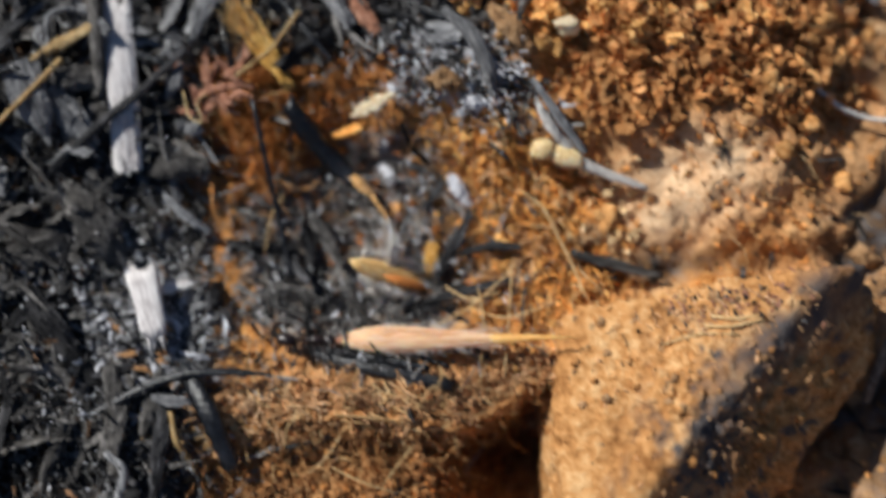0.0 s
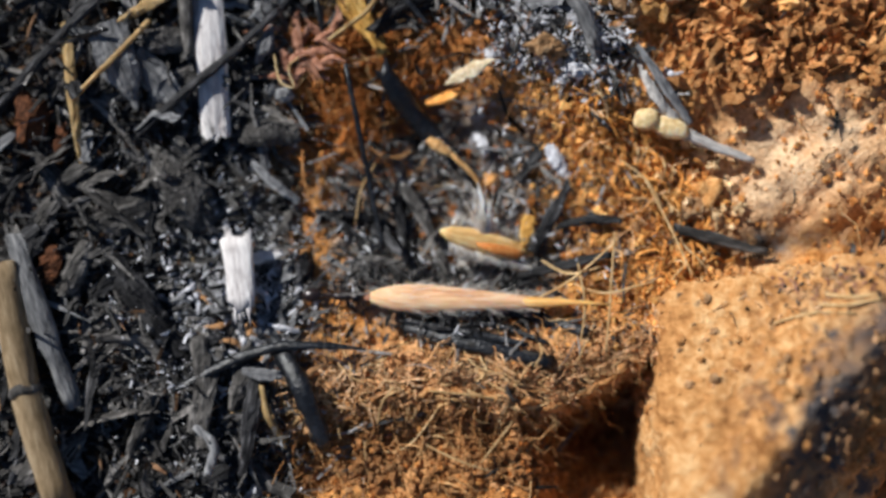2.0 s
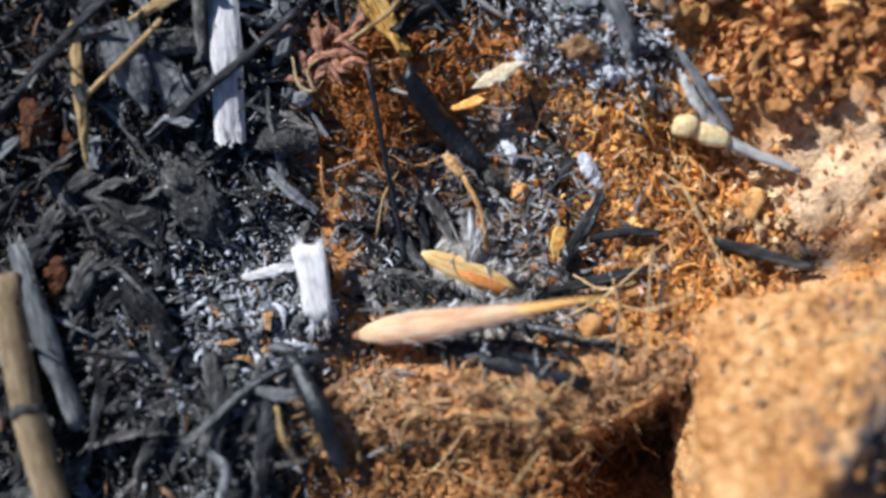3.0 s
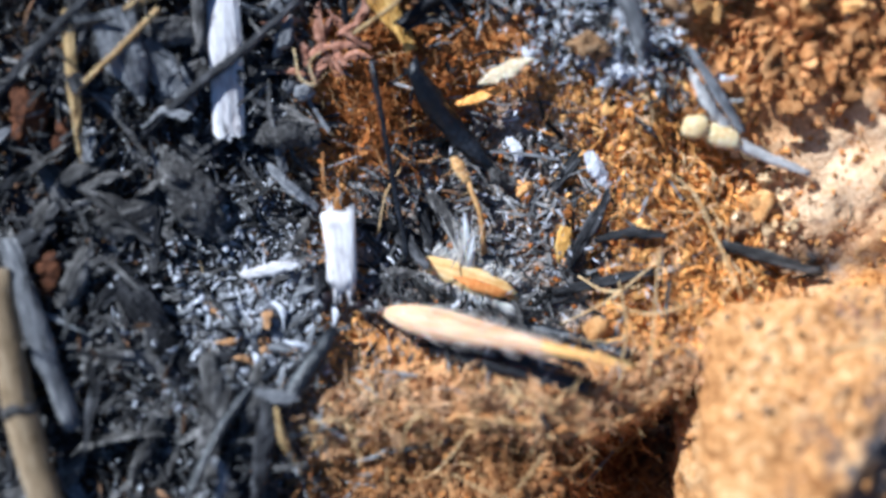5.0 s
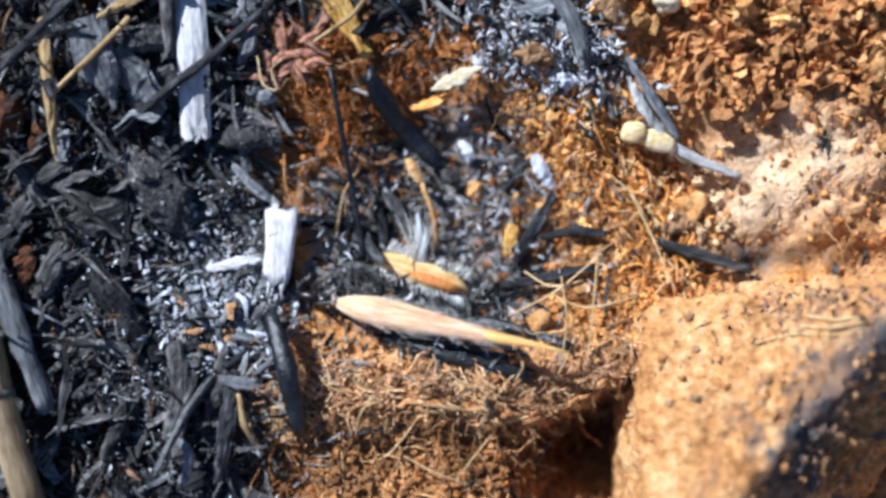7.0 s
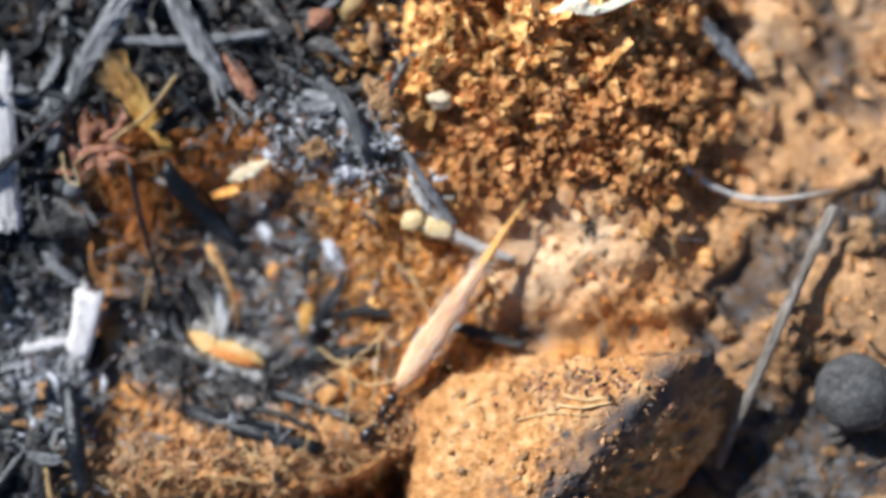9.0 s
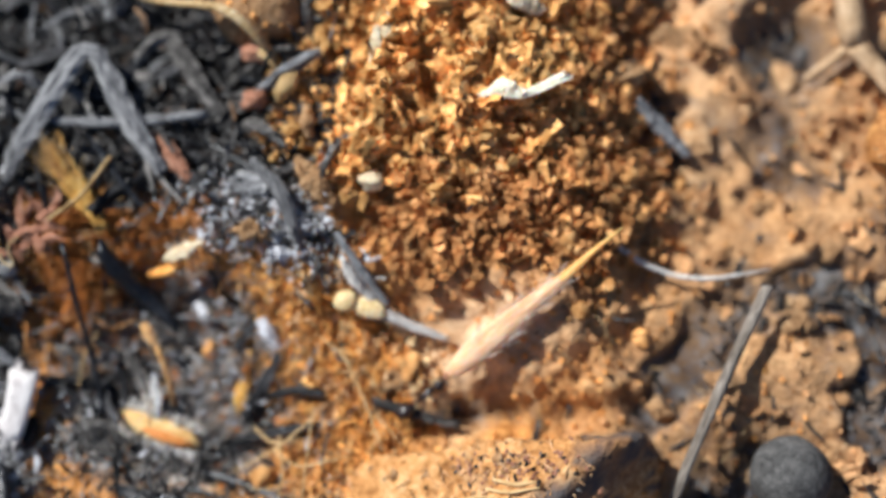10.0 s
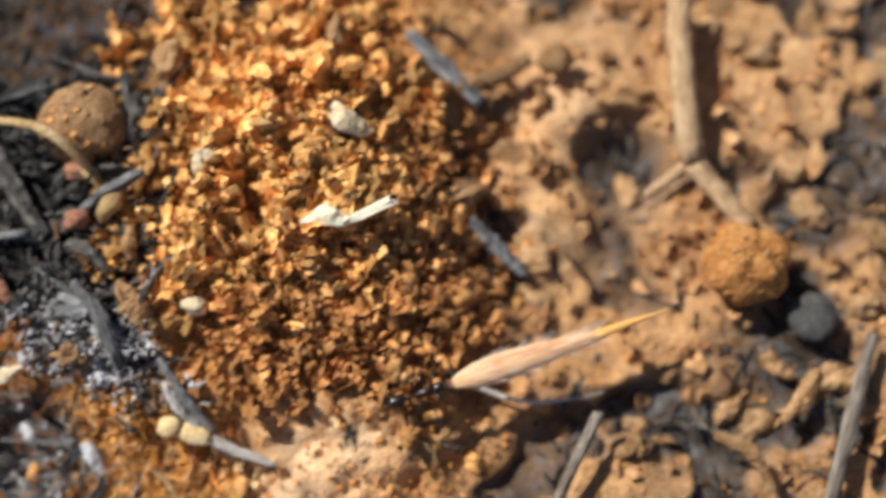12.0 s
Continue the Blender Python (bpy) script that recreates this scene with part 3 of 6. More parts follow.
def fragments(name, count, label, mat, box, want, size, seed=1, category="soil", pile=0.6):
    """Angular broken crumbs without number, heaped, in one mesh."""
    r = random.Random(seed)
    kinds = []
    for i in range(16):
        bm = bmesh.new()
        lump(bm, (0, 0, 0), (1.0, r.uniform(0.45, 0.95), r.uniform(0.3, 0.75)), 2 if i % 2 else 1, 1.5, 1.4, 5.1 * i)
        bm.verts.index_update()
        kinds.append(([v.co.copy() for v in bm.verts], [[v.index for v in f.verts] for f in bm.faces]))
        bm.free()
    verts, faces = [], []
    done = tries = 0
    while done < count and tries < count * 12:
        tries += 1
        x, y = r.uniform(box[0], box[1]), r.uniform(box[2], box[3])
        if r.random() > want(x, y):
            continue
        done += 1
        k = size[0] + (size[1] - size[0]) * r.random() ** 2.2
        shape, polys = kinds[r.randrange(16)]
        c = on_ground(x, y, k * 0.3 + pile * r.random() ** 2)
        t = Euler((r.uniform(0, 6), r.uniform(0, 6), r.uniform(0, 6))).to_matrix()
        base = len(verts)
        verts += [(c + t @ v * k) * MM for v in shape]
        faces += [[base + j for j in f] for f in polys]
    me = bpy.data.meshes.new(name)
    me.from_pydata(verts, [], faces)
    me.materials.append(mat)
    return tagged(new(name, me), label, category, kind="stuff")


def fibres(name, count, label, mat, box, want, size, thick, seed=1, wave=0.3, up=0.5):
    r = random.Random(seed)
    bm = bmesh.new()
    done = tries = 0
    while done < count and tries < count * 12:
        tries += 1
        x, y = r.uniform(box[0], box[1]), r.uniform(box[2], box[3])
        if r.random() > want(x, y):
            continue
        done += 1
        ln, a = r.uniform(*size), r.uniform(0, math.tau)
        p, line = on_ground(x, y, -0.05), []
        rise = r.uniform(0.0, up)
        for i in range(6):
            line.append(p.copy())
            a += r.gauss(0, wave)
            p = p + Vector((math.cos(a), math.sin(a), 0)) * ln / 5
            p.z = max(ground_z(p.x, p.y) + 0.02, line[0].z + rise * ln * 0.4 * math.sin((i + 1) / 5 * 2.6) + 0.05)
        k = r.uniform(*thick)
        sweep(bm, line, [k, k, k, k * 0.9, k * 0.75, k * 0.4], 3, 1.0, None, 0, r, False)
    return tagged(linked(name, bm, mat, smooth=True), label, "roots", kind="stuff")


ALL = (-32, 66, -18, 44)
in_pit = lambda x, y: min(1, 1.15 * hump(x, y, 3.5, 4.5, 8, 6.5, -20))
burn = lambda x, y: charred(x, y) ** 1.5 * (1 - 0.93 * in_pit(x, y))
bare = lambda x, y: (1 - charred(x, y)) * (0.35 + 0.65 * step(42, 30, x))
litter("burnt_litter", 5600, "fine black and grey burnt grass litter on the soil", CHAR_BITS, (-32, 14, -18, 32), burn, (0.5, 4.0), (0.08, 0.30), (0.12, 0.4), seed=2, lift=0.9, steep=24)
litter("grey_blades", 1100, "grey burnt grass blades matted in the litter", BLADE, (-32, 14, -18, 32), burn, (0.9, 4.8), (0.10, 0.36), (0.08, 0.22), seed=36, lift=1.1, steep=20)
litter("brown_scraps", 420, "brown half-burnt straw scraps in the litter", BROWN_BITS, (-30, 12, -16, 30), burn, (0.4, 2.4), (0.06, 0.2), (0.2, 0.5), seed=37, lift=1.1, steep=20)
litter("burnt_crumbs", 1500, "burnt grey bits among the eastern soil", CHAR_BITS, (-6, 66, -14, 44), lambda x, y: charred(x, y) ** 1.3 * (1 - 0.93 * in_pit(x, y)), (0.4, 3.0), (0.08, 0.3), (0.2, 0.6), seed=3)
litter("grey_splinters", 1500, "grey ashy splinters on the pit floor and rim", GREY_BITS, (-20, 16, -15, 19), lambda x, y: min(1, hump(x, y, 2.5, 4, 7, 6) + hump(x, y, 9, 13.5, 5, 2.6, -30) + 0.75 * hump(x, y, -11, -5, 5, 7)), (0.4, 2.8), (0.04, 0.16), (0.2, 0.6), seed=31, lift=0.45, steep=12)
litter("ash_flecks", 3600, "small white ash flecks on burnt litter", ASH, (-20, 13, -14, 18), lambda x, y: charred(x, y) * (1.0 * hump(x, y, -12, -1.5, 4.2, 5.0) + 1.6 * hump(x, y, 9, 13.5, 4, 2.6) + 0.06 * hump(x, y, 3, 4, 6, 6) + 0.02), (0.1, 0.75), (0.04, 0.15), (0.3, 0.8), seed=4, lift=1.5)
grains("soil_grains", 9000, "loose orange soil grains", SOIL, ALL, bare, (0.06, 0.36), seed=5)
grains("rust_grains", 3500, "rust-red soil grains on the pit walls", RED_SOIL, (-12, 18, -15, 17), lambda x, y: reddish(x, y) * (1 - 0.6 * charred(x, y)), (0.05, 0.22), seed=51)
litter("lip_chaff", 1700, "pale chaff and root bits matted on the pit's lip", CHAFF, (-13, 18, -12, 14), lambda x, y: min(1, 1.3 * math.exp(-((y - lip(x) - 0.5) / 1.2) ** 2) * step(-12, -6, x) + 0.3 * hump(x, y, 12.5, 3.5, 3.0, 6.5, 25) + 0.5 * hump(x, y, -8.5, -7, 2.5, 3)), (0.3, 1.9), (0.03, 0.11), (0.2, 0.6), seed=57, lift=0.8, steep=25)
litter("rust_chaff", 500, "rust-brown chaff on the pit's western wall", RED_SOIL, (-10, 8, 2, 17), lambda x, y: reddish(x, y), (0.3, 1.6), (0.03, 0.12), (0.2, 0.6), seed=58, lift=0.3, steep=30)
grains("wall_grains", 2600, "bright orange crumbs on the pit's eastern wall", WALL_SOIL, (5, 20, -6, 14), lambda x, y: min(1, 1.2 * hump(x, y, 12, 3.4, 3.4, 7.5, 25)), (0.06, 0.5), seed=55)
grains("face_grains", 2200, "brown crumbs on the face below the pit's lip, coloured darker for its shade", FACE_SHADE, (-10, 15, -14, -6), lambda x, y: step(lip(x) + 0.2, lip(x) - 0.8, y), (0.07, 0.5), seed=56)
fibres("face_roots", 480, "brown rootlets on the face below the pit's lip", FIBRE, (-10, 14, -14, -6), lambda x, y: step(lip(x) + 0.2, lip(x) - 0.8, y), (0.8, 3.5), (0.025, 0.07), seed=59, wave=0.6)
grains("lip_grains", 2600, "brown soil crumbs along the pit's southern lip", LIP_BITS, (-12, 16, -12, -3), lambda x, y: min(1, 1.2 * hump(x, y, 2, -6.9, 13, 1.9, 4)), (0.06, 0.34), seed=52)
fibres("wall_tangle", 420, "orange root tangle on the pit's eastern wall", WALL_FIBRE, (4, 19, -5, 13), lambda x, y: min(1, 1.2 * hump(x, y, 11.5, 3.4, 3.0, 7.0, 25)), (0.5, 2.6), (0.03, 0.11), seed=61, wave=0.6)
fibres("rust_tangle", 620, "rust-coloured rootlets on the pit's western wall", RED_SOIL, (-9, 0, 3, 16), lambda x, y: 1.2 * hump(x, y, -4.5, 11, 2.8, 3.8), (0.5, 2.4), (0.02, 0.06), seed=62, wave=0.8)
litter("black_flecks", 110, "black charred flecks on the ashy pit floor", CHAR_BITS, (-8, 14, -5, 13), in_pit, (0.5, 3.4), (0.05, 0.2), (0.2, 0.6), seed=33, lift=0.3, steep=10)
grains("pit_dust", 6500, "fine grey-brown ash crumbs on the pit floor", PIT_DUST, (-8, 14, -5, 14), in_pit, (0.05, 0.22), seed=54, sink=0.1)
fibres("pit_fuzz", 260, "fine brown root fuzz on the pit floor", FIBRE, (-7, 14, -5, 14), in_pit, (0.6, 2.6), (0.018, 0.05), seed=94, wave=0.6, up=0.7)
grains("pit_grains", 420, "mixed orange crumbs on the pit floor", RED_SOIL, (-6, 14, -4, 14), lambda x, y: hump(x, y, 4, 4.5, 7, 6), (0.08, 0.45), seed=53, sink=-0.4)
mound_want = lambda x, y: min(1, 1.3 * hump(x, y, 20.5, 25, 8.2, 9.5)) * step(13.5, 19, y) * step(33, 28, x)
grains("mound_dust", 4000, "fine orange soil dust on the crumb mound", MOUND, (8, 36, 8, 44), mound_want, (0.08, 0.3), seed=66, sink=-0.2)
fragments("mound_lumps", 3400, "angular orange soil crumbs heaped on the mound", MOUND, (8, 37, 6, 44), mound_want, (0.12, 0.95), seed=63, pile=0.9)
fragments("foot_crumbs", 1900, "soil crumbs on the mound's foot, its shade painted in as red-brown", FOOT_SHADE, (12, 37, 8, 38), lambda x, y: min(1, 1.2 * hump(x, y, 24, 15.5, 7, 4) + 0.9 * hump(x, y, 31, 22, 3.2, 8)), (0.16, 0.85), seed=64, pile=0.35)
grains("mound_grains", 3000, "fine orange grains heaped on the mound", MOUND, (8, 36, 8, 44), mound_want, (0.1, 0.42), seed=6, sink=-0.4)
east = lambda x, y: step(29, 33, x) * (0.15 + 0.85 * step(0.0, 0.35, noise.noise(Vector((x * 0.3, y * 0.3, 12))))) * (1 - 0.7 * step(0.4, 0.8, charred(x, y)))
fragments("crust_crumbs", 750, "dun orange soil crumbs strewn on the pale crust", DUN, (29, 66, -8, 42), east, (0.1, 0.75), seed=95, pile=0.2)
fragments("rim_crumbs", 120, "cream-orange crumbs heaped on the pit's eastern rim", RIM_SOIL, (13, 23, -1, 9), lambda x, y: hump(x, y, 17.6, 4.2, 2.0, 2.6, 20), (0.12, 0.55), seed=96, pile=0.6)
pit_rim = lambda x, y: min(1, hump(x, y, 11.5, 3.0, 3.2, 7, 25) + 0.45 * hump(x, y, 2, -6.7, 12, 1.4, 6) + 0.5 * hump(x, y, -4.5, 11, 3, 3.6) + 0.5 * hump(x, y, -8, -8, 3, 3))
fibres("root_fibres", 480, "tangled orange root fibres in the pit walls", FIBRE, (-14, 19, -14, 16), pit_rim, (0.8, 4.0), (0.022, 0.06), seed=8, wave=0.55)
fibres("ash_fibres", 1150, "fine pale grey burnt grass fibres among the litter", GREY_BITS, (-22, 4, -15, 14), lambda x, y: burn(x, y) * min(1, 0.25 + hump(x, y, -12, -5, 6, 7)), (0.8, 3.6), (0.025, 0.075), seed=10, wave=0.35, up=0.8)
fibres("stray_fibres", 450, "stray pale root hairs on the soil", ROOT, (-18, 60, -14, 40), lambda x, y: 0.25 + 0.5 * bare(x, y), (0.8, 4.0), (0.018, 0.045), seed=9, wave=0.5)


def hanging(count, seed, mat, name, label):
    """Rootlets that hang over the pit's southern lip."""
    r = random.Random(seed)
    bm = bmesh.new()
    for _ in range(count):
        x = r.uniform(-10, 14)
        y = lip(x) + r.uniform(-0.6, 1.2)
        p, a, ln = on_ground(x, y, 0.1), r.gauss(-1.5, 0.9), r.uniform(0.5, 2.0)
        line = []
        for i in range(6):
            line.append(p.copy())
            a += r.gauss(0, 0.45)
            p = p + Vector((math.cos(a), math.sin(a), 0.35 - 0.28 * i * r.random())) * ln / 5
        k = r.uniform(0.02, 0.06)
        sweep(bm, line, [k, k, k, k * 0.9, k * 0.7, k * 0.4], 3, 1.0, None, 0, r, False)
    tagged(linked(name, bm, mat), label, "roots", kind="stuff")


hanging(300, 15, FIBRE, "hanging_rootlets", "brown rootlets hanging over the pit's lip")
hanging(260, 16, ROOT, "pale_rootlets", "pale rootlets fringing the pit's lip")


def strands(name, count, label, mat, way, spread, size, thick, seed, up=0.35):
    """Long root strands matted along a line of the rim: way gives x, y for 0 to 1."""
    r = random.Random(seed)
    bm = bmesh.new()
    for _ in range(count):
        u, n = r.uniform(0, 1), 7
        a, b = way(max(0, u - 0.02)), way(min(1, u + 0.02))
        head = math.atan2(b[1] - a[1], b[0] - a[0]) + r.gauss(0, 0.45) + (math.pi if r.random() < 0.5 else 0)
        x, y = way(u)
        x, y, ln, line = x + r.gauss(0, spread), y + r.gauss(0, spread), r.uniform(*size), []
        rise, hump_at = r.uniform(0.05, up), r.uniform(0.5, 1.6)
        for i in range(n):
            line.append(Vector((x, y, ground_z(x, y) + 0.05 + rise * (1 + math.sin(hump_at * i)))))
            head += r.gauss(0, 0.3)
            x, y = x + math.cos(head) * ln / n, y + math.sin(head) * ln / n
        k = r.uniform(*thick)
        sweep(bm, smooth_line(line, 13), [k * (1 - 0.5 * (j / 12) ** 2) for j in range(13)], 5, 1.0, None, 0.12, r)
    tagged(linked(name, bm, mat), label, "roots", kind="stuff")


def lip_way(u):
    x = -7 + 21 * u
    return x, lip(x) + 0.3


def rim_way(u):
    p = smooth_line([(10, 11, 0), (12.5, 7.5, 0), (14.6, 5.5, 0), (15.8, 2.8, 0), (16.4, 0.6, 0), (16.4, -2.2, 0)], 41)[round(40 * u)]
    return p.x, p.y


strands("lip_strands", 100, "long pale root strands matted along the pit's southern lip", ROOT, lip_way, 0.45, (2.0, 8.0), (0.03, 0.08), 81, 0.5)
strands("lip_threads", 400, "orange-brown root threads matted on the pit's southern lip", LIP_FIBRE, lip_way, 0.8, (1.0, 4.0), (0.03, 0.08), 82, 0.45)
strands("rim_strands", 260, "bright orange root strands matted on the pit's eastern rim", WALL_FIBRE, rim_way, 1.1, (1.2, 4.5), (0.04, 0.12), 83, 0.5)
strands("rim_threads", 34, "pale golden root threads on the pit's eastern rim", ROOT, rim_way, 0.7, (1.5, 4.5), (0.03, 0.08), 84, 0.6)


def build_crust():
    """The pit's southern lip: a ragged crust of matted soil that hangs over the hollow below it."""
    r, bm = random.Random(23), bmesh.new()
    line = []
    for i in range(52):
        x = -5.5 + 0.37 * i
        y = lip(x) + 0.35 * noise.noise(Vector((x * 1.4, 0, 4)))
        line.append(Vector((x, y, ground_z(x, y + 0.8) + 0.1 + 0.2 * noise.noise(Vector((x * 2, 3, 0))))))
    sweep(bm, line, [0.5 + 0.3 * noise.noise(Vector((p.x * 1.1, 7, 0))) + r.uniform(-0.08, 0.08) for p in line], 10, 0.42, (0, 1, 0), 0.36, r)
    tagged(part("soil_crust", bm, SOIL_LIP), "ragged brown soil crust along the pit's lip", "soil crust")


build_crust()
near_lip = lambda x, y: math.exp(-((y - lip(x)) / 0.8) ** 2) * step(-9, -5, x)
fragments("lip_crumbs", 1300, "orange-brown crumbs matted into the pit's lip", LIP_BITS, (-9, 15, -11, -4), near_lip, (0.07, 0.42), seed=91, pile=0.45)
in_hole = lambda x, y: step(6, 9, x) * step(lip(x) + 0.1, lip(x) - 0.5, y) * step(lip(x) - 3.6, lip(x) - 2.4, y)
fragments("hole_crumbs", 700, "red-brown crumbs on the wall of the hole, darkened to deepen its shade", HOLE_SHADE, (5, 17, -13, -4), in_hole, (0.1, 0.7), seed=92, pile=0.3)
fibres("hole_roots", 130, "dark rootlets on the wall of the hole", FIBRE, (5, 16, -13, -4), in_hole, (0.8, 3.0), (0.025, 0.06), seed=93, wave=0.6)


# ---- placed things ----
from mathutils.bvhtree import BVHTree

rock_mesh = bpy.data.objects["earth_clod"].data
ROCK_TREE = BVHTree.FromPolygons([v.co / MM for v in rock_mesh.vertices], [tuple(p.vertices) for p in rock_mesh.polygons])


def rock_top(x, y):
    hit = ROCK_TREE.ray_cast(Vector((x, y, 20)), Vector((0, 0, -1)))[0]
    return hit.z if hit else form(x, y)


def rod_mesh(bm, pts, radii, flat, n, sides=8, rag=0.08, torn=0.0, seed=0, wave=0.12):
    r = random.Random(seed)
    before = len(bm.verts)
    line = smooth_line(pts, n)
    ks = [radii[min(int(u), len(radii) - 2)] * (1 - (u - min(int(u), len(radii) - 2))) + radii[min(int(u), len(radii) - 2) + 1] * (u - min(int(u), len(radii) - 2))
          for u in [i / (n - 1) * (len(radii) - 1) for i in range(n)]]
    sweep(bm, line, ks, sides, flat, (line[-1] - line[0]).cross(Vector((r.uniform(-0.25, 0.25), r.uniform(-0.25, 0.25), 1))), rag * 0.6, r, True, torn,
          r.uniform(0.1, 0.5) if flat < 0.4 else 0.0, r.uniform(-0.8, 0.8) if flat < 0.4 else 0.0)
    bm.verts.ensure_lookup_table()
    k = max(radii)
    for v in bm.verts[before:]:
        q = v.co / k + Vector((seed, seed, 0))
        v.co += Vector((noise.noise(q * 1.3), noise.noise(q * 1.3 + Vector((9, 0, 0))), noise.noise(q * 1.3 + Vector((0, 9, 0))))) * k * (wave + 1.1 * rag)


def rod_part(name, pts, radii, flat, n, sides, mat, parent, label="", rag=0.08, torn=0.0, seed=0):
    """A part along points, with its own length as local x, so that the grain runs along it."""
    p = [Vector(q) for q in pts]
    mid = sum(p, Vector()) / len(p)
    turn = (p[-1] - p[0]).to_track_quat("X", "Z")
    bm = bmesh.new()
    rod_mesh(bm, [turn.inverted() @ (q - mid) for q in p], radii, flat, n, sides, rag, torn, seed)
    ob = part(name, bm, mat, parent, label, smooth=flat > 0.5)
    ob.matrix_basis = Matrix.LocRotScale(mid * MM, turn, None)
    return ob


count = [0]


def rod(name, mat, pts, radii, flat, label, category, torn=0.12, rag=0.1, sides=10, n=14, group="", rock=0, wave=0.12):
    """A stick, blade or root through points of x, y and height over the ground."""
    count[0] += 1
    p = [Vector((x, y, rock_top(x, y) + 0.1 if rock else form(x, y) + up)) for x, y, up in pts]
    mid = sum(p, Vector()) / len(p)
    way = (p[-1] - p[0]).normalized()
    turn = way.to_track_quat("X", "Z").to_matrix()
    bm = bmesh.new()
    rod_mesh(bm, [turn.transposed() @ (q - mid) for q in p], radii, flat, n, sides, rag, torn, count[0], wave)
    ob = part(name, bm, mat, smooth=flat > 0.5)
    ob.matrix_world = Matrix.LocRotScale(mid * MM, turn.to_quaternion(), None)
    return tagged(ob, label, category, group)


def fray(ob, mat, length, width, thick, count, seed):
    """Torn wood teeth at both ends of a stick, as parts of it."""
    r = random.Random(seed)
    for i in range(count):
        end, y = (1 if i % 2 else -1), r.uniform(-0.8, 0.8) * width
        bm = bmesh.new()
        out, k = r.uniform(0.25, 0.8), r.uniform(0.12, 0.3) * width
        sweep(bm, [((length / 2 - 0.7) * end, y, 0), ((length / 2 - 0.1) * end, y, 0.05), ((length / 2 + out) * end, y * 1.08, r.uniform(-0.15, 0.1))], [k, k, k * 0.4], 6, thick, (0, 1, 0), 0.15, r, True, 0.1)
        part("tooth", bm, mat, ob, smooth=False)


def crusted(ob, name, mats, count, size, seed):
    """Small grains that stick out of a thing's upper side, as parts of it."""
    r, tops, kinds = random.Random(seed), [p for p in ob.data.polygons if (ob.matrix_world.to_3x3() @ p.normal).z > 0.1], []
    for i in range(count):
        if i < 5:
            bm = bmesh.new()
            lump(bm, (0, 0, 0), (size, size * r.uniform(0.6, 0.9), size * r.uniform(0.35, 0.6)), 1, 0.9, 1.4, 1.9 * i + seed)
            kinds.append(part(name, bm, mats[i % len(mats)], ob))
        c = kinds[i] if i < 5 else new(name, kinds[i % 5].data)
        c.parent = ob
        k, f = r.uniform(0.5, 1.2), r.choice(tops)
        c.matrix_basis = Matrix.LocRotScale(f.center, f.normal.to_track_quat("Z", "X") @ Euler((0, 0, r.uniform(0, 6))).to_quaternion(), (k, k, k))


def ball(name, mat, at, radii, rag, sub, label, category, group=""):
    count[0] += 1
    bm = bmesh.new()
    lump(bm, (0, 0, 0), radii, sub, 0.12 + 1.3 * rag, 1.6, count[0] * 1.7)
    ob = part(name, bm, mat)
    ob.location = Vector((at[0], at[1], form(at[0], at[1]) + at[2])) * MM
    return tagged(ob, label, category, group)


def over(pts):
    return [Vector((x, y, form(x, y) + up)) for x, y, up in pts]


white_stick = rod("white_stick", WHITE_WOOD, [(-14.2, 19.0, 1.5), (-13.6, 13.9, 1.7), (-13.5, 8.3, 1.5)], [0.95, 1.02, 0.98], 0.4, "bleached white split stick lying on burnt litter", "stick", torn=0.45, rag=0.0, wave=0.03)
fray(white_stick, WHITE_WOOD, 10.7, 0.95, 0.5, 14, 3)
rod("burnt_twig", CHAR, [(-18.3, 8.0, 1.0), (-15.2, 10.4, 2.1), (-12.3, 12.7, 2.3), (-8.6, 16.2, 1.9)], [0.25, 0.33, 0.29, 0.22], 0.9, "dark burnt twig lying across a white stick", "twig")
rod("burnt_twig", CHAR, [(-27.4, 9.3, 1.0), (-22.9, 13.3, 1.7), (-20.3, 15.9, 1.8)], [0.36, 0.33, 0.29], 0.8, "dark burnt twig on litter", "twig")
rod("straw_sliver", STRAW, [(-22.4, 14.4, 1.6), (-22.0, 10.8, 1.7), (-21.9, 8.1, 1.5), (-21.9, 6.3, 1.1)], [0.36, 0.40, 0.29, 0.07], 0.3, "tan dry straw sliver pointing down into litter", "straw")
rod("grass_straw", STRAW, [(-17.1, 14.6, 2.2), (-19.0, 12.3, 2.2), (-21.9, 9.7, 1.9)], [0.18, 0.18, 0.15], 0.8, "thin tan grass straw over burnt litter", "straw")
rod("grey_stick", GREY_WOOD, [(-25.8, 1.6, 2.0), (-23.5, -4.1, 2.1), (-21.7, -8.9, 1.9)], [0.62, 0.69, 0.55], 0.55, "weathered grey stick with a broken end", "stick", torn=0.3)
rod("burnt_grass", GREY_DARK, [(-24.6, 4.5, 1.2), (-22.2, 5.6, 1.5), (-20.0, 6.8, 1.2)], [0.15, 0.69, 0.11], 0.25, "blue-grey burnt grass blade", "leaf")
rod("burnt_grass", GREY_WOOD, [(-19.9, 14.3, 1.8), (-18.9, 11.7, 1.9), (-18.3, 9.6, 1.3)], [1.45, 1.24, 0.15], 0.15, "broad grey burnt leaf with a pointed tip", "leaf")
rod("burnt_grass", GREY_WOOD, [(-18.1, 12.7, 1.6), (-16.4, 10.6, 1.7), (-15.5, 9.3, 1.3)], [0.87, 1.09, 0.29], 0.15, "broad grey burnt leaf scrap", "leaf")
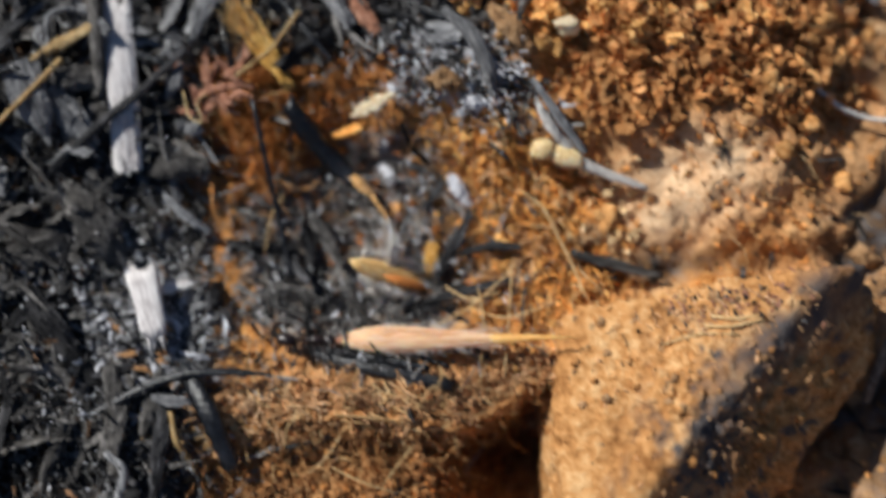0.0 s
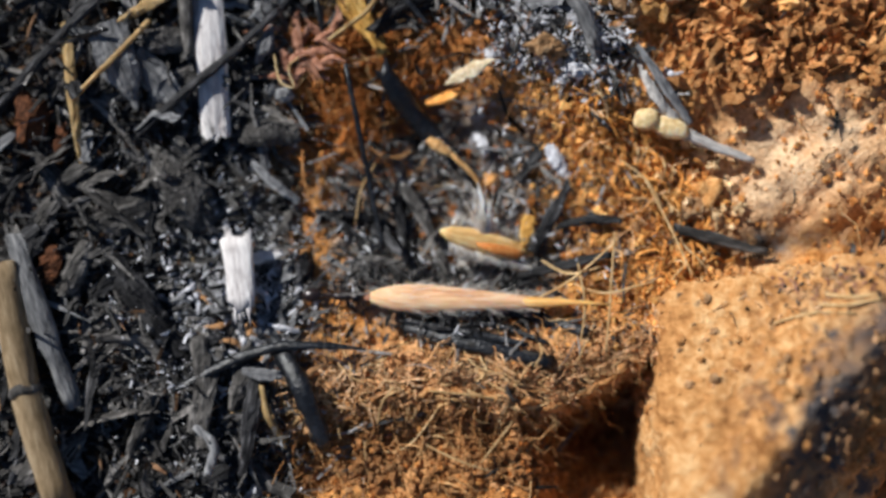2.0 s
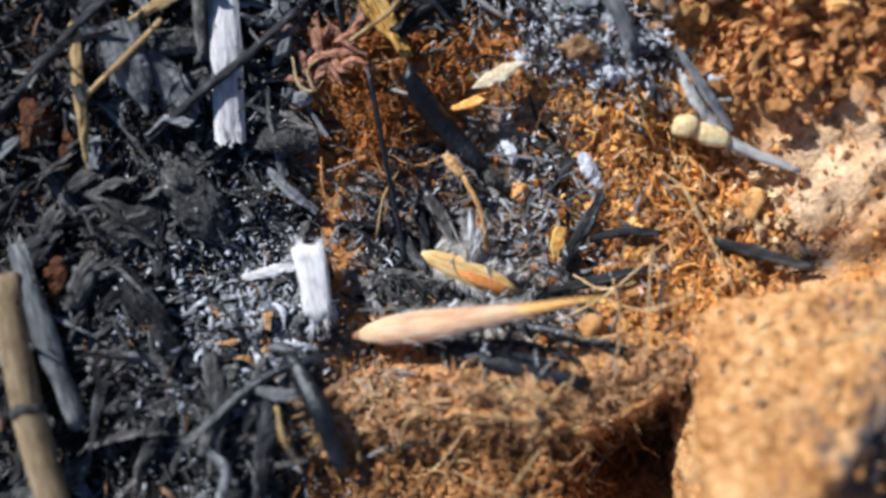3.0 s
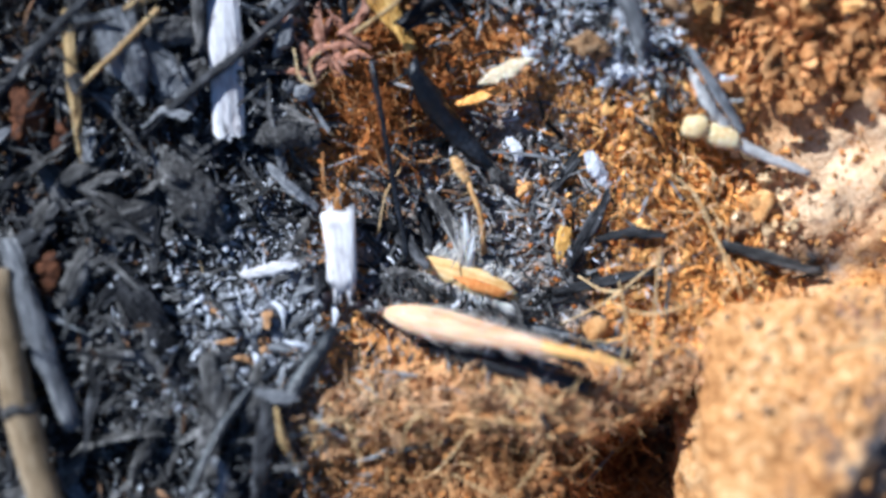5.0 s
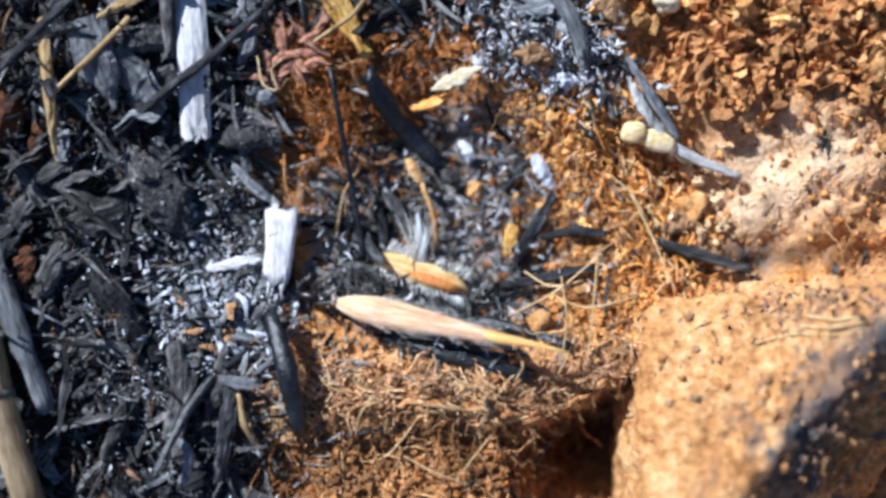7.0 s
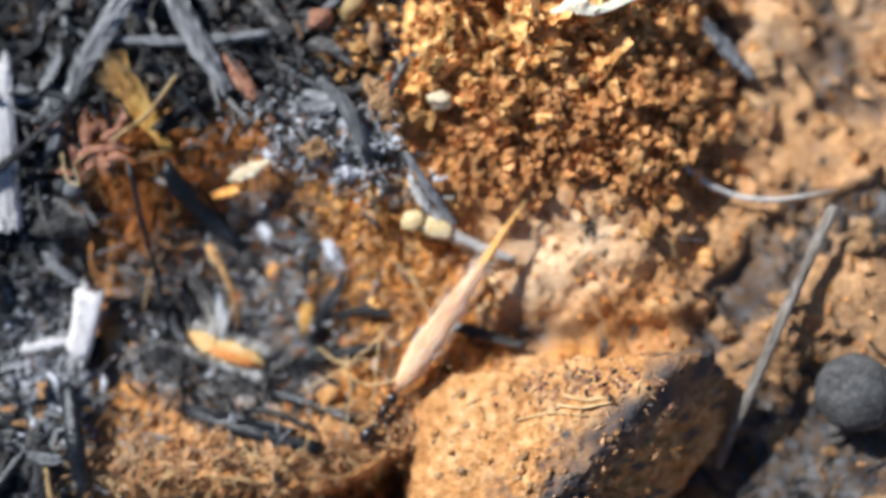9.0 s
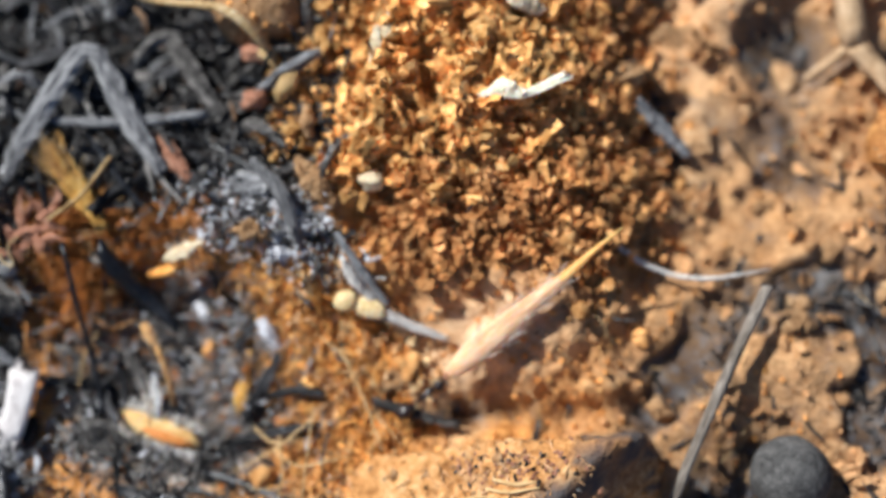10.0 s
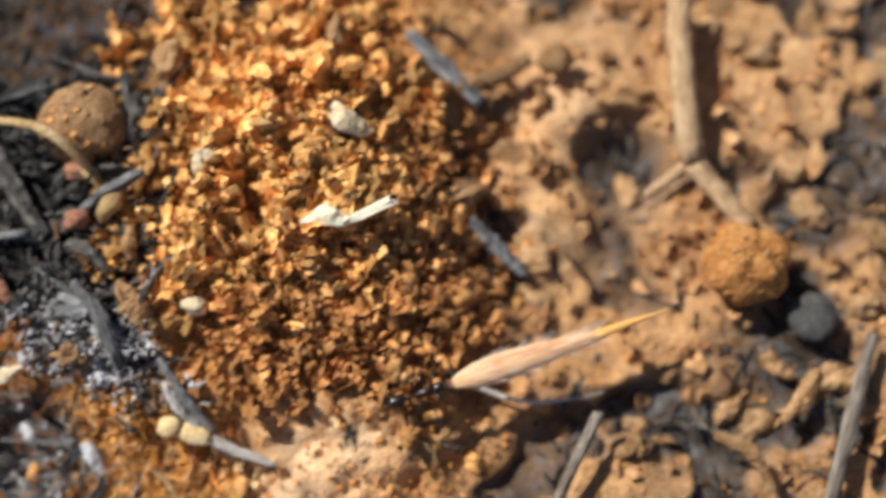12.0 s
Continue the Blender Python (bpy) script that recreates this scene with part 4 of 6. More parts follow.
head = rod("burnt_seed_head", SPECKLED, [(-17.5, 6.9, 1.0), (-16.5, 5.8, 1.5), (-15.4, 4.2, 1.6), (-14.3, 3.1, 1.2), (-13.5, 2.3, 0.7)], [0.51, 1.45, 1.67, 1.02, 0.18], 0.6, "grey burnt seed head with a rough scaly skin", "seed head", rag=0.22, sides=9, n=12)
crusted(head, "scale", (SPECKLED, GREY_BITS, SPECKLED, GREY_DARK, GREY_DARK), 46, 0.26, 1)
head = rod("burnt_seed_head", SPECKLED, [(-12.5, 8.1, 0.9), (-11.2, 8.3, 1.3), (-9.8, 8.3, 1.4), (-8.0, 7.9, 0.9)], [0.33, 0.98, 1.02, 0.29], 0.6, "crumbly grey burnt husk lump", "seed head", rag=0.28, sides=9, n=12)
crusted(head, "scale", (SPECKLED, GREY_BITS, SPECKLED, GREY_DARK, GREY_DARK), 34, 0.26, 2)
rod("burnt_chip", CHAR, [(-20.0, 0.6, 1.0), (-17.7, -2.4, 1.1), (-15.3, -5.3, 0.8)], [0.95, 1.16, 0.73], 0.2, "flat charred stem piece", "char", torn=0.4)
rod("burnt_stick", GREY_DARK, [(-21.9, 5.1, 1.1), (-20.0, 3.9, 1.3), (-18.0, 2.8, 0.9)], [0.47, 0.51, 0.40], 0.6, "grey burnt stem piece", "char", torn=0.2)
rod("burnt_grass", CHAR, [(-25.6, 1.4, 1.0), (-24.4, 2.9, 1.2), (-23.4, 4.4, 1.0)], [0.36, 0.80, 0.22], 0.2, "charred leaf scrap on burnt litter", "leaf")
rod("burnt_grass", GREY_DARK, [(-23.1, -1.9, 1.0), (-22.3, -0.4, 1.2), (-21.3, 1.2, 1.0)], [0.58, 0.80, 0.36], 0.2, "grey charred leaf scrap on burnt litter", "leaf")
rod("ash_chip", WHITE_WOOD, [(-12.9, 0.1, 1.4), (-11.3, 0.4, 1.6), (-9.4, 0.9, 1.4)], [0.18, 0.40, 0.29], 0.4, "small white wood chip on ash", "chip")
rod("ash_chip", GREY_WOOD, [(-11.0, -4.9, 0.5), (-10.3, -3.6, 0.8), (-9.3, -2.2, 0.6)], [0.26, 0.45, 0.3], 0.3, "pale grey split chip", "chip", torn=0.3)
rod("grey_curl", GREY_WOOD, [(-14.3, -10.2, 2.0), (-13.0, -11.4, 2.4), (-13.4, -13.1, 2.2)], [0.18, 0.33, 0.25], 0.6, "curled grey burnt stem", "char")
rod("burnt_grass", GREY_DARK, [(-14.4, -4.7, 1.8), (-13.7, -7.7, 2.0), (-14.6, -10.4, 1.6)], [0.51, 0.80, 0.36], 0.25, "long grey burnt blade", "leaf")
rod("burnt_grass", CHAR, [(-10.6, -6.3, 1.6), (-10.9, -9.6, 1.9), (-11.6, -13.1, 1.5)], [0.44, 0.65, 0.36], 0.3, "long charred grass blade", "leaf")
rod("burnt_grass", GREY_WOOD, [(-9.9, -2.4, 0.4), (-10.2, -4.2, 0.8), (-10.4, -5.3, 0.5)], [0.3, 0.45, 0.15], 0.3, "pale grey burnt blade", "leaf")
moved_plank = rod("charcoal_plank", COAL, [(-9.6, -4.5, 1.6), (-7.6, -7.9, 1.8), (-6.3, -11.3, 1.4)], [0.47, 0.69, 0.51], 0.6, "black charcoal stem lying at the pit's edge", "charcoal", torn=0.3)
moved_stick = rod("charcoal_stick", COAL, [(-15.6, -7.7, 1.8), (-11.5, -5.8, 2.2), (-8.2, -5.1, 2.2), (-3.9, -5.3, 1.5)], [0.22, 0.36, 0.33, 0.11], 0.6, "black charcoal twig with a pointed end", "charcoal")
rod("grey_stub", GREY_WOOD, [(-11.3, -6.9, 2.3), (-10.0, -7.2, 2.4), (-8.9, -7.2, 2.2)], [0.25, 0.44, 0.29], 0.5, "small grey wood stub on charcoal", "stick")
rod("straw_bit", STRAW, [(-10.2, -7.8, 1.8), (-9.7, -9.7, 2.0), (-8.9, -11.0, 1.6)], [0.15, 0.22, 0.15], 0.7, "thin pale straw bit", "straw")
rod("root_curl", CREAM, [(-9.5, 12.8, 1.8), (-9.1, 11.1, 2.2), (-8.2, 10.7, 2.3), (-8.5, 11.8, 2.4), (-7.9, 12.5, 2.2)], [0.07, 0.08, 0.08, 0.07, 0.06], 1, "pale curled rootlet above the pit", "root", n=16)
rod("root_curl", FIBRE, [(-8.0, 7.2, 1.4), (-7.9, 5.5, 1.8), (-7.4, 3.7, 1.2)], [0.05, 0.07, 0.04], 1, "orange rootlet at the pit's edge", "root")
rod("thin_twig", STRAW, [(-1.7, 17.8, 2.2), (-3.4, 15.3, 2.3), (-4.3, 14.6, 2.3), (-6.0, 13.7, 1.8)], [0.13, 0.15, 0.15, 0.13], 1, "thin tan twig over a yellow bract", "twig")
rod("grey_cross_stick", GREY_WOOD, [(-6.4, 20.6, 1.6), (-0.8, 20.3, 1.9), (4.5, 20.9, 1.6)], [0.29, 0.36, 0.29], 0.8, "thin grey stick in the litter", "stick")
rod("burnt_grass", GREY_DARK, [(1.6, 26.5, 1.6), (3.5, 23.6, 1.8), (5.5, 20.7, 1.4)], [0.58, 0.73, 0.44], 0.2, "dark grey burnt blade", "leaf")
rod("bark_chip", RUSSET, [(0.7, 19.8, 1.4), (2.1, 18.1, 1.6), (3.3, 16.4, 1.2)], [0.44, 0.73, 0.36], 0.2, "reddish brown bark chip", "chip")
rod("charcoal_piece", COAL, [(-2.6, 12.0, 2.4), (-1.8, 10.7, 2.4), (-0.2, 9.1, 2.0), (2.0, 6.9, 1.4)], [0.5, 0.74, 0.76, 0.28], 0.7, "black charcoal stem leaning into the pit", "charcoal", torn=0.5)
rod("black_twig", COAL, [(-4.9, 12.0, 2.4), (-4.2, 8.0, 2.6), (-3.6, 4.4, 2.2), (-3.0, 1.2, 1.6)], [0.15, 0.18, 0.18, 0.22], 1, "thin black stem down the pit wall", "stem")
rod("pale_husk", PALE, [(1.3, 11.4, 1.6), (2.1, 11.5, 2.0), (3.3, 11.8, 2.0), (4.4, 12.3, 1.7)], [0.11, 0.44, 0.51, 0.07], 0.5, "pale empty husk at the pit's rim", "husk")
rod("orange_sliver", WALL_FIBRE, [(-0.1, 10.7, 1.2), (1.3, 10.9, 1.5), (2.6, 11.2, 1.2)], [0.22, 0.36, 0.15], 0.4, "orange husk sliver by the pit", "husk")
rod("ash_flake", ASH, [(7.8, 7.6, 1.2), (8.2, 6.7, 1.5), (8.9, 5.6, 1.2)], [0.33, 0.55, 0.33], 0.3, "white ash flake in the pit", "ash")
rod("ash_flake", ASH, [(3.0, 8.9, 1.0), (3.4, 8.2, 1.2), (3.7, 7.5, 1.0)], [0.29, 0.44, 0.25], 0.3, "grey-white ash flake in the pit", "ash")
rod("pale_chip", YELLOW, [(6.5, 3.3, 1.2), (6.2, 2.3, 1.4), (6.0, 1.3, 1.0)], [0.44, 0.44, 0.07], 0.4, "pale yellow wedge-shaped chip", "chip")
rod("burnt_stick", CHAR, [(8.2, 2.5, 1.4), (10.3, 2.8, 1.6), (12.2, 2.5, 1.4)], [0.22, 0.36, 0.22], 0.6, "charred rod on the pit wall", "char")
rod("burnt_stick", CHAR, [(5.7, -0.5, 1.0), (8.6, 0.0, 1.3), (11.4, 0.5, 1.2)], [0.29, 0.40, 0.25], 0.6, "charred rod in the pit", "char")
rod("burnt_stick", GREY_DARK, [(15.5, 2.1, 1.2), (18.2, 1.3, 1.3), (21.3, 0.4, 1.1)], [0.29, 0.40, 0.25], 0.6, "blue-grey burnt rod beyond the pit", "char")
rod("burnt_stick", CHAR, [(6.6, 1.1, 1.0), (7.8, 3.1, 1.3), (9.1, 5.4, 1.1)], [0.33, 0.51, 0.25], 0.5, "charred rod in the pit", "char")
rod("burnt_stick", GREY_DARK, [(-1.7, 5.4, 1.2), (-0.7, 3.8, 1.4), (0.3, 1.8, 1.2)], [0.36, 0.51, 0.29], 0.4, "grey burnt splinter in the pit", "char")
rod("burnt_stick", CHAR, [(-2.3, 4.8, 1.0), (-1.9, 3.0, 1.2), (-1.8, 1.3, 1.0)], [0.29, 0.33, 0.29], 0.6, "charred splinter in the pit", "char")
rod("charcoal_stick", COAL, [(-1.5, -4.0, 0.5), (2.9, -5.3, 0.6), (7.6, -6.4, 0.5)], [0.3, 0.55, 0.4], 0.6, "long charcoal stick on the pit floor", "charcoal", torn=0.2)
rod("charcoal_stick", COAL, [(-1.5, -3.6, 0.8), (2.5, -4.5, 0.9), (6.0, -5.3, 0.7)], [0.18, 0.33, 0.18], 0.6, "thin charcoal splinter on the pit floor", "charcoal", torn=0.2)
rod("charcoal_stick", GREY_DARK, [(-0.5, -4.5, 0.55), (3.0, -5.4, 0.65), (7.2, -6.0, 0.5)], [0.22, 0.33, 0.18], 0.6, "thin charcoal splinter on the pit floor", "charcoal", torn=0.2)
rod("charcoal_stick", COAL, [(1.9, -3.8, 0.7), (4.2, -4.0, 0.8), (7.4, -5.2, 0.6)], [0.15, 0.25, 0.15], 0.6, "thin charcoal splinter on the pit floor", "charcoal", torn=0.2)
rod("charcoal_stick", COAL, [(3.3, -2.5, 0.6), (6.3, -3.3, 0.7), (9.9, -4.6, 0.6)], [0.25, 0.40, 0.29], 0.6, "charcoal splinter on the pit floor", "charcoal", torn=0.2)
rod("grey_leaf", PALE_STEM, [(13.7, 11.2, 1.5), (14.4, 9.9, 1.7), (15.8, 8.5, 1.4)], [0.22, 0.40, 0.33], 0.3, "weathered grey leaf beside a sprouting bulb", "leaf", torn=0.2)
rod("grey_leaf", GREY_WOOD, [(13.4, 12.7, 1.5), (15.0, 10.3, 1.7), (16.6, 8.3, 1.4)], [0.18, 0.33, 0.22], 0.3, "weathered grey blade beside a sprouting bulb", "leaf")
rod("grey_grass", GREY_WOOD, [(7.8, 17.5, 1.8), (9.7, 15.3, 2.2), (10.6, 13.1, 2.0), (10.8, 11.6, 1.5)], [0.33, 0.55, 0.51, 0.29], 0.35, "curved weathered grey blade", "leaf")
rod("soil_chip", CLOD, [(10.9, 17.5, 1.7), (12.1, 15.7, 2.0), (13.4, 14.4, 1.3)], [0.44, 0.87, 0.36], 0.45, "orange flat soil chip at the mound's foot", "chip", rag=0.2)
rod("seed_husk", STRAW, [(9.3, 21.5, 1.5), (10.1, 22.5, 2.0), (11.0, 24.4, 1.6)], [0.29, 0.69, 0.11], 0.6, "tan empty seed husk at the mound's edge", "husk")
rod("seed_husk", CLOD, [(11.4, 21.2, 1.4), (11.5, 19.9, 1.8), (11.6, 19.0, 1.4)], [0.25, 0.55, 0.25], 0.6, "tan seed husk at the mound's edge", "husk")
rod("seed_husk", CREAM, [(7.2, 26.3, 1.6), (8.4, 24.9, 2.0), (9.5, 23.9, 1.5)], [0.40, 0.47, 0.25], 0.5, "cream seed husk beside the mound", "husk")
rod("pale_straw", PALE, [(16.0, 23.2, 1.6), (16.2, 24.3, 2.2), (16.3, 25.5, 2.4)], [0.29, 0.40, 0.18], 0.4, "pale straw bit in the crumb mound", "straw")
rod("pale_straw", PALE, [(16.6, 24.0, 1.4), (16.9, 25.1, 2.0), (17.1, 26.6, 2.0)], [0.29, 0.44, 0.15], 0.4, "pale straw bit in the crumb mound", "straw")
rod("white_petal", PETAL, [(23.2, 20.9, 2.2), (24.6, 21.3, 2.8), (25.8, 20.9, 2.7), (28.5, 22.4, 2.3)], [0.22, 0.73, 0.47, 0.44], 0.3, "bright cream torn petal on the mound", "petal", torn=0.3, rag=0.25)
rod("pale_chip", PALE, [(24.5, 28.5, 1.8), (25.6, 27.4, 2.2), (26.9, 26.8, 1.7)], [0.51, 0.80, 0.44], 0.4, "cream wood chip on the mound", "chip", torn=0.3)
rod("cream_root", CREAM, [(-5.1, 31.3, 2.2), (-3.2, 30.4, 2.6), (1.3, 28.3, 3.6), (5.5, 27.2, 4.6), (7.8, 25.8, 4.0), (9.4, 24.0, 1.4)], [0.2, 0.26, 0.3, 0.32, 0.32, 0.25], 0.8, "cream-coloured dry root arching over litter", "root", n=16)
rod("grey_shard", GREY_WOOD, [(33.6, 22.0, 1.2), (35.4, 20.4, 1.5), (37.2, 18.8, 1.1)], [0.33, 0.62, 0.36], 0.35, "pale grey flat shard", "shard", torn=0.3)
rod("grey_stick", GREY_WOOD, [(29.3, 34.8, 1.4), (31.5, 32.6, 1.6), (34.3, 30.2, 1.3)], [0.36, 0.62, 0.51], 0.6, "weathered grey stick beyond the mound", "stick")
rod("brown_stick", CLOD, [(32.6, 31.1, 1.3), (35.0, 32.2, 1.6), (37.7, 33.8, 1.2)], [0.51, 0.69, 0.47], 0.8, "short orange-brown stick beyond the mound", "stick", rag=0.12)
rod("wire_grass", PALE_STEM, [(31.1, 12.6, 0.9), (34.4, 11.0, 1.1), (37.8, 10.2, 1.3), (42.2, 10.8, 1.2)], [0.2, 0.18, 0.14, 0.08], 0.8, "thin silvery dry grass stem", "grass", n=14)
rod("dry_straw", BROWN_STEM, [(41.7, 9.4, 2.4), (38.6, 3.2, 2.5), (35.8, -3.1, 2.0), (34.5, -7.4, 1.4)], [0.40, 0.36, 0.36, 0.33], 0.9, "slim grey dry stem leaning over low ground", "stem", n=12)
rod("dry_straw", BROWN_STEM, [(60.0, 14.6, 1.6), (58.1, 9.1, 1.8), (56.3, 3.6, 1.5)], [0.36, 0.55, 0.47], 0.8, "grey dry stem on low ground", "stem")
rod("curled_leaf", CLOD, [(56.4, 12.3, 1.2), (55.1, 10.4, 1.5), (53.8, 9.0, 1.2)], [0.22, 0.58, 0.29], 0.3, "curled tan dry leaf", "leaf")
rod("curled_leaf", CLOD, [(49.4, 8.1, 1.0), (51.6, 6.9, 1.5), (52.9, 4.4, 1.2)], [0.29, 0.51, 0.29], 0.3, "curled tan dry leaf", "leaf")
rod("fine_root", ROOT, [(20.7, -4.6, 1.0), (22.8, -4.2, 1.0), (25.0, -4.4, 1.0)], [0.07, 0.11, 0.07], 1, "pale fine root lying on the earth clod", "root", n=10, rock=1)
rod("fine_root", ROOT, [(23.6, -3.1, 1.0), (24.9, -3.4, 1.0), (26.3, -3.3, 1.0)], [0.11, 0.15, 0.11], 1, "pale fine root lying on the earth clod", "root", n=10, rock=1)
rod("fine_root", ROOT, [(23.2, -3.7, 1.0), (24.6, -3.9, 1.0), (26.5, -3.6, 1.0)], [0.11, 0.11, 0.07], 1, "pale fine root lying on the earth clod", "root", n=10, rock=1)
rod("fine_root", ROOT, [(9.4, -0.3, 2.4), (9.7, -2.9, 1.8), (9.4, -5.2, 1.2)], [0.05, 0.07, 0.05], 1, "pale fine root strung across the pit wall", "root", n=9, group='fine roots of the pit')
rod("fine_root", ROOT, [(11.7, 1.6, 2.4), (11.3, -2.3, 1.9), (10.9, -5.8, 1.3)], [0.05, 0.07, 0.05], 1, "pale fine root strung across the pit wall", "root", n=9, group='fine roots of the pit')
rod("fine_root", ROOT, [(6.1, -2.6, 1.2), (9.1, -1.1, 1.8), (11.9, 1.1, 2.3)], [0.05, 0.07, 0.05], 1, "pale fine root strung across the pit wall", "root", n=9, group='fine roots of the pit')
rod("fine_root", ROOT, [(16.3, -1.2, 1.8), (15.2, 1.7, 2.2), (13.6, 5.1, 2.0)], [0.05, 0.07, 0.05], 1, "pale fine root strung across the pit wall", "root", n=9, group='fine roots of the pit')
rod("fine_root", ROOT, [(12.2, 6.1, 1.8), (13.8, 4.8, 2.0), (14.8, 3.2, 1.8)], [0.05, 0.07, 0.05], 1, "pale fine root strung across the pit wall", "root", n=9, group='fine roots of the pit')
rod("fine_root", ROOT, [(6.6, -4.9, 1.1), (7.0, -5.9, 1.5), (6.5, -6.8, 1.2)], [0.05, 0.07, 0.05], 1, "pale fine root strung across the pit wall", "root", n=9, group='fine roots of the pit')
rod("fine_root", ROOT, [(9.1, -1.4, 1.5), (11.0, -2.3, 1.9), (14.0, -1.6, 1.8)], [0.05, 0.07, 0.05], 1, "pale fine root strung across the pit wall", "root", n=9, group='fine roots of the pit')
rod("fine_root", ROOT, [(-3.4, 6.7, 1.6), (-4.3, 5.1, 1.9), (-4.8, 2.8, 1.4)], [0.05, 0.07, 0.05], 1, "pale fine root strung across the pit wall", "root", n=9, group='fine roots of the pit')
rod("fine_root", ROOT, [(7.2, 0.4, 1.2), (8.8, -0.7, 1.6), (10.8, -0.5, 1.8)], [0.05, 0.07, 0.05], 1, "pale fine root strung across the pit wall", "root", n=9, group='fine roots of the pit')
rod("fine_root", ROOT, [(0.2, -8.2, 1.3), (3.8, -8.6, 1.5), (7.6, -9.3, 1.2)], [0.05, 0.07, 0.05], 1, "pale fine root strung across the pit wall", "root", n=9, group='fine roots of the pit')
rod("fine_root", ROOT, [(-2.1, -8.0, 1.3), (-2.8, -8.9, 1.6), (-3.2, -10.1, 1.2)], [0.05, 0.07, 0.05], 1, "pale fine root strung across the pit wall", "root", n=9, group='fine roots of the pit')
rod("fine_root", ROOT, [(2.5, -8.2, 1.3), (5.7, -9.2, 1.5), (9.8, -7.9, 1.3)], [0.05, 0.07, 0.05], 1, "pale fine root strung across the pit wall", "root", n=9, group='fine roots of the pit')
rod("fine_root", ROOT, [(5.1, -10.0, 2.0), (4.1, -11.3, 2.4), (3.1, -12.5, 2.0)], [0.05, 0.07, 0.05], 1, "pale fine root strung across the pit wall", "root", n=9, group='fine roots of the pit')
rod("fine_root", ROOT, [(-10.0, -8.3, 1.2), (-9.4, -10.2, 1.5), (-9.0, -11.4, 1.2)], [0.05, 0.07, 0.05], 1, "pale fine root strung across the pit wall", "root", n=9, group='fine roots of the pit')
rod("fine_root", ROOT, [(10.4, -7.7, 1.3), (12.6, -6.8, 1.5), (13.9, -6.0, 1.4)], [0.05, 0.07, 0.05], 1, "pale fine root strung across the pit wall", "root", n=9, group='fine roots of the pit')
rod("fine_root", ROOT, [(-0.2, -11.3, 1.5), (1.8, -12.3, 2.0), (3.7, -12.9, 1.5)], [0.05, 0.07, 0.05], 1, "pale fine root strung across the pit wall", "root", n=9, group='fine roots of the pit')
rod("dry_straw", STRAW, [(-19.1, 14.5, 1.8), (-17.1, 15.9, 2.2), (-15.1, 17.3, 2.4)], [0.2, 0.55, 0.4], 0.3, "pale tan dry blade in burnt litter", "straw")
rod("burnt_twig", GREY_DARK, [(-15.7, 20.4, 2.0), (-15.1, 16.5, 2.3), (-14.9, 12.6, 1.7)], [0.4, 0.5, 0.3], 0.7, "grey burnt twig beside a white stick", "twig")
rod("bark_block", SPECKLED, [(-18.6, 13.5, 1.2), (-16.6, 13.7, 1.5), (-15.1, 14.0, 1.3)], [0.8, 0.9, 0.85], 0.5, "charred brown bark block", "char", torn=0.3)
rod("grey_leaf", GREY_WOOD, [(-8.3, 20.1, 1.6), (-8.6, 17.9, 1.9), (-9.1, 16.2, 1.5)], [0.5, 0.65, 0.2], 0.25, "pale grey pointed leaf scrap", "leaf")
rod("grey_leaf", GREY_WOOD, [(-9.8, 14.9, 1.5), (-10.1, 13.5, 1.8), (-10.7, 12.7, 1.4)], [0.15, 0.6, 0.15], 0.25, "small oval grey leaf scrap", "leaf")
rod("grass_curl", GREY_WOOD, [(-18.0, 15.4, 1.9), (-17.9, 17.3, 2.4), (-16.8, 18.0, 2.5), (-15.5, 17.9, 2.2)], [0.15, 0.18, 0.2, 0.16], 0.8, "pale arched grass curl", "grass", n=18)
rod("rust_leaf", DARK_LEAF, [(-25.9, 10.6, 1.0), (-24.9, 8.8, 1.4), (-25.8, 6.8, 0.9)], [0.5, 1.3, 0.5], 0.3, "dark rust-brown dry leaf in litter", "leaf", rag=0.15)
rod("rust_leaf", DARK_LEAF, [(-22.9, 8.7, 0.9), (-23.1, 7.2, 1.1), (-23.4, 6.5, 0.8)], [0.4, 0.5, 0.2], 0.3, "rust-brown dry leaf scrap in litter", "leaf")
rod("rust_fluff", DARK_LEAF, [(-24.3, 1.4, 1.3), (-23.4, -0.1, 1.7), (-23.6, -1.4, 1.3)], [0.3, 0.6, 0.35], 0.5, "rust-brown crumbly tuft in burnt litter", "tuft", rag=0.35, sides=12, n=18)
rod("burnt_grass", GREY_DARK, [(-21.6, 4.7, 1.4), (-20.2, 5.3, 1.7), (-19.1, 5.7, 1.3)], [0.3, 0.5, 0.2], 0.25, "grey burnt leaf scrap with a curled edge", "leaf")
rod("burnt_grass", GREY_DARK, [(-24.7, 2.4, 1.2), (-23.9, 3.3, 1.5), (-23.4, 4.6, 1.1)], [0.5, 0.75, 0.45], 0.3, "grey split stem piece in litter", "leaf", torn=0.3)
rod("burnt_grass", GREY_DARK, [(-22.6, -2.1, 1.2), (-22.0, -0.8, 1.5), (-21.4, 1.2, 1.1)], [0.5, 0.8, 0.6], 0.35, "grey split stem piece in litter", "leaf", torn=0.3)
rod("burnt_grass", CHAR, [(-19.6, 0.0, 1.3), (-18.1, -2.0, 1.6), (-16.5, -3.8, 1.0)], [0.45, 0.85, 0.4], 0.25, "long dark burnt blade over litter", "leaf")
rod("burnt_twig", GREY_DARK, [(-21.5, 4.5, 1.5), (-19.7, 3.1, 1.8), (-17.6, 1.5, 1.5)], [0.2, 0.3, 0.2], 0.7, "thin brown-grey burnt twig", "twig")
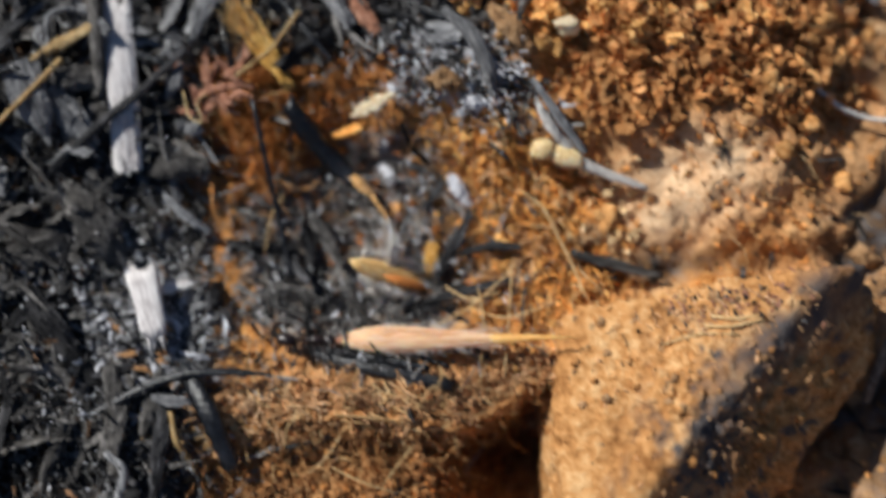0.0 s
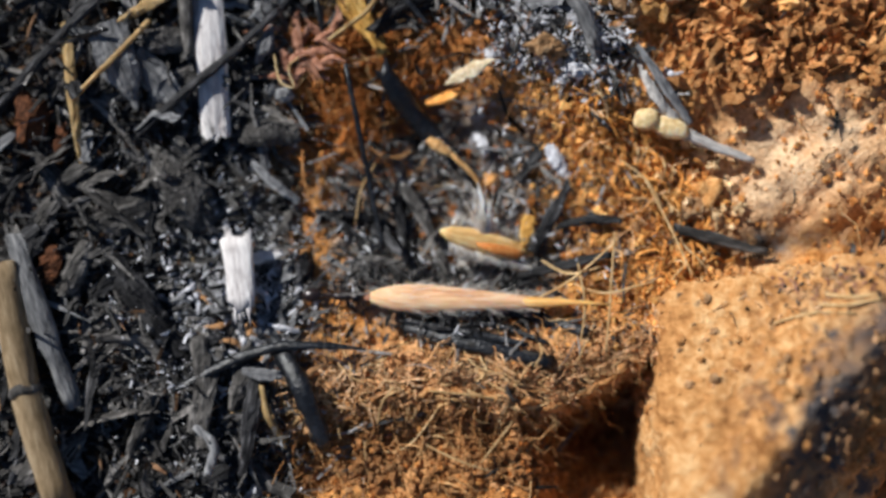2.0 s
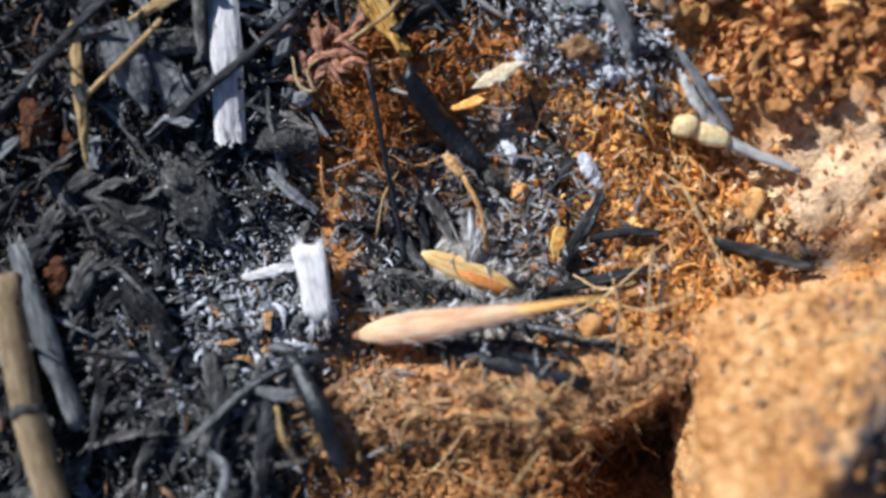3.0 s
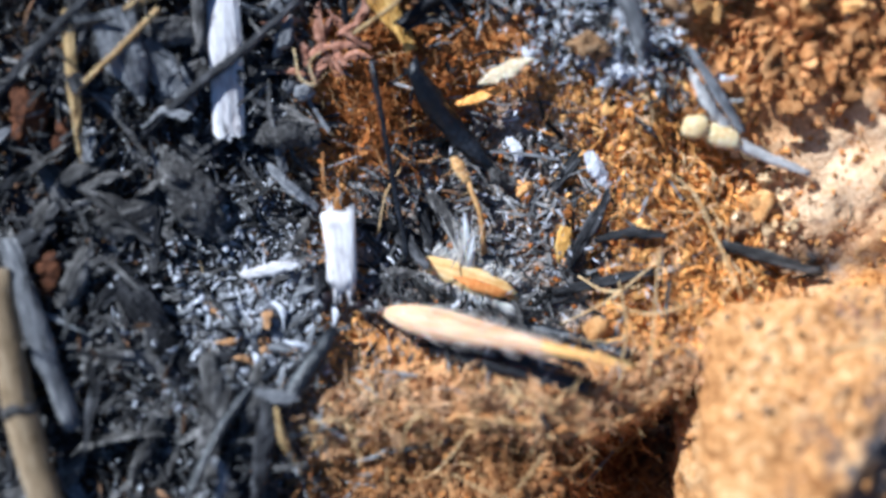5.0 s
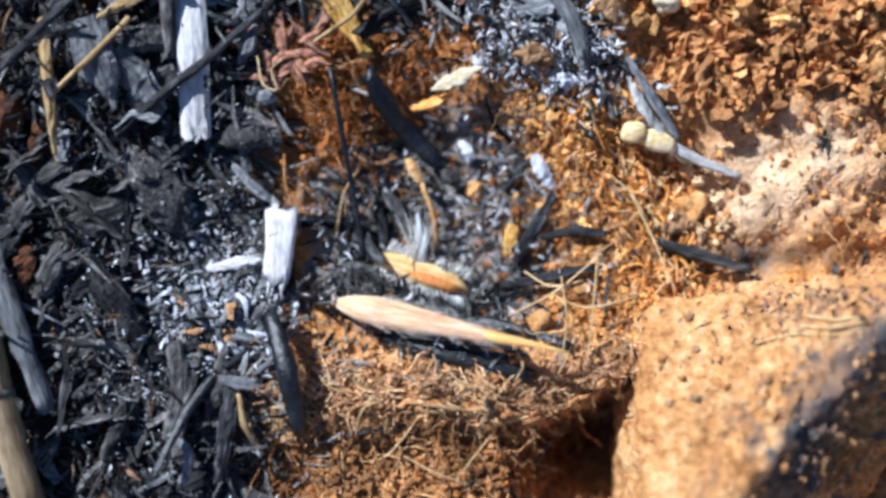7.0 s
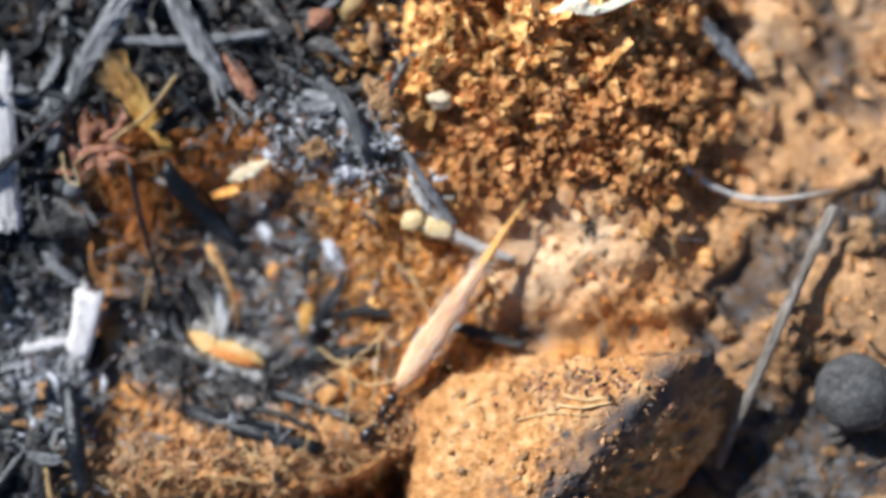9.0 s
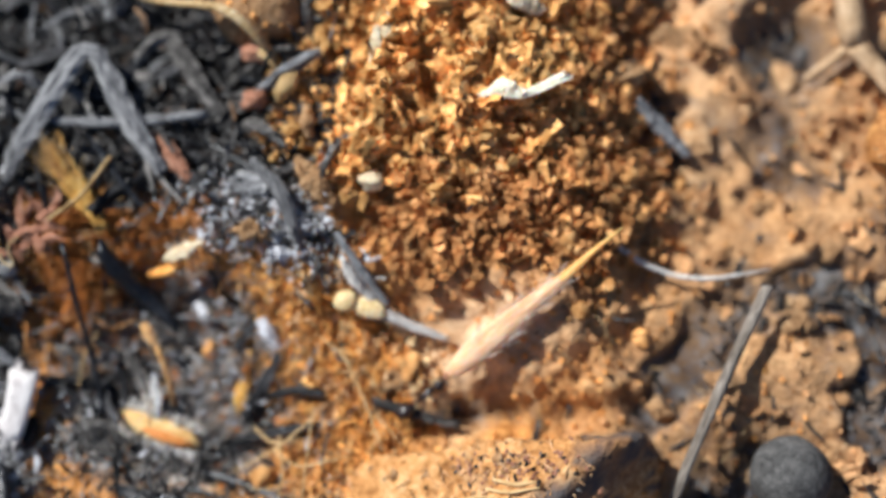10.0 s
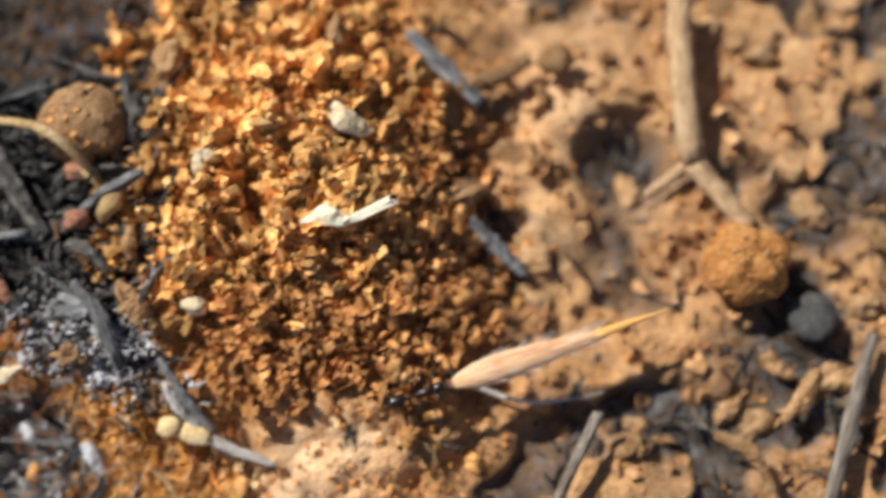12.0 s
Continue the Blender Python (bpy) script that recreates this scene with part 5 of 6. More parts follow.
rod("grey_splint", GREY_WOOD, [(-11.2, 6.5, 1.5), (-9.9, 5.2, 1.7), (-8.4, 4.2, 1.2)], [0.2, 0.34, 0.2], 0.4, "pale grey splint pointing to the pit", "char")
rod("grey_splint", GREY_WOOD, [(-8.8, 1.0, 0.9), (-9.1, -0.6, 1.0), (-9.9, -2.3, 0.7)], [0.2, 0.42, 0.3], 0.35, "pale grey splint on ash", "char")
rod("ash_chip", GREY_WOOD, [(-10.2, -2.9, 0.7), (-9.7, -3.6, 0.9), (-9.4, -4.6, 0.6)], [0.4, 0.65, 0.4], 0.35, "pale ash-grey flake on litter", "chip")
rod("burnt_grass", GREY_DARK, [(-13.3, -5.8, 1.5), (-13.8, -8.6, 1.9), (-14.1, -11.5, 1.4)], [0.4, 0.75, 0.5], 0.25, "long grey burnt blade", "leaf")
rod("burnt_grass", GREY_DARK, [(-11.4, -4.7, 1.3), (-11.6, -7.2, 1.7), (-12.3, -9.1, 1.2)], [0.3, 0.6, 0.4], 0.25, "grey burnt blade", "leaf")
rod("burnt_grass", GREY_DARK, [(-17.2, -8.2, 1.3), (-17.6, -9.9, 1.6), (-18.7, -11.8, 1.2)], [0.4, 0.6, 0.3], 0.25, "grey burnt blade", "leaf")
ball("ash_bead", ASH, (-16.4, -0.4, 1.30), (0.26, 0.33, 0.24), 0.25, 2, "tiny white ash bead on burnt litter", "ash", group='ash beads')
ball("ash_bead", ASH, (-13.1, 2.8, 1.30), (0.23, 0.29, 0.21), 0.25, 2, "tiny white ash bead on burnt litter", "ash", group='ash beads')
ball("ash_bead", ASH, (-19.9, 3.1, 1.30), (0.20, 0.25, 0.18), 0.25, 2, "tiny white ash bead on burnt litter", "ash", group='ash beads')
ball("ash_bead", ASH, (-12.6, 0.6, 1.30), (0.20, 0.25, 0.18), 0.25, 2, "tiny white ash bead on burnt litter", "ash", group='ash beads')
ball("ash_bead", ASH, (-13.8, 1.7, 1.30), (0.17, 0.22, 0.16), 0.25, 2, "tiny white ash bead on burnt litter", "ash", group='ash beads')
ball("ash_bead", ASH, (-14.7, -1.9, 1.30), (0.20, 0.25, 0.18), 0.25, 2, "tiny white ash bead on burnt litter", "ash", group='ash beads')
ball("ash_bead", ASH, (-11.6, -4.9, 1.30), (0.23, 0.29, 0.21), 0.25, 2, "tiny white ash bead on burnt litter", "ash", group='ash beads')
ball("ash_bead", ASH, (-13.9, -2.1, 1.30), (0.20, 0.25, 0.18), 0.25, 2, "tiny white ash bead on burnt litter", "ash", group='ash beads')
ball("grey_nodule", GREY_WOOD, (-9.0, 10.6, 1.40), (0.58, 0.47, 0.42), 0.25, 3, "pale grey burnt nodule", "nodule")
ball("grey_nodule", GREY_WOOD, (-9.9, 11.0, 1.20), (0.44, 0.36, 0.32), 0.25, 3, "pale grey burnt nodule", "nodule")
ball("ash_lump", ASH, (9.5, 11.5, 1.20), (0.62, 0.41, 0.27), 0.8, 3, "white ash lump above the pit", "ash")
ball("ash_lump", ASH, (10.7, 11.6, 1.20), (0.51, 0.38, 0.23), 0.8, 3, "white ash lump above the pit", "ash")
ball("tuft_clump", CLOD, (7.5, 13.0, 1.60), (0.95, 0.65, 0.64), 0.5, 3, "pale orange crumbly tuft at the pit's rim", "clod")
ball("tuft_clump", CLOD, (8.5, 12.7, 1.40), (0.58, 0.51, 0.44), 0.5, 3, "pale orange crumbly tuft at the pit's rim", "clod")
ball("red_clump", CRUMB, (4.0, 5.8, 0.80), (0.62, 0.51, 0.45), 0.4, 3, "red-orange soil clump in the pit", "clod")
ball("red_clump", CRUMB, (8.1, -3.0, 0.70), (0.87, 0.65, 0.61), 0.4, 3, "red-brown soil clump in the pit", "clod")
ball("red_clump", CRUMB, (17.8, 4.4, 0.50), (0.95, 0.95, 0.76), 0.5, 3, "orange soil clump on the pit's rim", "clod")
ball("red_clump", CLOD, (16.8, 3.6, 0.40), (0.73, 0.95, 0.67), 0.5, 3, "pale orange soil clump on the pit's rim", "clod")
ball("pale_pebble", PALE, (15.8, 16.0, 1.10), (0.91, 0.62, 0.61), 0.2, 3, "small cream pebble at the mound's foot", "pebble")
ball("husk_ball", RUSSET, (7.8, 21.7, 1.60), (0.87, 0.69, 0.63), 0.25, 3, "round russet husk beside the mound", "husk")
ball("husk_ball", RUSSET, (7.7, 25.1, 1.60), (0.95, 0.73, 0.67), 0.25, 3, "round russet husk beside the mound", "husk")
clod = ball("round_clod", CLOD, (7.8, 28.2, 1.80), (2.98, 2.69, 2.27), 0.02, 4, "round tan soil clod under an arching root", "clod")
crusted(clod, "crumb", (CLOD, CRUMB, CLOD), 50, 0.32, 7)
ball("tan_chunk", CLOD, (13.5, 32.4, 2.00), (0.95, 1.24, 0.87), 0.4, 3, "upright tan soil chunk on the mound", "clod")
ball("tan_chunk", CLOD, (24.6, 34.4, 1.60), (0.62, 0.95, 0.63), 0.3, 3, "upright tan soil chunk on the mound", "clod")
ball("pale_clod", CLOD, (39.5, 33.5, 1.20), (1.24, 0.95, 0.87), 0.2, 3, "pale smooth soil pebble", "pebble")
pebble = ball("amber_pebble", BROWN_BALL, (51.6, 19.1, 2.20), (2.69, 2.55, 2.49), 0.12, 4, "round amber-brown pebble on low ground", "pebble")
crusted(pebble, "crumb", (BROWN_BALL, CLOD), 24, 0.3, 8)
ball("grey_pebble", PEBBLE, (56.3, 15.8, 1.20), (1.67, 1.67, 0.84), -0.05, 4, "flat round grey pebble", "pebble")
ball("grey_pebble", PEBBLE, (42.8, -2.7, 1.90), (2.55, 2.55, 2.29), -0.05, 4, "round smooth grey pebble on low ground", "pebble")


def build_stalk():
    root = tagged(empty("grass_stalk", (-24.4, -8.1, form(-24.4, -8.1) + 2.8)), "thick tan dry grass stalk with a dark node", "grass")
    p = [q - root.location / MM for q in over([(-26.2, -0.4, 2.6), (-24.4, -8.1, 2.8), (-22.1, -15.0, 2.8)])]
    rod_part("stem", p, [0.85, 0.92, 0.9], 0.85, 12, 14, STALK, root, rag=0.02, seed=2)
    d = (p[2] - p[0]).normalized()
    rod_part("node", [-d * 0.35, Vector(), d * 0.35], [0.9, 1.0, 0.92], 0.88, 6, 14, GREY_DARK, root, "dark node ring", 0.02, seed=2)


def build_bent_blade():
    p = over([(-9.3, 16.8, 1.5), (-6.5, 21.4, 2.6), (-4.0, 25.0, 3.2), (-2.9, 24.8, 3.2), (-0.6, 20.5, 2.6), (1.6, 16.8, 1.6)])
    root = tagged(empty("bent_grass", p[2]), "grey dry grass blade bent into an upside-down V", "grass")
    q = [v - p[2] for v in p]
    for name, pts, ks in (("blade", q[0:3], [0.5, 0.85, 0.7]), ("blade", q[3:6], [0.6, 0.9, 0.45]), ("fold", [q[2] + Vector((-0.3, 0, 0)), (q[2] + q[3]) / 2 + Vector((0, 0.15, 0.15)), q[3] + Vector((0.2, 0, 0))], [0.5, 0.5, 0.5])):
        rod_part(name, pts, ks, 0.2, 14, 8, GREY_WOOD, root, rag=0.1, torn=0.15, seed=3)


def build_bract():
    r = random.Random(12)
    p = over([(-6.5, 18.8, 2.0), (-2.7, 13.4, 0.8)])
    root = tagged(empty("yellow_bract", p[1]), "frayed yellow-brown dry flower bract", "bract")
    way = p[0] - p[1]
    side = way.cross(Vector((0, 0, 1))).normalized()
    for i in range(8):
        k = r.uniform(0.55, 1.05)
        tip = way * k + side * r.uniform(-1.3, 1.3) * k + Vector((0, 0, r.uniform(-0.3, 0.7)))
        rod_part("scale", [Vector((r.uniform(-0.2, 0.2), r.uniform(-0.2, 0.2), 0)), tip * 0.5 + side * r.uniform(-0.3, 0.3), tip], [0.2, r.uniform(0.3, 0.6), 0.06], 0.12, 10, 6, YELLOW, root,
                 rag=0.2, torn=0.2, seed=70 + i)
    build_fluff(root, way, side)


def build_fluff(root, way, side):
    r, bm = random.Random(17), bmesh.new()
    for _ in range(260):
        c = way * r.uniform(0.45, 0.85) + side * r.gauss(0, 0.25)
        d = (way.normalized() + side * r.gauss(0, 0.55) + Vector((0, 0, r.gauss(0.2, 0.3)))).normalized() * r.uniform(0.8, 2.2)
        sweep(bm, [c, c + d * 0.6, c + d + side * r.gauss(0, 0.1)], [0.022, 0.018, 0.007], 3, 1, None, 0, r, False)
    part("fluff", bm, FLUFF, root, "amber downy hairs")


def build_scales():
    r = random.Random(14)
    for i in range(20):
        x, y = -7.6 + r.gauss(0, 1.1), 13.2 + r.gauss(0, 1.1)
        a, ln = r.gauss(1.9, 1.0), r.uniform(1.3, 2.6)
        way = Vector((math.cos(a), math.sin(a), r.uniform(-0.1, 0.7)))
        p = Vector((x, y, form(x, y) + r.uniform(0.6, 1.6)))
        bm = bmesh.new()
        w = r.uniform(0.2, 0.42)
        turn = way.to_track_quat("X", "Z")
        rod_mesh(bm, [Vector((-ln / 2, 0, 0)), Vector((0, r.uniform(-0.2, 0.2), 0.1)), Vector((ln / 2, r.uniform(-0.3, 0.3), 0))], [w * 0.6, w, w * 0.1], 0.12, 9, 6, 0.15, 0.15, 120 + i)
        ob = part("russet_scale", bm, RUSSET, smooth=False)
        ob.matrix_world = Matrix.LocRotScale(p * MM, turn, None)
        tagged(ob, "dry russet bract scale above the pit", "bract", "russet bract scales")


def build_plume():
    p = over([(-0.3, 7.3, 2.0), (0.6, 5.8, 2.1), (1.4, 3.6, 2.0), (1.5, 1.4, 0.6)])
    root = tagged(empty("seedling_stalk", p[3]), "thin tan stalk with a fuzzy bud, rising behind the golden husk", "stalk")
    q = [v - p[3] for v in p]
    rod_part("stalk", q[1:], [0.17, 0.16, 0.2], 1, 10, 6, BUD, root)
    rod_part("bud", [q[0], (q[0] * 2 + q[1]) / 3, (q[0] + q[1] * 2) / 3, q[1]], [0.15, 0.42, 0.38, 0.18], 0.9, 12, 9, BUD, root, "fuzzy tan bud", 0.2)
    r, bm = random.Random(9), bmesh.new()
    for _ in range(70):
        c = q[0].lerp(q[1], r.random())
        d = Vector((r.gauss(0, 1), r.gauss(0, 1), r.gauss(0, 1))).normalized() * r.uniform(0.4, 0.9)
        sweep(bm, [c, c + d * 0.6, c + d], [0.014, 0.012, 0.005], 3, 1, None, 0, r, False)
    part("hairs", bm, HAIR, root, "fine pale hairs")
    return root


def build_bulb():
    p = over([(13.6, 8.6, 1.5), (15.1, 8.1, 1.4), (15.7, 8.0, 1.3), (18.1, 7.0, 1.3), (20.7, 6.1, 0.7)])
    root = tagged(empty("sprouting_bulb", p[1]), "cream sprouting bulb pair with a grey root stem", "bulb")
    q = [v - p[1] for v in p]
    bm = bmesh.new()
    lump(bm, q[0] * 0.8, (0.85, 0.72, 0.62), 3, 0.15, 1.2, 3)
    part("bulb", bm, BULB, root)
    bm = bmesh.new()
    lump(bm, (0.25, -0.05, 0.0), (1.35, 0.66, 0.56), 3, 0.2, 1.1, 6, Matrix.Rotation(-0.35, 3, "Z"))
    part("bulb", bm, BULB, root)
    rod_part("stem", q[2:], [0.44, 0.36, 0.2], 0.8, 12, 8, PALE_STEM, root, "pale weathered root stem")


def build_branch():
    p = over([(48.0, 38.4, 2.6), (48.0, 32.3, 2.6), (48.7, 26.4, 1.6), (52.5, 21.8, 1.2), (45.5, 24.3, 0.8)])
    root = tagged(empty("tan_branch", p[2]), "forked tan dry branch lying on soil", "branch")
    q = [v - p[2] for v in p]
    for name, pts, ks in (("limb", q[0:3], [0.8, 0.9, 0.95]), ("fork", q[2:4], [0.85, 0.65]), ("fork", [q[2], q[4]], [0.55, 0.25])):
        rod_part(name, pts, ks, 0.85, 12, 9, BRANCH, root, rag=0.12)


stalk_on_husk = build_plume()
for build in (build_bract, build_scales, build_stalk, build_bent_blade, build_bulb, build_branch):
    build()


# ---- loose burnt flakes and soil pieces that one could count ----
def scatter_flakes():
    r = random.Random(21)
    kinds, looks = [], ((CHAR, "black charred grass flake"), (GREY_DARK, "grey charred grass flake"), (CHAR, "black charred leaf scrap"), (GREY_DARK, "grey charred leaf scrap"),
                        (COAL, "black charcoal splinter"), (GREY_WOOD, "weathered grey grass flake"))
    for i in range(18):
        bm = bmesh.new()
        ln, w = r.uniform(1.8, 6.5), r.uniform(0.2, 0.55) if i % 3 else r.uniform(0.5, 1.0)
        b = r.uniform(-0.7, 0.7)
        rod_mesh(bm, [Vector((-ln / 2, 0, 0)), Vector((0, b, r.uniform(0, 0.5))), Vector((ln / 2, r.uniform(-0.5, 0.5), 0))], [w * r.uniform(0.3, 1), w, w * r.uniform(0.05, 0.5)],
                 r.uniform(0.08, 0.3) if i % 6 != 4 else 0.7, 8, 6, 0.2, w * 0.5, 50 + i)
        mat, label = looks[i % 6]
        kinds.append(tagged(part("burnt_flake", bm, mat, smooth=False), label + " lying in burnt litter", "char", "burnt flakes"))
    done = 0
    while done < 280:
        x, y = r.uniform(-30, 14), r.uniform(-15, 32)
        if r.random() > charred(x, y) ** 2 * (1 if x < -8 or y > 13 else 0.15):
            continue
        k = kinds[done % 18]
        m = Matrix.LocRotScale(on_ground(x, y, r.uniform(0.2, 1.5) * (1 - 1.3 * hump(x, y, -13, -1.0, 2.6, 3.0))) * MM, Euler((r.gauss(0, 0.5), r.gauss(0, 0.25), r.uniform(0, 6.3))), None)
        if done < 18:
            k.matrix_world = m
        else:
            copy_thing(k, m)
        done += 1


def scatter_leaves():
    r = random.Random(28)
    kinds = []
    for i in range(8):
        bm = bmesh.new()
        ln, w = r.uniform(4, 8), r.uniform(0.7, 1.3)
        rod_mesh(bm, [Vector((-ln / 2, 0, 0)), Vector((-ln / 5, r.uniform(-0.4, 0.4), 0.3)), Vector((ln / 5, r.uniform(-0.4, 0.4), 0.3)), Vector((ln / 2, 0, 0))],
                 [w * r.uniform(0.2, 0.9), w, w * r.uniform(0.6, 1), w * 0.1], 0.07, 14, 8, 0.13, w * 0.5, 90 + i)
        kinds.append(tagged(part("burnt_leaf", bm, (GREY_DARK, CHAR, GREY_WOOD, GREY_DARK)[i % 4], smooth=False), "broad burnt grey leaf scrap lying in litter", "leaf", "burnt leaf scraps"))
    done = 0
    while done < 44:
        x, y = r.uniform(-29, 8), r.uniform(-12, 31)
        if charred(x, y) < 0.8 or (x > -12 and y < 15) or r.random() > 0.35 + 0.65 * step(-2, 8, y):
            continue
        m = Matrix.LocRotScale(on_ground(x, y, r.uniform(0.5, 1.3) * (1 - 1.3 * hump(x, y, -13, -1.5, 2.8, 3.0))) * MM, Euler((r.gauss(0, 0.5), r.gauss(0, 0.25), r.uniform(0, 6.3))), None)
        if done < 8:
            kinds[done].matrix_world = m
        else:
            copy_thing(kinds[done % 8], m)
        done += 1


def scatter_clods():
    r = random.Random(33)
    kinds = []
    for i in range(10):
        bm = bmesh.new()
        k = r.uniform(0.6, 1.9)
        for v in lump(bm, (0, 0, 0), (k * r.uniform(0.8, 1.3), k, k * r.uniform(0.4, 0.65)), 4, 0.55, 1.1, i * 3.1):
            v.co += v.co.normalized() * (0.12 * noise.noise(v.co * 3.0) + 0.06 * noise.noise(v.co * 7.0))
        kinds.append(tagged(part("soil_clod", bm, CLOD), "rough tan soil clod on low ground", "clod", "soil clods"))
    done = 0
    while done < 64:
        x, y = r.uniform(26, 64), r.uniform(-12, 42)
        if r.random() > 0.2 + 0.8 * step(30, 46, x) or hump(x, y, 24, -9, 9, 8) > 0.35 or hump(x, y, 30, 12, 6, 6) > 0.5:
            continue
        k = kinds[done % 10]
        m = Matrix.LocRotScale(on_ground(x, y, r.uniform(-0.8, 0.0)) * MM, Euler((r.uniform(0, 6), r.gauss(0, 0.3), r.uniform(0, 6.3))), None)
        if done < 10:
            k.matrix_world = m
        else:
            copy_thing(k, m)
        done += 1


def scatter_pellets():
    """Rounder soil pellets that rolled down the mound's eastern foot, and chaff on the large clod."""
    r = random.Random(71)
    kinds = []
    for i in range(6):
        bm = bmesh.new()
        lump(bm, (0, 0, 0), (r.uniform(0.6, 1.0), r.uniform(0.55, 0.85), r.uniform(0.5, 0.7)), 3, 0.35, 1.3, 2.7 * i)
        kinds.append(tagged(part("soil_pellet", bm, CRUMB), "rounded reddish-orange soil pellet beside the crumb mound", "clod", "soil pellets"))
    for i in range(42):
        x, y = r.gauss(31.5, 2.6), r.gauss(17, 4.5)
        m = Matrix.LocRotScale(on_ground(x, y, 0.3) * MM, Euler((r.uniform(0, 6), r.uniform(0, 6), r.uniform(0, 6))), None)
        if i < 6:
            kinds[i].matrix_world = m
        else:
            copy_thing(kinds[i % 6], m)
    bm = bmesh.new()
    for _ in range(75):
        x, y = r.gauss(24, 2.6), r.gauss(-2.8, 0.9)
        z = rock_top(x, y)
        if z < -1.5:
            continue
        a, ln = r.uniform(0, 6.3), r.uniform(0.2, 1.2)
        d = Vector((math.cos(a), math.sin(a), r.gauss(0, 0.15))) * ln / 2
        c = Vector((x, y, z + 0.08))
        sweep(bm, [c - d, c + Vector((0, 0, 0.05)), c + d], [0.03, 0.06, 0.02], 4, 0.6, None, 0.2, r)
    tagged(linked("clod_chaff", bm, CHAFF, smooth=False), "tan chaff and root scraps on the large clod", "litter", kind="stuff")
    for name, mat, count, label in (("clod_scraps", RUSSET, 80, "russet husk scraps on the large clod"), ("clod_char", CHAR_BITS, 36, "black charred flecks on the large clod")):
        bm = bmesh.new()
        for _ in range(count):
            x, y = r.gauss(24.5, 2.2), r.gauss(-2.2, 0.8)
            z = rock_top(x, y)
            if z < -1.0:
                continue
            a, ln = r.uniform(0, 6.3), r.uniform(0.15, 0.55)
            d = Vector((math.cos(a), math.sin(a), r.gauss(0, 0.1))) * ln / 2
            c = Vector((x, y, z + 0.06))
            sweep(bm, [c - d, c + Vector((0, 0, 0.04)), c + d], [0.05, 0.12, 0.04], 5, 0.5, None, 0.3, r)
        tagged(linked(name, bm, mat, smooth=False), label, "litter", kind="stuff")


def scatter_shards():
    """Shards of ash among the blades above the pit."""
    r, made = random.Random(97), []
    for i in range(34):
        x, y = r.gauss(9.2, 2.4), r.gauss(13.2, 1.7)
        m = Matrix.LocRotScale(on_ground(x, y, r.uniform(0.1, 0.5)) * MM, Euler((r.gauss(0, 0.3), r.gauss(0, 0.3), r.uniform(0, 6.3))), None)
        if i < 6:
            bm = bmesh.new()
            ln, w = r.uniform(0.6, 1.7), r.uniform(0.12, 0.32)
            rod_mesh(bm, [Vector((-ln / 2, 0, 0)), Vector((0, r.uniform(-0.4, 0.4) * ln, 0.1 * ln)), Vector((ln / 2, r.uniform(-0.3, 0.3) * ln, 0))], [w * r.uniform(0.3, 0.8), w, w * r.uniform(0.2, 0.7)], 0.3, 10, 8, 0.2, w * 0.3, 140 + i)
            made.append(tagged(part("ash_shard", bm, ASH, smooth=False), "pale blue-grey shard of ash among burnt blades", "ash", "ash shards"))
            made[i].matrix_world = m
        else:
            copy_thing(made[i % 6], m)


def scatter_chips():
    """Pale chips and curled scraps on the ash beside the pit."""
    r, made = random.Random(61), []
    looks = ((GREY_WOOD, "pale grey wood chip on ash"), (GREY_WOOD, "pale grey curled grass scrap on ash"), (ASH, "white ash chip among burnt scraps"), (DUN, "dun dry grass scrap on ash"))
    for i in range(46):
        x, y = r.gauss(-11.0, 1.9), r.gauss(-3.4, 2.3)
        m = Matrix.LocRotScale(on_ground(x, y, r.uniform(0.8, 1.3)) * MM, Euler((r.gauss(0, 0.35), r.gauss(0, 0.3), r.uniform(0, 6.3))), None)
        if i < 8:
            bm = bmesh.new()
            ln, w = r.uniform(1.3, 2.8), r.uniform(0.2, 0.4)
            rod_mesh(bm, [Vector((-ln / 2, 0, 0)), Vector((0, r.uniform(-0.3, 0.3) * ln, 0.15 * ln)), Vector((ln / 2, r.uniform(-0.3, 0.3) * ln, 0))], [w * r.uniform(0.3, 0.9), w, w * r.uniform(0.1, 0.7)], 0.25, 10, 8, 0.2, w * 0.4, 180 + i)
            mat, label = looks[i % 4]
            made.append(tagged(part("pale_chip", bm, mat, smooth=False), label, "chip", "pale chips"))
            made[i].matrix_world = m
        else:
            copy_thing(made[i % 8], m)


scatter_shards()
scatter_chips()
scatter_pellets()
scatter_flakes()
scatter_leaves()
scatter_clods()


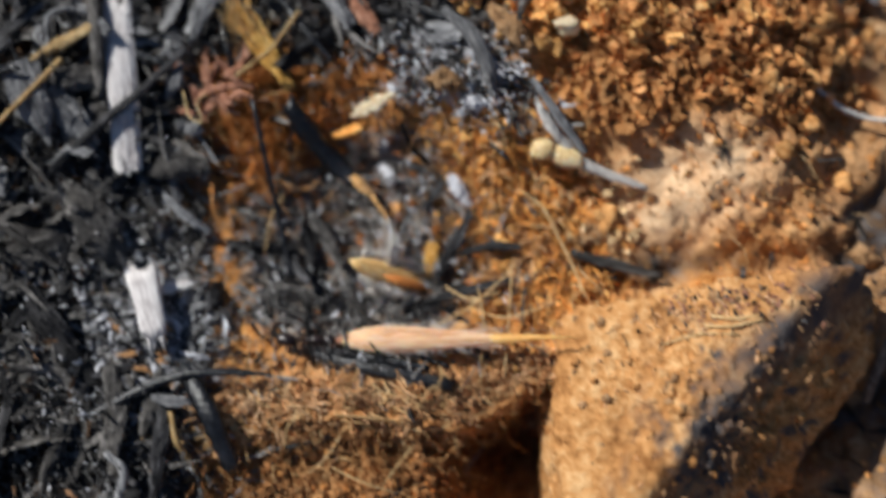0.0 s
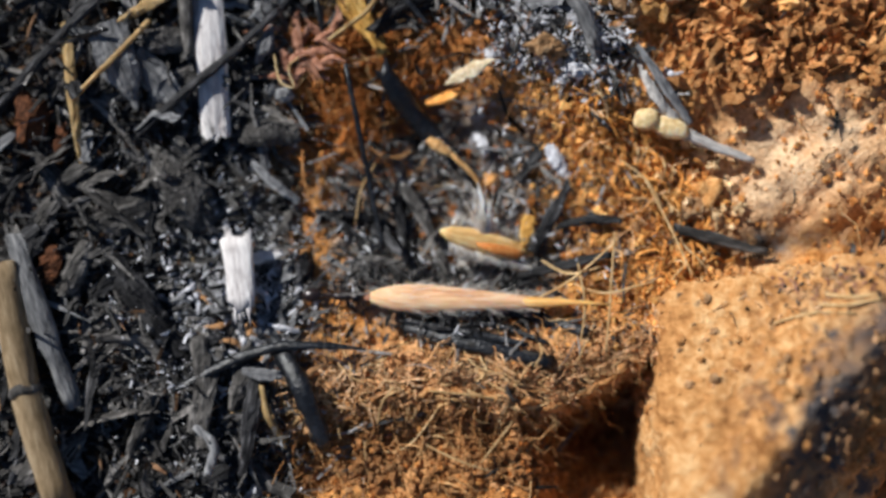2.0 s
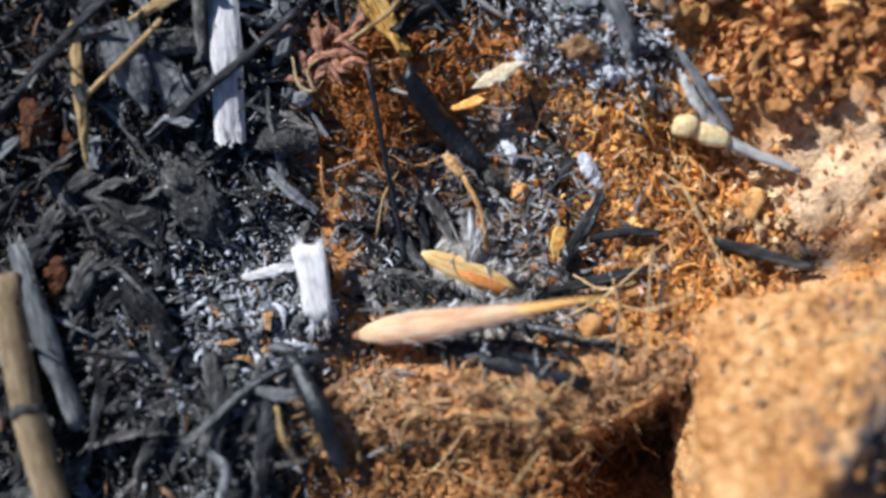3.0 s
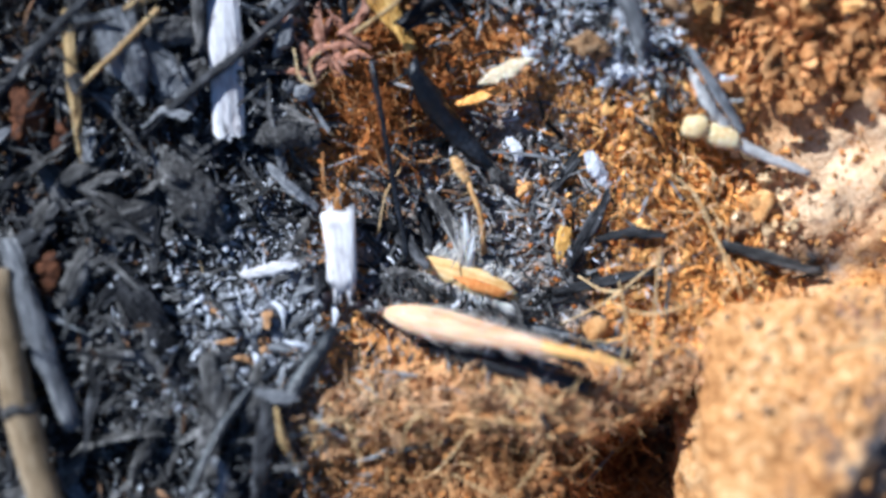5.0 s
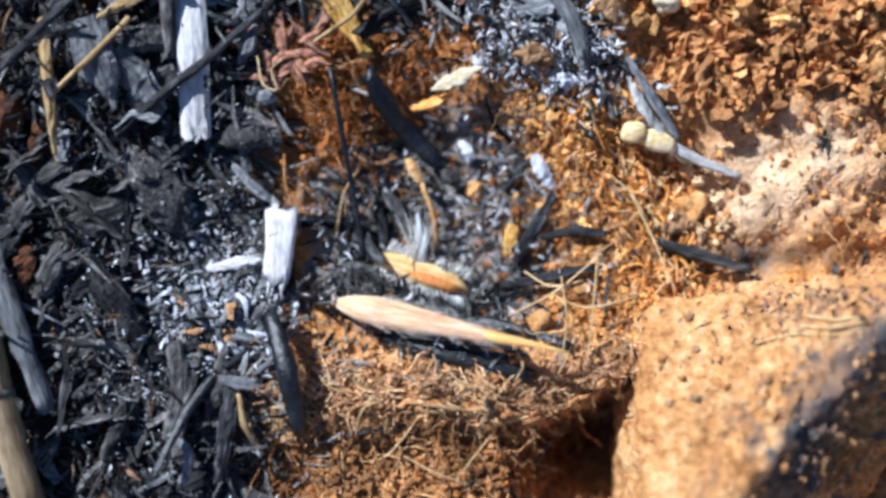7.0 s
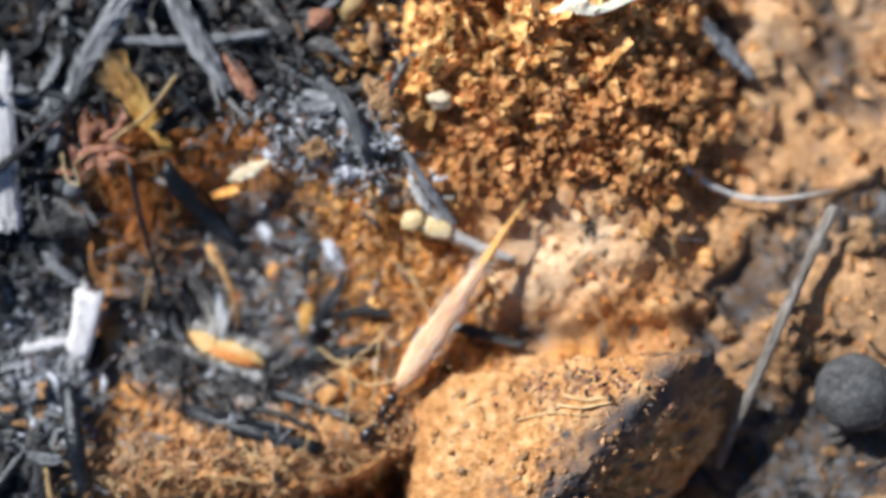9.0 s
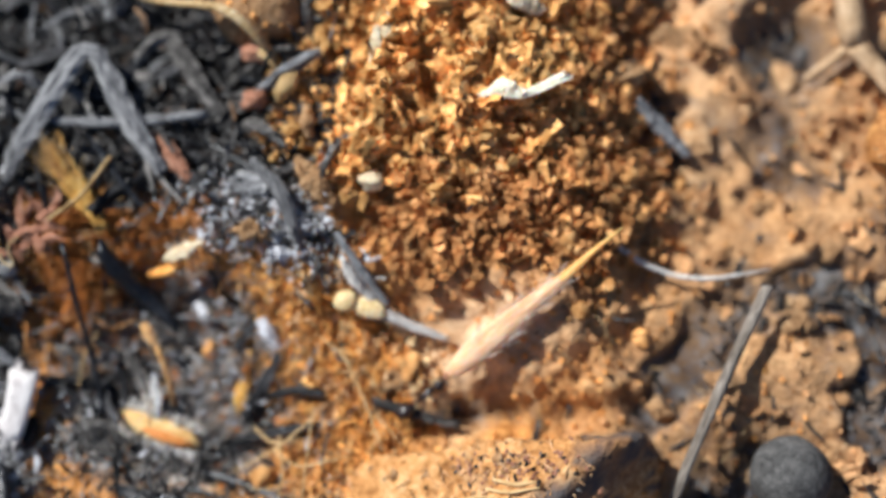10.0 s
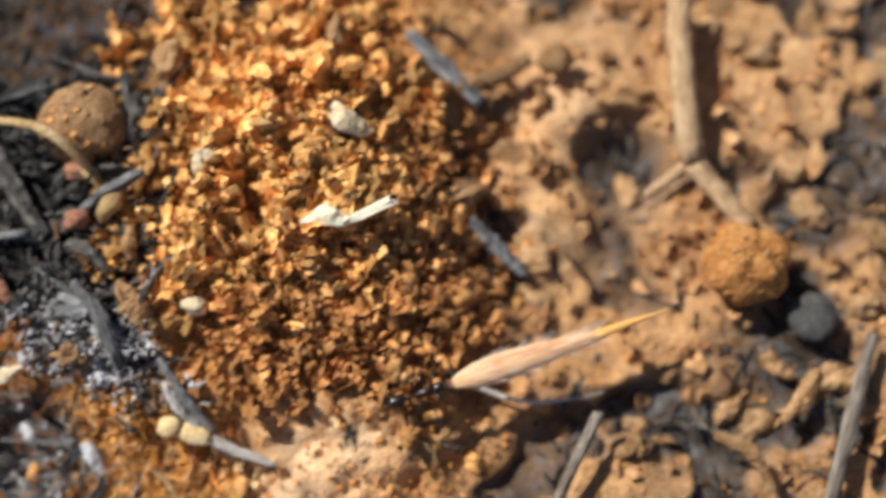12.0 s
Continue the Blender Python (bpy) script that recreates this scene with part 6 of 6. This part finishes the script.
# ---- the carried floret ----
def build_floret():
    r = random.Random(5)
    root = tagged(empty("grass_floret"), "pink hairy grass floret with amber awn, carried by an ant", "seed")
    bm = bmesh.new()
    prof = [(0.3, 0.32), (0.9, 0.58), (1.8, 0.82), (3.0, 0.93), (4.4, 0.90), (6.0, 0.77), (7.6, 0.62), (9.0, 0.50), (10.2, 0.40), (10.9, 0.33)]
    sweep(bm, [(x, 0, 0.05 * math.sin(x)) for x, _ in prof], [k for _, k in prof], 14, 0.75, (0, 1, 0), 0.02, r)
    part("lemma", bm, PINK, root, "pink ribbed husk")
    bm = bmesh.new()
    sweep(bm, [(9.4, 0, 0.0), (10.6, 0, -0.03), (11.6, 0.01, -0.02), (12.6, 0.03, 0.02), (13.8, 0.04, 0.06), (15.2, 0.0, 0.1)], [0.44, 0.36, 0.285, 0.21, 0.13, 0.04], 14, 0.76, (0, 1, 0), 0.03, r)
    part("awn", bm, AWN, root, "amber tapering tip")
    bm = bmesh.new()
    sweep(bm, [(-0.15, 0, 0), (0.1, 0, 0), (0.4, 0, 0)], [0.16, 0.27, 0.31], 9, 0.8, (0, 1, 0), 0.08, r)
    part("callus", bm, RUSSET, root, "dark hairy base")
    bm = bmesh.new()
    for _ in range(330):
        x, a = r.uniform(0.3, 10.4), r.uniform(0, math.tau)
        i = max(j for j, (u, _) in enumerate(prof) if u <= x)
        k = prof[i][1]
        p = Vector((x, k * math.cos(a), k * 0.75 * math.sin(a)))
        d = Vector((r.uniform(0.8, 1.4), math.cos(a) * r.uniform(0.2, 0.7), math.sin(a) * r.uniform(0.2, 0.7))).normalized() * r.uniform(0.35, 1.0)
        sweep(bm, [p - d * 0.1, p + d * 0.6, p + d + Vector((0.1, 0, 0))], [0.011, 0.009, 0.004], 3, 1, None, 0, r, False)
    part("hairs", bm, HAIR, root, "fine silky hairs")
    return root


def build_husk():
    r = random.Random(6)
    root = tagged(empty("golden_husk"), "golden hairy grass husk open on a russet seed, in the pit", "husk")
    bm = bmesh.new()
    sweep(bm, [(-3.3, 0, 0.1), (-2.6, 0, 0), (-1.2, 0, -0.05), (0.6, 0, -0.05), (2.2, 0, 0), (3.2, -0.05, 0.1)], [0.12, 0.5, 0.78, 0.82, 0.6, 0.2], 12, 0.6, (0, 1, 0), 0.05, r)
    part("glume", bm, HUSK, root)
    bm = bmesh.new()
    sweep(bm, [(-0.9, -0.28, 0.34), (0.5, -0.34, 0.42), (1.9, -0.28, 0.36), (2.9, -0.15, 0.2)], [0.1, 0.36, 0.34, 0.1], 9, 0.6, (0, 1, 0), 0.04, r)
    part("seed", bm, HUSK_RED, root, "russet seed inside the husk")
    bm = bmesh.new()
    for i in range(420):
        if i < 34:
            p = Vector((r.uniform(-0.6, 0.0), r.uniform(0.2, 0.5), 0.2))
            d = Vector((r.gauss(-0.45, 0.34), 1.0, r.uniform(0.1, 0.7))).normalized() * (1.3 + 2.8 * r.random() ** 1.5)
        else:
            s = r.choice((-1, 1))
            p = Vector((r.uniform(-2.6, 3.0), 0.6 * s, 0))
            d = Vector((r.uniform(0.1, 0.7), s * r.uniform(0.5, 1), r.uniform(-0.2, 0.5))).normalized() * r.uniform(0.4, 1.0)
        k = 1.4
        sweep(bm, [p, p + d * 0.6, p + d + Vector((0, 0, 0.05))], [0.02 * k, 0.018 * k, 0.008 * k], 3, 1, None, 0, r, False)
    part("hairs", bm, HAIR, root, "tuft of silky white hairs")
    for tip, wide in ((Vector((-1.5, 3.4, 0.8)), 0.42), (Vector((-0.75, 2.7, 0.9)), 0.26)):
        bm = bmesh.new()
        foot = Vector((-0.15, 0.35, 0.15))
        sweep(bm, smooth_line([foot, foot.lerp(tip, 0.5) + Vector((0.1, 0, 0.25)), tip], 8), [wide * k for k in (0.7, 0.95, 1.0, 0.9, 0.8, 0.6, 0.45, 0.2)], 6, 0.1, (1, 0.4, 0), 0.15, r, True, 0.2, 0.3)
        part("membrane", bm, MEMBRANE, root, "thin white torn membrane")
    return root


def build_splinter():
    bm = bmesh.new()
    r = random.Random(8)
    sweep(bm, [(-2.2, 0, 0), (-1.5, 0.05, 0), (0, 0, 0.05), (1.5, 0.03, 0), (2.5, 0, 0)], [0.72, 0.84, 0.95, 1.05, 1.02], 16, 0.32, (0, 1, 0), 0.09, r, True, 0.55)
    body = part("wood_splinter", bm, WHITE_WOOD)
    bm = bmesh.new()
    sweep(bm, [(-2.6, -0.45, 0.05), (-1.5, -0.5, 0.1), (-0.2, -0.45, 0.12)], [0.06, 0.16, 0.14], 6, 0.8, (0, 1, 0), 0.1, r)
    part("strand", bm, WHITE_WOOD, body)
    bm = bmesh.new()
    sweep(bm, [(-2.5, 0.4, 0.0), (-1.2, 0.48, 0.1), (0.4, 0.5, 0.1)], [0.05, 0.13, 0.1], 6, 0.8, (0, 1, 0), 0.1, r)
    part("strand", bm, WHITE_WOOD, body)
    for i in range(7):
        bm = bmesh.new()
        s, y = (-1 if i % 2 else 1), r.uniform(-0.7, 0.7)
        sweep(bm, [(1.6 * s, y * 0.9, 0.1), (2.4 * s, y, 0.05), ((2.9 + 0.5 * r.random()) * s, y * 1.15, r.uniform(-0.1, 0.15))], [0.14, 0.12, 0.02], 5, 0.6, (0, 1, 0), 0.1, r)
        part("strand", bm, WHITE_WOOD, body)
    return tagged(body, "white bleached wood splinter with frayed ends, shifted by an ant", "splinter")


# ---- the ant ----
SMALL = 0.68


def build_ant():
    root = tagged(empty("ant"), "glossy black ant dragging a grass floret", "ant")
    bm = bmesh.new()
    lump(bm, (-0.95, 0, 0.0), (0.62, 0.52, 0.42), 3, 0.05, 1, 1)
    head = part("head", bm, ANT, root)
    for s in (-1, 1):
        bm = bmesh.new()
        sweep(bm, [(-0.5, 0.26 * s, -0.06), (-0.2, 0.27 * s, -0.06), (0.08, 0.06 * s, -0.05)], [0.1, 0.1, 0.03], 6, 0.7)
        part("mandible", bm, ANT, head)
        bm = bmesh.new()
        lump(bm, (-0.9, 0.46 * s, 0.14), (0.12, 0.07, 0.1), 2, 0, 1, 1)
        part("eye", bm, COAL, head)
        bm = bmesh.new()
        sweep(bm, [(-0.55, 0.2 * s, 0.2), (-0.2, 0.75 * s, 0.6), (-0.1, 0.95 * s, 0.62)], [0.05, 0.05, 0.045], 6)
        sweep(bm, [(-0.1, 0.95 * s, 0.62), (0.45, 1.15 * s, 0.35), (0.95, 1.2 * s, 0.05)], [0.045, 0.05, 0.055], 6)
        part("antenna", bm, ANT, head)
    bm = bmesh.new()
    sweep(bm, [(-1.45, 0, 0.02), (-1.75, 0, 0.1), (-2.2, 0, 0.16), (-2.7, 0, 0.08), (-3.2, 0, 0.0), (-3.4, 0, -0.05)], [0.2, 0.42, 0.46, 0.36, 0.31, 0.16], 10, 1.0)
    part("thorax", bm, ANT, root)
    bm = bmesh.new()
    sweep(bm, [(-3.35, 0, -0.05), (-3.6, 0, 0.1), (-3.85, 0, -0.02), (-4.05, 0, 0.08), (-4.25, 0, 0.0)], [0.09, 0.18, 0.1, 0.19, 0.12], 8)
    part("petiole", bm, ANT, root)
    bm = bmesh.new()
    lump(bm, (-5.1, 0, 0.02), (0.98, 0.66, 0.6), 3, 0.03, 1, 1)
    part("gaster", bm, ANT, root)
    legs = []
    for i, (x, lean) in enumerate(((-1.8, 0.75), (-2.3, 0.0), (-2.8, -0.85))):
        for s in (-1, 1):
            bm = bmesh.new()
            knee = Vector((lean * 0.9, 1.15 * s, 0.55))
            foot = Vector((lean * 1.9, 2.1 * s, -0.95))
            sweep(bm, [(0, 0, 0), knee * 0.5 + Vector((0, 0, 0.05)), knee], [0.1, 0.11, 0.07], 6)
            sweep(bm, [knee, (knee + foot) / 2, foot], [0.07, 0.075, 0.045], 6)
            sweep(bm, [foot, foot + Vector((lean * 0.3, 0.3 * s, -0.12)), foot + Vector((lean * 0.5, 0.6 * s, -0.12))], [0.04, 0.035, 0.02], 5)
            leg = part("leg", bm, ANT, root)
            leg.location = Vector((x, 0.22 * s, -0.08)) * MM
            legs.append((leg, Vector((x, 0.22 * s, -0.08)) * SMALL, s, i))
    for ob in root.children_recursive:
        ob.data.transform(Matrix.Scale(SMALL, 4))
    return root, legs


floret = build_floret()
husk = build_husk()
splinter = build_splinter()
ant, ant_legs = build_ant()


# ---- crumbs of the mound ----
def build_mound():
    r = random.Random(44)
    root = tagged(empty("crumb_mound", (21, 24, form(21, 24))), "heap of loose orange soil crumbs thrown up by ants", "soil heap")
    meshes = []
    for i in range(12):
        bm = bmesh.new()
        lump(bm, (0, 0, 0), (r.uniform(0.45, 0.85), r.uniform(0.3, 0.5), r.uniform(0.2, 0.42)), 1, 1.6, 1.7, 4.3 * i)
        ob = part("crumb", bm, CRUMB, root, smooth=False)
        meshes.append(ob)
    done = 0
    while done < 300:
        x, y = r.uniform(9, 35), r.uniform(10, 41)
        if r.random() > mound_want(x, y):
            continue
        ob = meshes[done] if done < 12 else new("crumb", meshes[done % 12].data)
        ob.parent = root
        k = 0.5 + 0.9 * r.random() ** 2
        ob.matrix_basis = Matrix.LocRotScale((on_ground(x, y, 0.12 * k) - root.location / MM) * MM, Euler((r.uniform(0, 6), r.uniform(0, 6), r.uniform(0, 6))), (k, k, k))
        done += 1


build_mound()


def motions():
    """All that moves: the floret and its ant, the husk they strike, the splinter they shift."""
    # seconds, place in mm, tilt up, heading
    carried = [
        (0, 0.27, -3.28, -2.54, 6.8, -2.7),
        (0.3, 0.56, -2.76, -2.84, 10.8, -4.8),
        (0.5, 0.17, -2.30, -3.00, 11.8, -6.0),
        (0.7, -0.17, -1.65, -3.22, 9.6, -14.4),
        (1, -2.07, -2.05, -2.58, 10.1, -15.3),
        (1.3, -2.80, -1.34, -2.64, 7.3, -10.3),
        (1.5, -3.73, -1.55, -2.38, 1.6, -6.4),
        (2, -3.96, -2.11, -2.29, 1.9, -3.4),
        (2.3, -3.88, -1.74, -2.33, 10.1, -6.8),
        (2.5, -4.19, -2.54, -2.26, 8.4, 4.3),
        (2.6, -4.05, -2.48, -2.27, 24.1, 1.8),
        (2.7, -5.13, -2.91, -2.22, 6.3, 31.5),
        (2.8, -6.19, -3.55, -2.16, 25.0, 22.8),
        (2.9, -5.91, -3.42, -2.17, 0.2, 31.2),
        (2.96, -5.83, -3.55, -2.17, 11.0, 7.5),
        (3, -5.82, -3.53, -2.17, 11.6, 5.5),
        (3.04, -5.85, -3.35, -2.18, 11.4, 3.0),
        (3.1, -6.11, -1.60, -2.23, 9.2, -15.0),
        (3.2, -6.14, -1.22, -2.24, 10.7, -18.1),
        (4.8, -4.51, -1.94, -2.27, 13.4, -14.7),
        (5, -4.45, -2.03, -2.27, 13.8, -14.7),
        (5.5, -5.31, -2.01, -2.24, 7.0, -13.3),
        (6, -4.70, -2.28, -2.25, 11.7, -14.5),
        (6.5, -5.79, -1.07, -2.26, 2.3, -14.6),
        (6.7, -5.72, -1.43, -2.25, 7.7, -14.2),
        (8.3, 6.83, -4.12, -2.13, 13.3, 13.3),
        (8.5, 8.51, -4.82, -1.73, 5.4, 29.0),
        (8.6, 9.16, -4.36, -1.89, 5.5, 38.1),
        (8.8, 9.73, -4.17, -1.95, 5.2, 43.5),
        (9, 12.81, -2.64, -2.20, 6.3, 55.2),
        (9.1, 12.86, -2.73, -2.18, 6.6, 57.2),
        (9.3, 15.57, -1.69, -2.23, 34.2, 66.2),
        (9.5, 16.45, -0.92, -2.28, 8.4, 81.9),
        (9.6, 16.49, 0.20, -2.39, 42.6, 74.4),
        (9.7, 14.94, 2.95, -2.40, 10.8, 118.8),
        (9.8, 15.80, 2.98, -2.45, 35.8, 95.6),
        (9.85, 17.60, 2.81, -2.48, 35.0, 46.0),
        (9.9, 19.41, 2.77, -2.35, 12.4, 7.3),
        (9.96, 20.40, 3.40, -2.15, 13.2, 36.5),
        (10, 20.50, 3.49, -2.12, 13.2, 38.5),
        (10.04, 20.62, 3.62, -2.05, 13.0, 40.5),
        (10.1, 21.51, 4.70, -1.63, 8.3, 55.2),
        (10.3, 22.85, 6.42, -0.66, 9.1, 61.3),
        (10.5, 23.69, 5.91, -0.63, 7.6, 32.8),
        (10.7, 22.75, 7.79, -0.12, 30.1, 87.8),
        (10.9, 22.10, 8.41, -0.02, 12.5, 97.8),
        (11, 21.82, 9.03, 0.20, 35.9, 98.5),
        (11.2, 22.70, 9.66, 0.64, 30.4, 97.9),
        (11.25, 24.02, 9.37, 0.78, 38.0, 42.6),
        (11.3, 25.54, 9.03, 0.81, 27.5, 10.9),
        (11.4, 25.89, 9.01, 0.80, 0.1, 27.2),
        (11.5, 26.3, 9.9, 1.0, 22.0, 42.0),
        (11.6, 27.10, 11.02, 1.16, 36.7, 46.0),
        (11.8, 28.66, 12.29, 1.02, 2.0, 63.4),
        (11.9, 30.4, 12.0, 0.6, 0.0, 58.0),
        (11.95, 31.9, 11.2, -0.2, -0.3, 22.0),
        (12, 32.03, 11.04, -0.33, -0.4, 18.6),
    ]
    held, borne = [], []
    for t, x, y, z, up, way in carried:
        c, s = math.cos(radians(way)), math.sin(radians(way))
        floor = max(ground_z(x - 2.0 * c + a, y - 2.0 * s + b) for a in (-0.6, 0, 0.6) for b in (-0.6, 0, 0.6))
        lift = max(ground_z(x + k * c, y + k * s) + 1.5 * hump(x + k * c, y + k * s, 21, 24.5, 8.5, 9.5) - k * math.sin(radians(up)) for k in range(0, 15, 2))
        held.append((t, pose(x * MM, y * MM, max(z, floor + 0.9, lift + 1.15) * MM, 0, -up, way)))
        under = max(ground_z(x - k * c + a * s, y - k * s - a * c) + 2.3 * min(1, 1.4 * hump(x - k * c, y - k * s, 21.5, 23.5, 9.5, 11)) for k in (0, 1, 2, 3, 4) for a in (-0.4, 0.4))
        borne.append((t, pose(x * MM, y * MM, (under + 0.85) * MM, 0, -0.1 * up, way)))
    walk(floret, held)
    walk(ant, borne)
    for leg, at, s, i in ant_legs:
        rows = []
        for k in range(61):
            beat = math.sin(k * 2.1 + math.pi * ((i + (s > 0)) % 2))
            rows.append((k * 0.2, pose(*(at * MM), 4 * s * max(0, beat), 0, 17 * beat)))
        walk(leg, rows)
    rolled = [
        (0, 3.75, 1.15, -3.2, 36, -11), (0.5, 3.7, 1.2, -3.2, 33, -11), (1.0, 3.7, 1.3, -3.2, 28, -8), (1.5, 3.65, 1.5, -3.3, 24, -8),
        (2.0, 3.7, 1.5, -3.3, 24, -10), (2.65, 3.65, 1.7, -3.3, 24, -14), (2.7, 2.34, 4.3, -1.6, 20, -20), (2.8, 0.7, 2.9, -2.9, 24, -10),
        (2.9, 0.3, 2.3, -3.1, 20, -12), (3.0, 0.95, 0.56, -3.6, 16, -20), (3.2, 1.2, 0.5, -3.65, 14, -21), (4.8, 0.6, 0.25, -3.56, 8, -19),
        (12, 0.6, 0.25, -3.56, 5, -20)]
    walk(husk, [(t, pose(x * MM, y * MM, z * MM, 0, up, way)) for t, x, y, z, up, way in rolled])
    # charcoal that the ants shove about on the rim: places of the middle in mm, slope, heading
    for thing, rows in (
            (moved_plank, [(0, -7.9, -8.1, 0, 0, 0), (3.1, -7.9, -8.1, 0, 0, 0), (3.9, -7.0, -7.2, 1.0, 0, -35), (4.8, -6.8, -5.9, 0.8, 0, -60), (5.05, -9.8, -6.5, -0.4, 0, -62), (5.5, -9.8, -6.4, -0.4, 0, -58),
                           (6.0, -8.7, -5.9, 0.7, 0, -49), (6.6, -7.0, -6.6, 0.7, 0, -9), (7.4, -8.0, -6.4, 0.5, 0, -14), (8.3, -8.4, -6.2, 0.4, 0, -16), (12, -8.4, -6.2, 0.4, 0, -16)]),
            (moved_stick, [(0, -9.8, -6.2, 0, 0, 0), (2.9, -9.8, -6.2, 0, 0, 0), (3.1, -11.6, -7.4, -0.2, 14, 42), (4.8, -11.8, -7.8, -0.3, 16, 44), (12, -11.8, -7.8, -0.3, 16, 44)])):
        rest = thing.matrix_world.copy()
        turned = rest.to_3x3().to_4x4()
        walk(thing, [(t, Matrix.Translation((x * MM, y * MM, rest.translation.z + z * MM)) @ Matrix.Rotation(radians(way), 4, "Z") @ turned @ Matrix.Rotation(radians(slope), 4, "Y"))
                     for t, x, y, z, slope, way in rows])
    # the stalk leans on the husk and swings with it
    base = stalk_on_husk.location / MM
    swung = [(0, 2.8, 0.9, 0.3, 13), (1.5, 2.7, 2.3, 0.3, 20), (2.65, 2.55, 1.9, 0.3, 30), (2.8, 0.95, 2.9, 0.9, 29), (2.9, 0.7, 1.9, 0.6, 18), (3.0, 0.48, 0.6, 0.2, 7),
             (3.2, 0.35, 0.5, 0.1, 5), (4.8, 0, 0, 0, 0), (12, 0, 0, 0, 0)]
    walk(stalk_on_husk, [(t, pose((base.x + x) * MM, (base.y + y) * MM, (base.z + z) * MM, 0, 0, way)) for t, x, y, z, way in swung])
    pushed = [
        (0, -11.8, -0.95, -0.6, 1, 106), (1.7, -11.8, -0.95, -0.6, 1, 106), (1.9, -11.8, -0.85, -0.6, 1, 104), (2.1, -11.5, -0.75, -0.6, 2, 90),
        (2.3, -11.2, -0.3, -0.6, 2, 82), (2.4, -10.6, -0.2, -0.5, 3, 80), (2.5, -8.6, 0.1, -0.7, 4, 108), (2.6, -8.4, -0.1, -0.8, 4, 112), (2.7, -8.3, -0.6, -0.9, 2, 94),
        (3.0, -8.2, -0.6, -0.9, 2, 101), (3.2, -8.0, -0.1, -0.95, 4, 101), (4.8, -6.8, 1.5, -1.5, 7, 95), (5.0, -6.85, 1.4, -1.5, 7, 95),
        (5.5, -6.75, 1.06, -1.5, 6, 103), (6.0, -7.0, 0.95, -1.5, 6, 106), (6.5, -7.7, 1.25, -1.5, 6, 89), (6.7, -8.0, 1.3, -1.45, 6, 88),
        (8.3, -8.4, 1.6, -1.4, 6, 82), (12, -8.45, 1.6, -1.4, 6, 80)]
    walk(splinter, [(t, pose(x * MM, y * MM, z * MM, 0, -up, way)) for t, x, y, z, up, way in pushed])


motions()
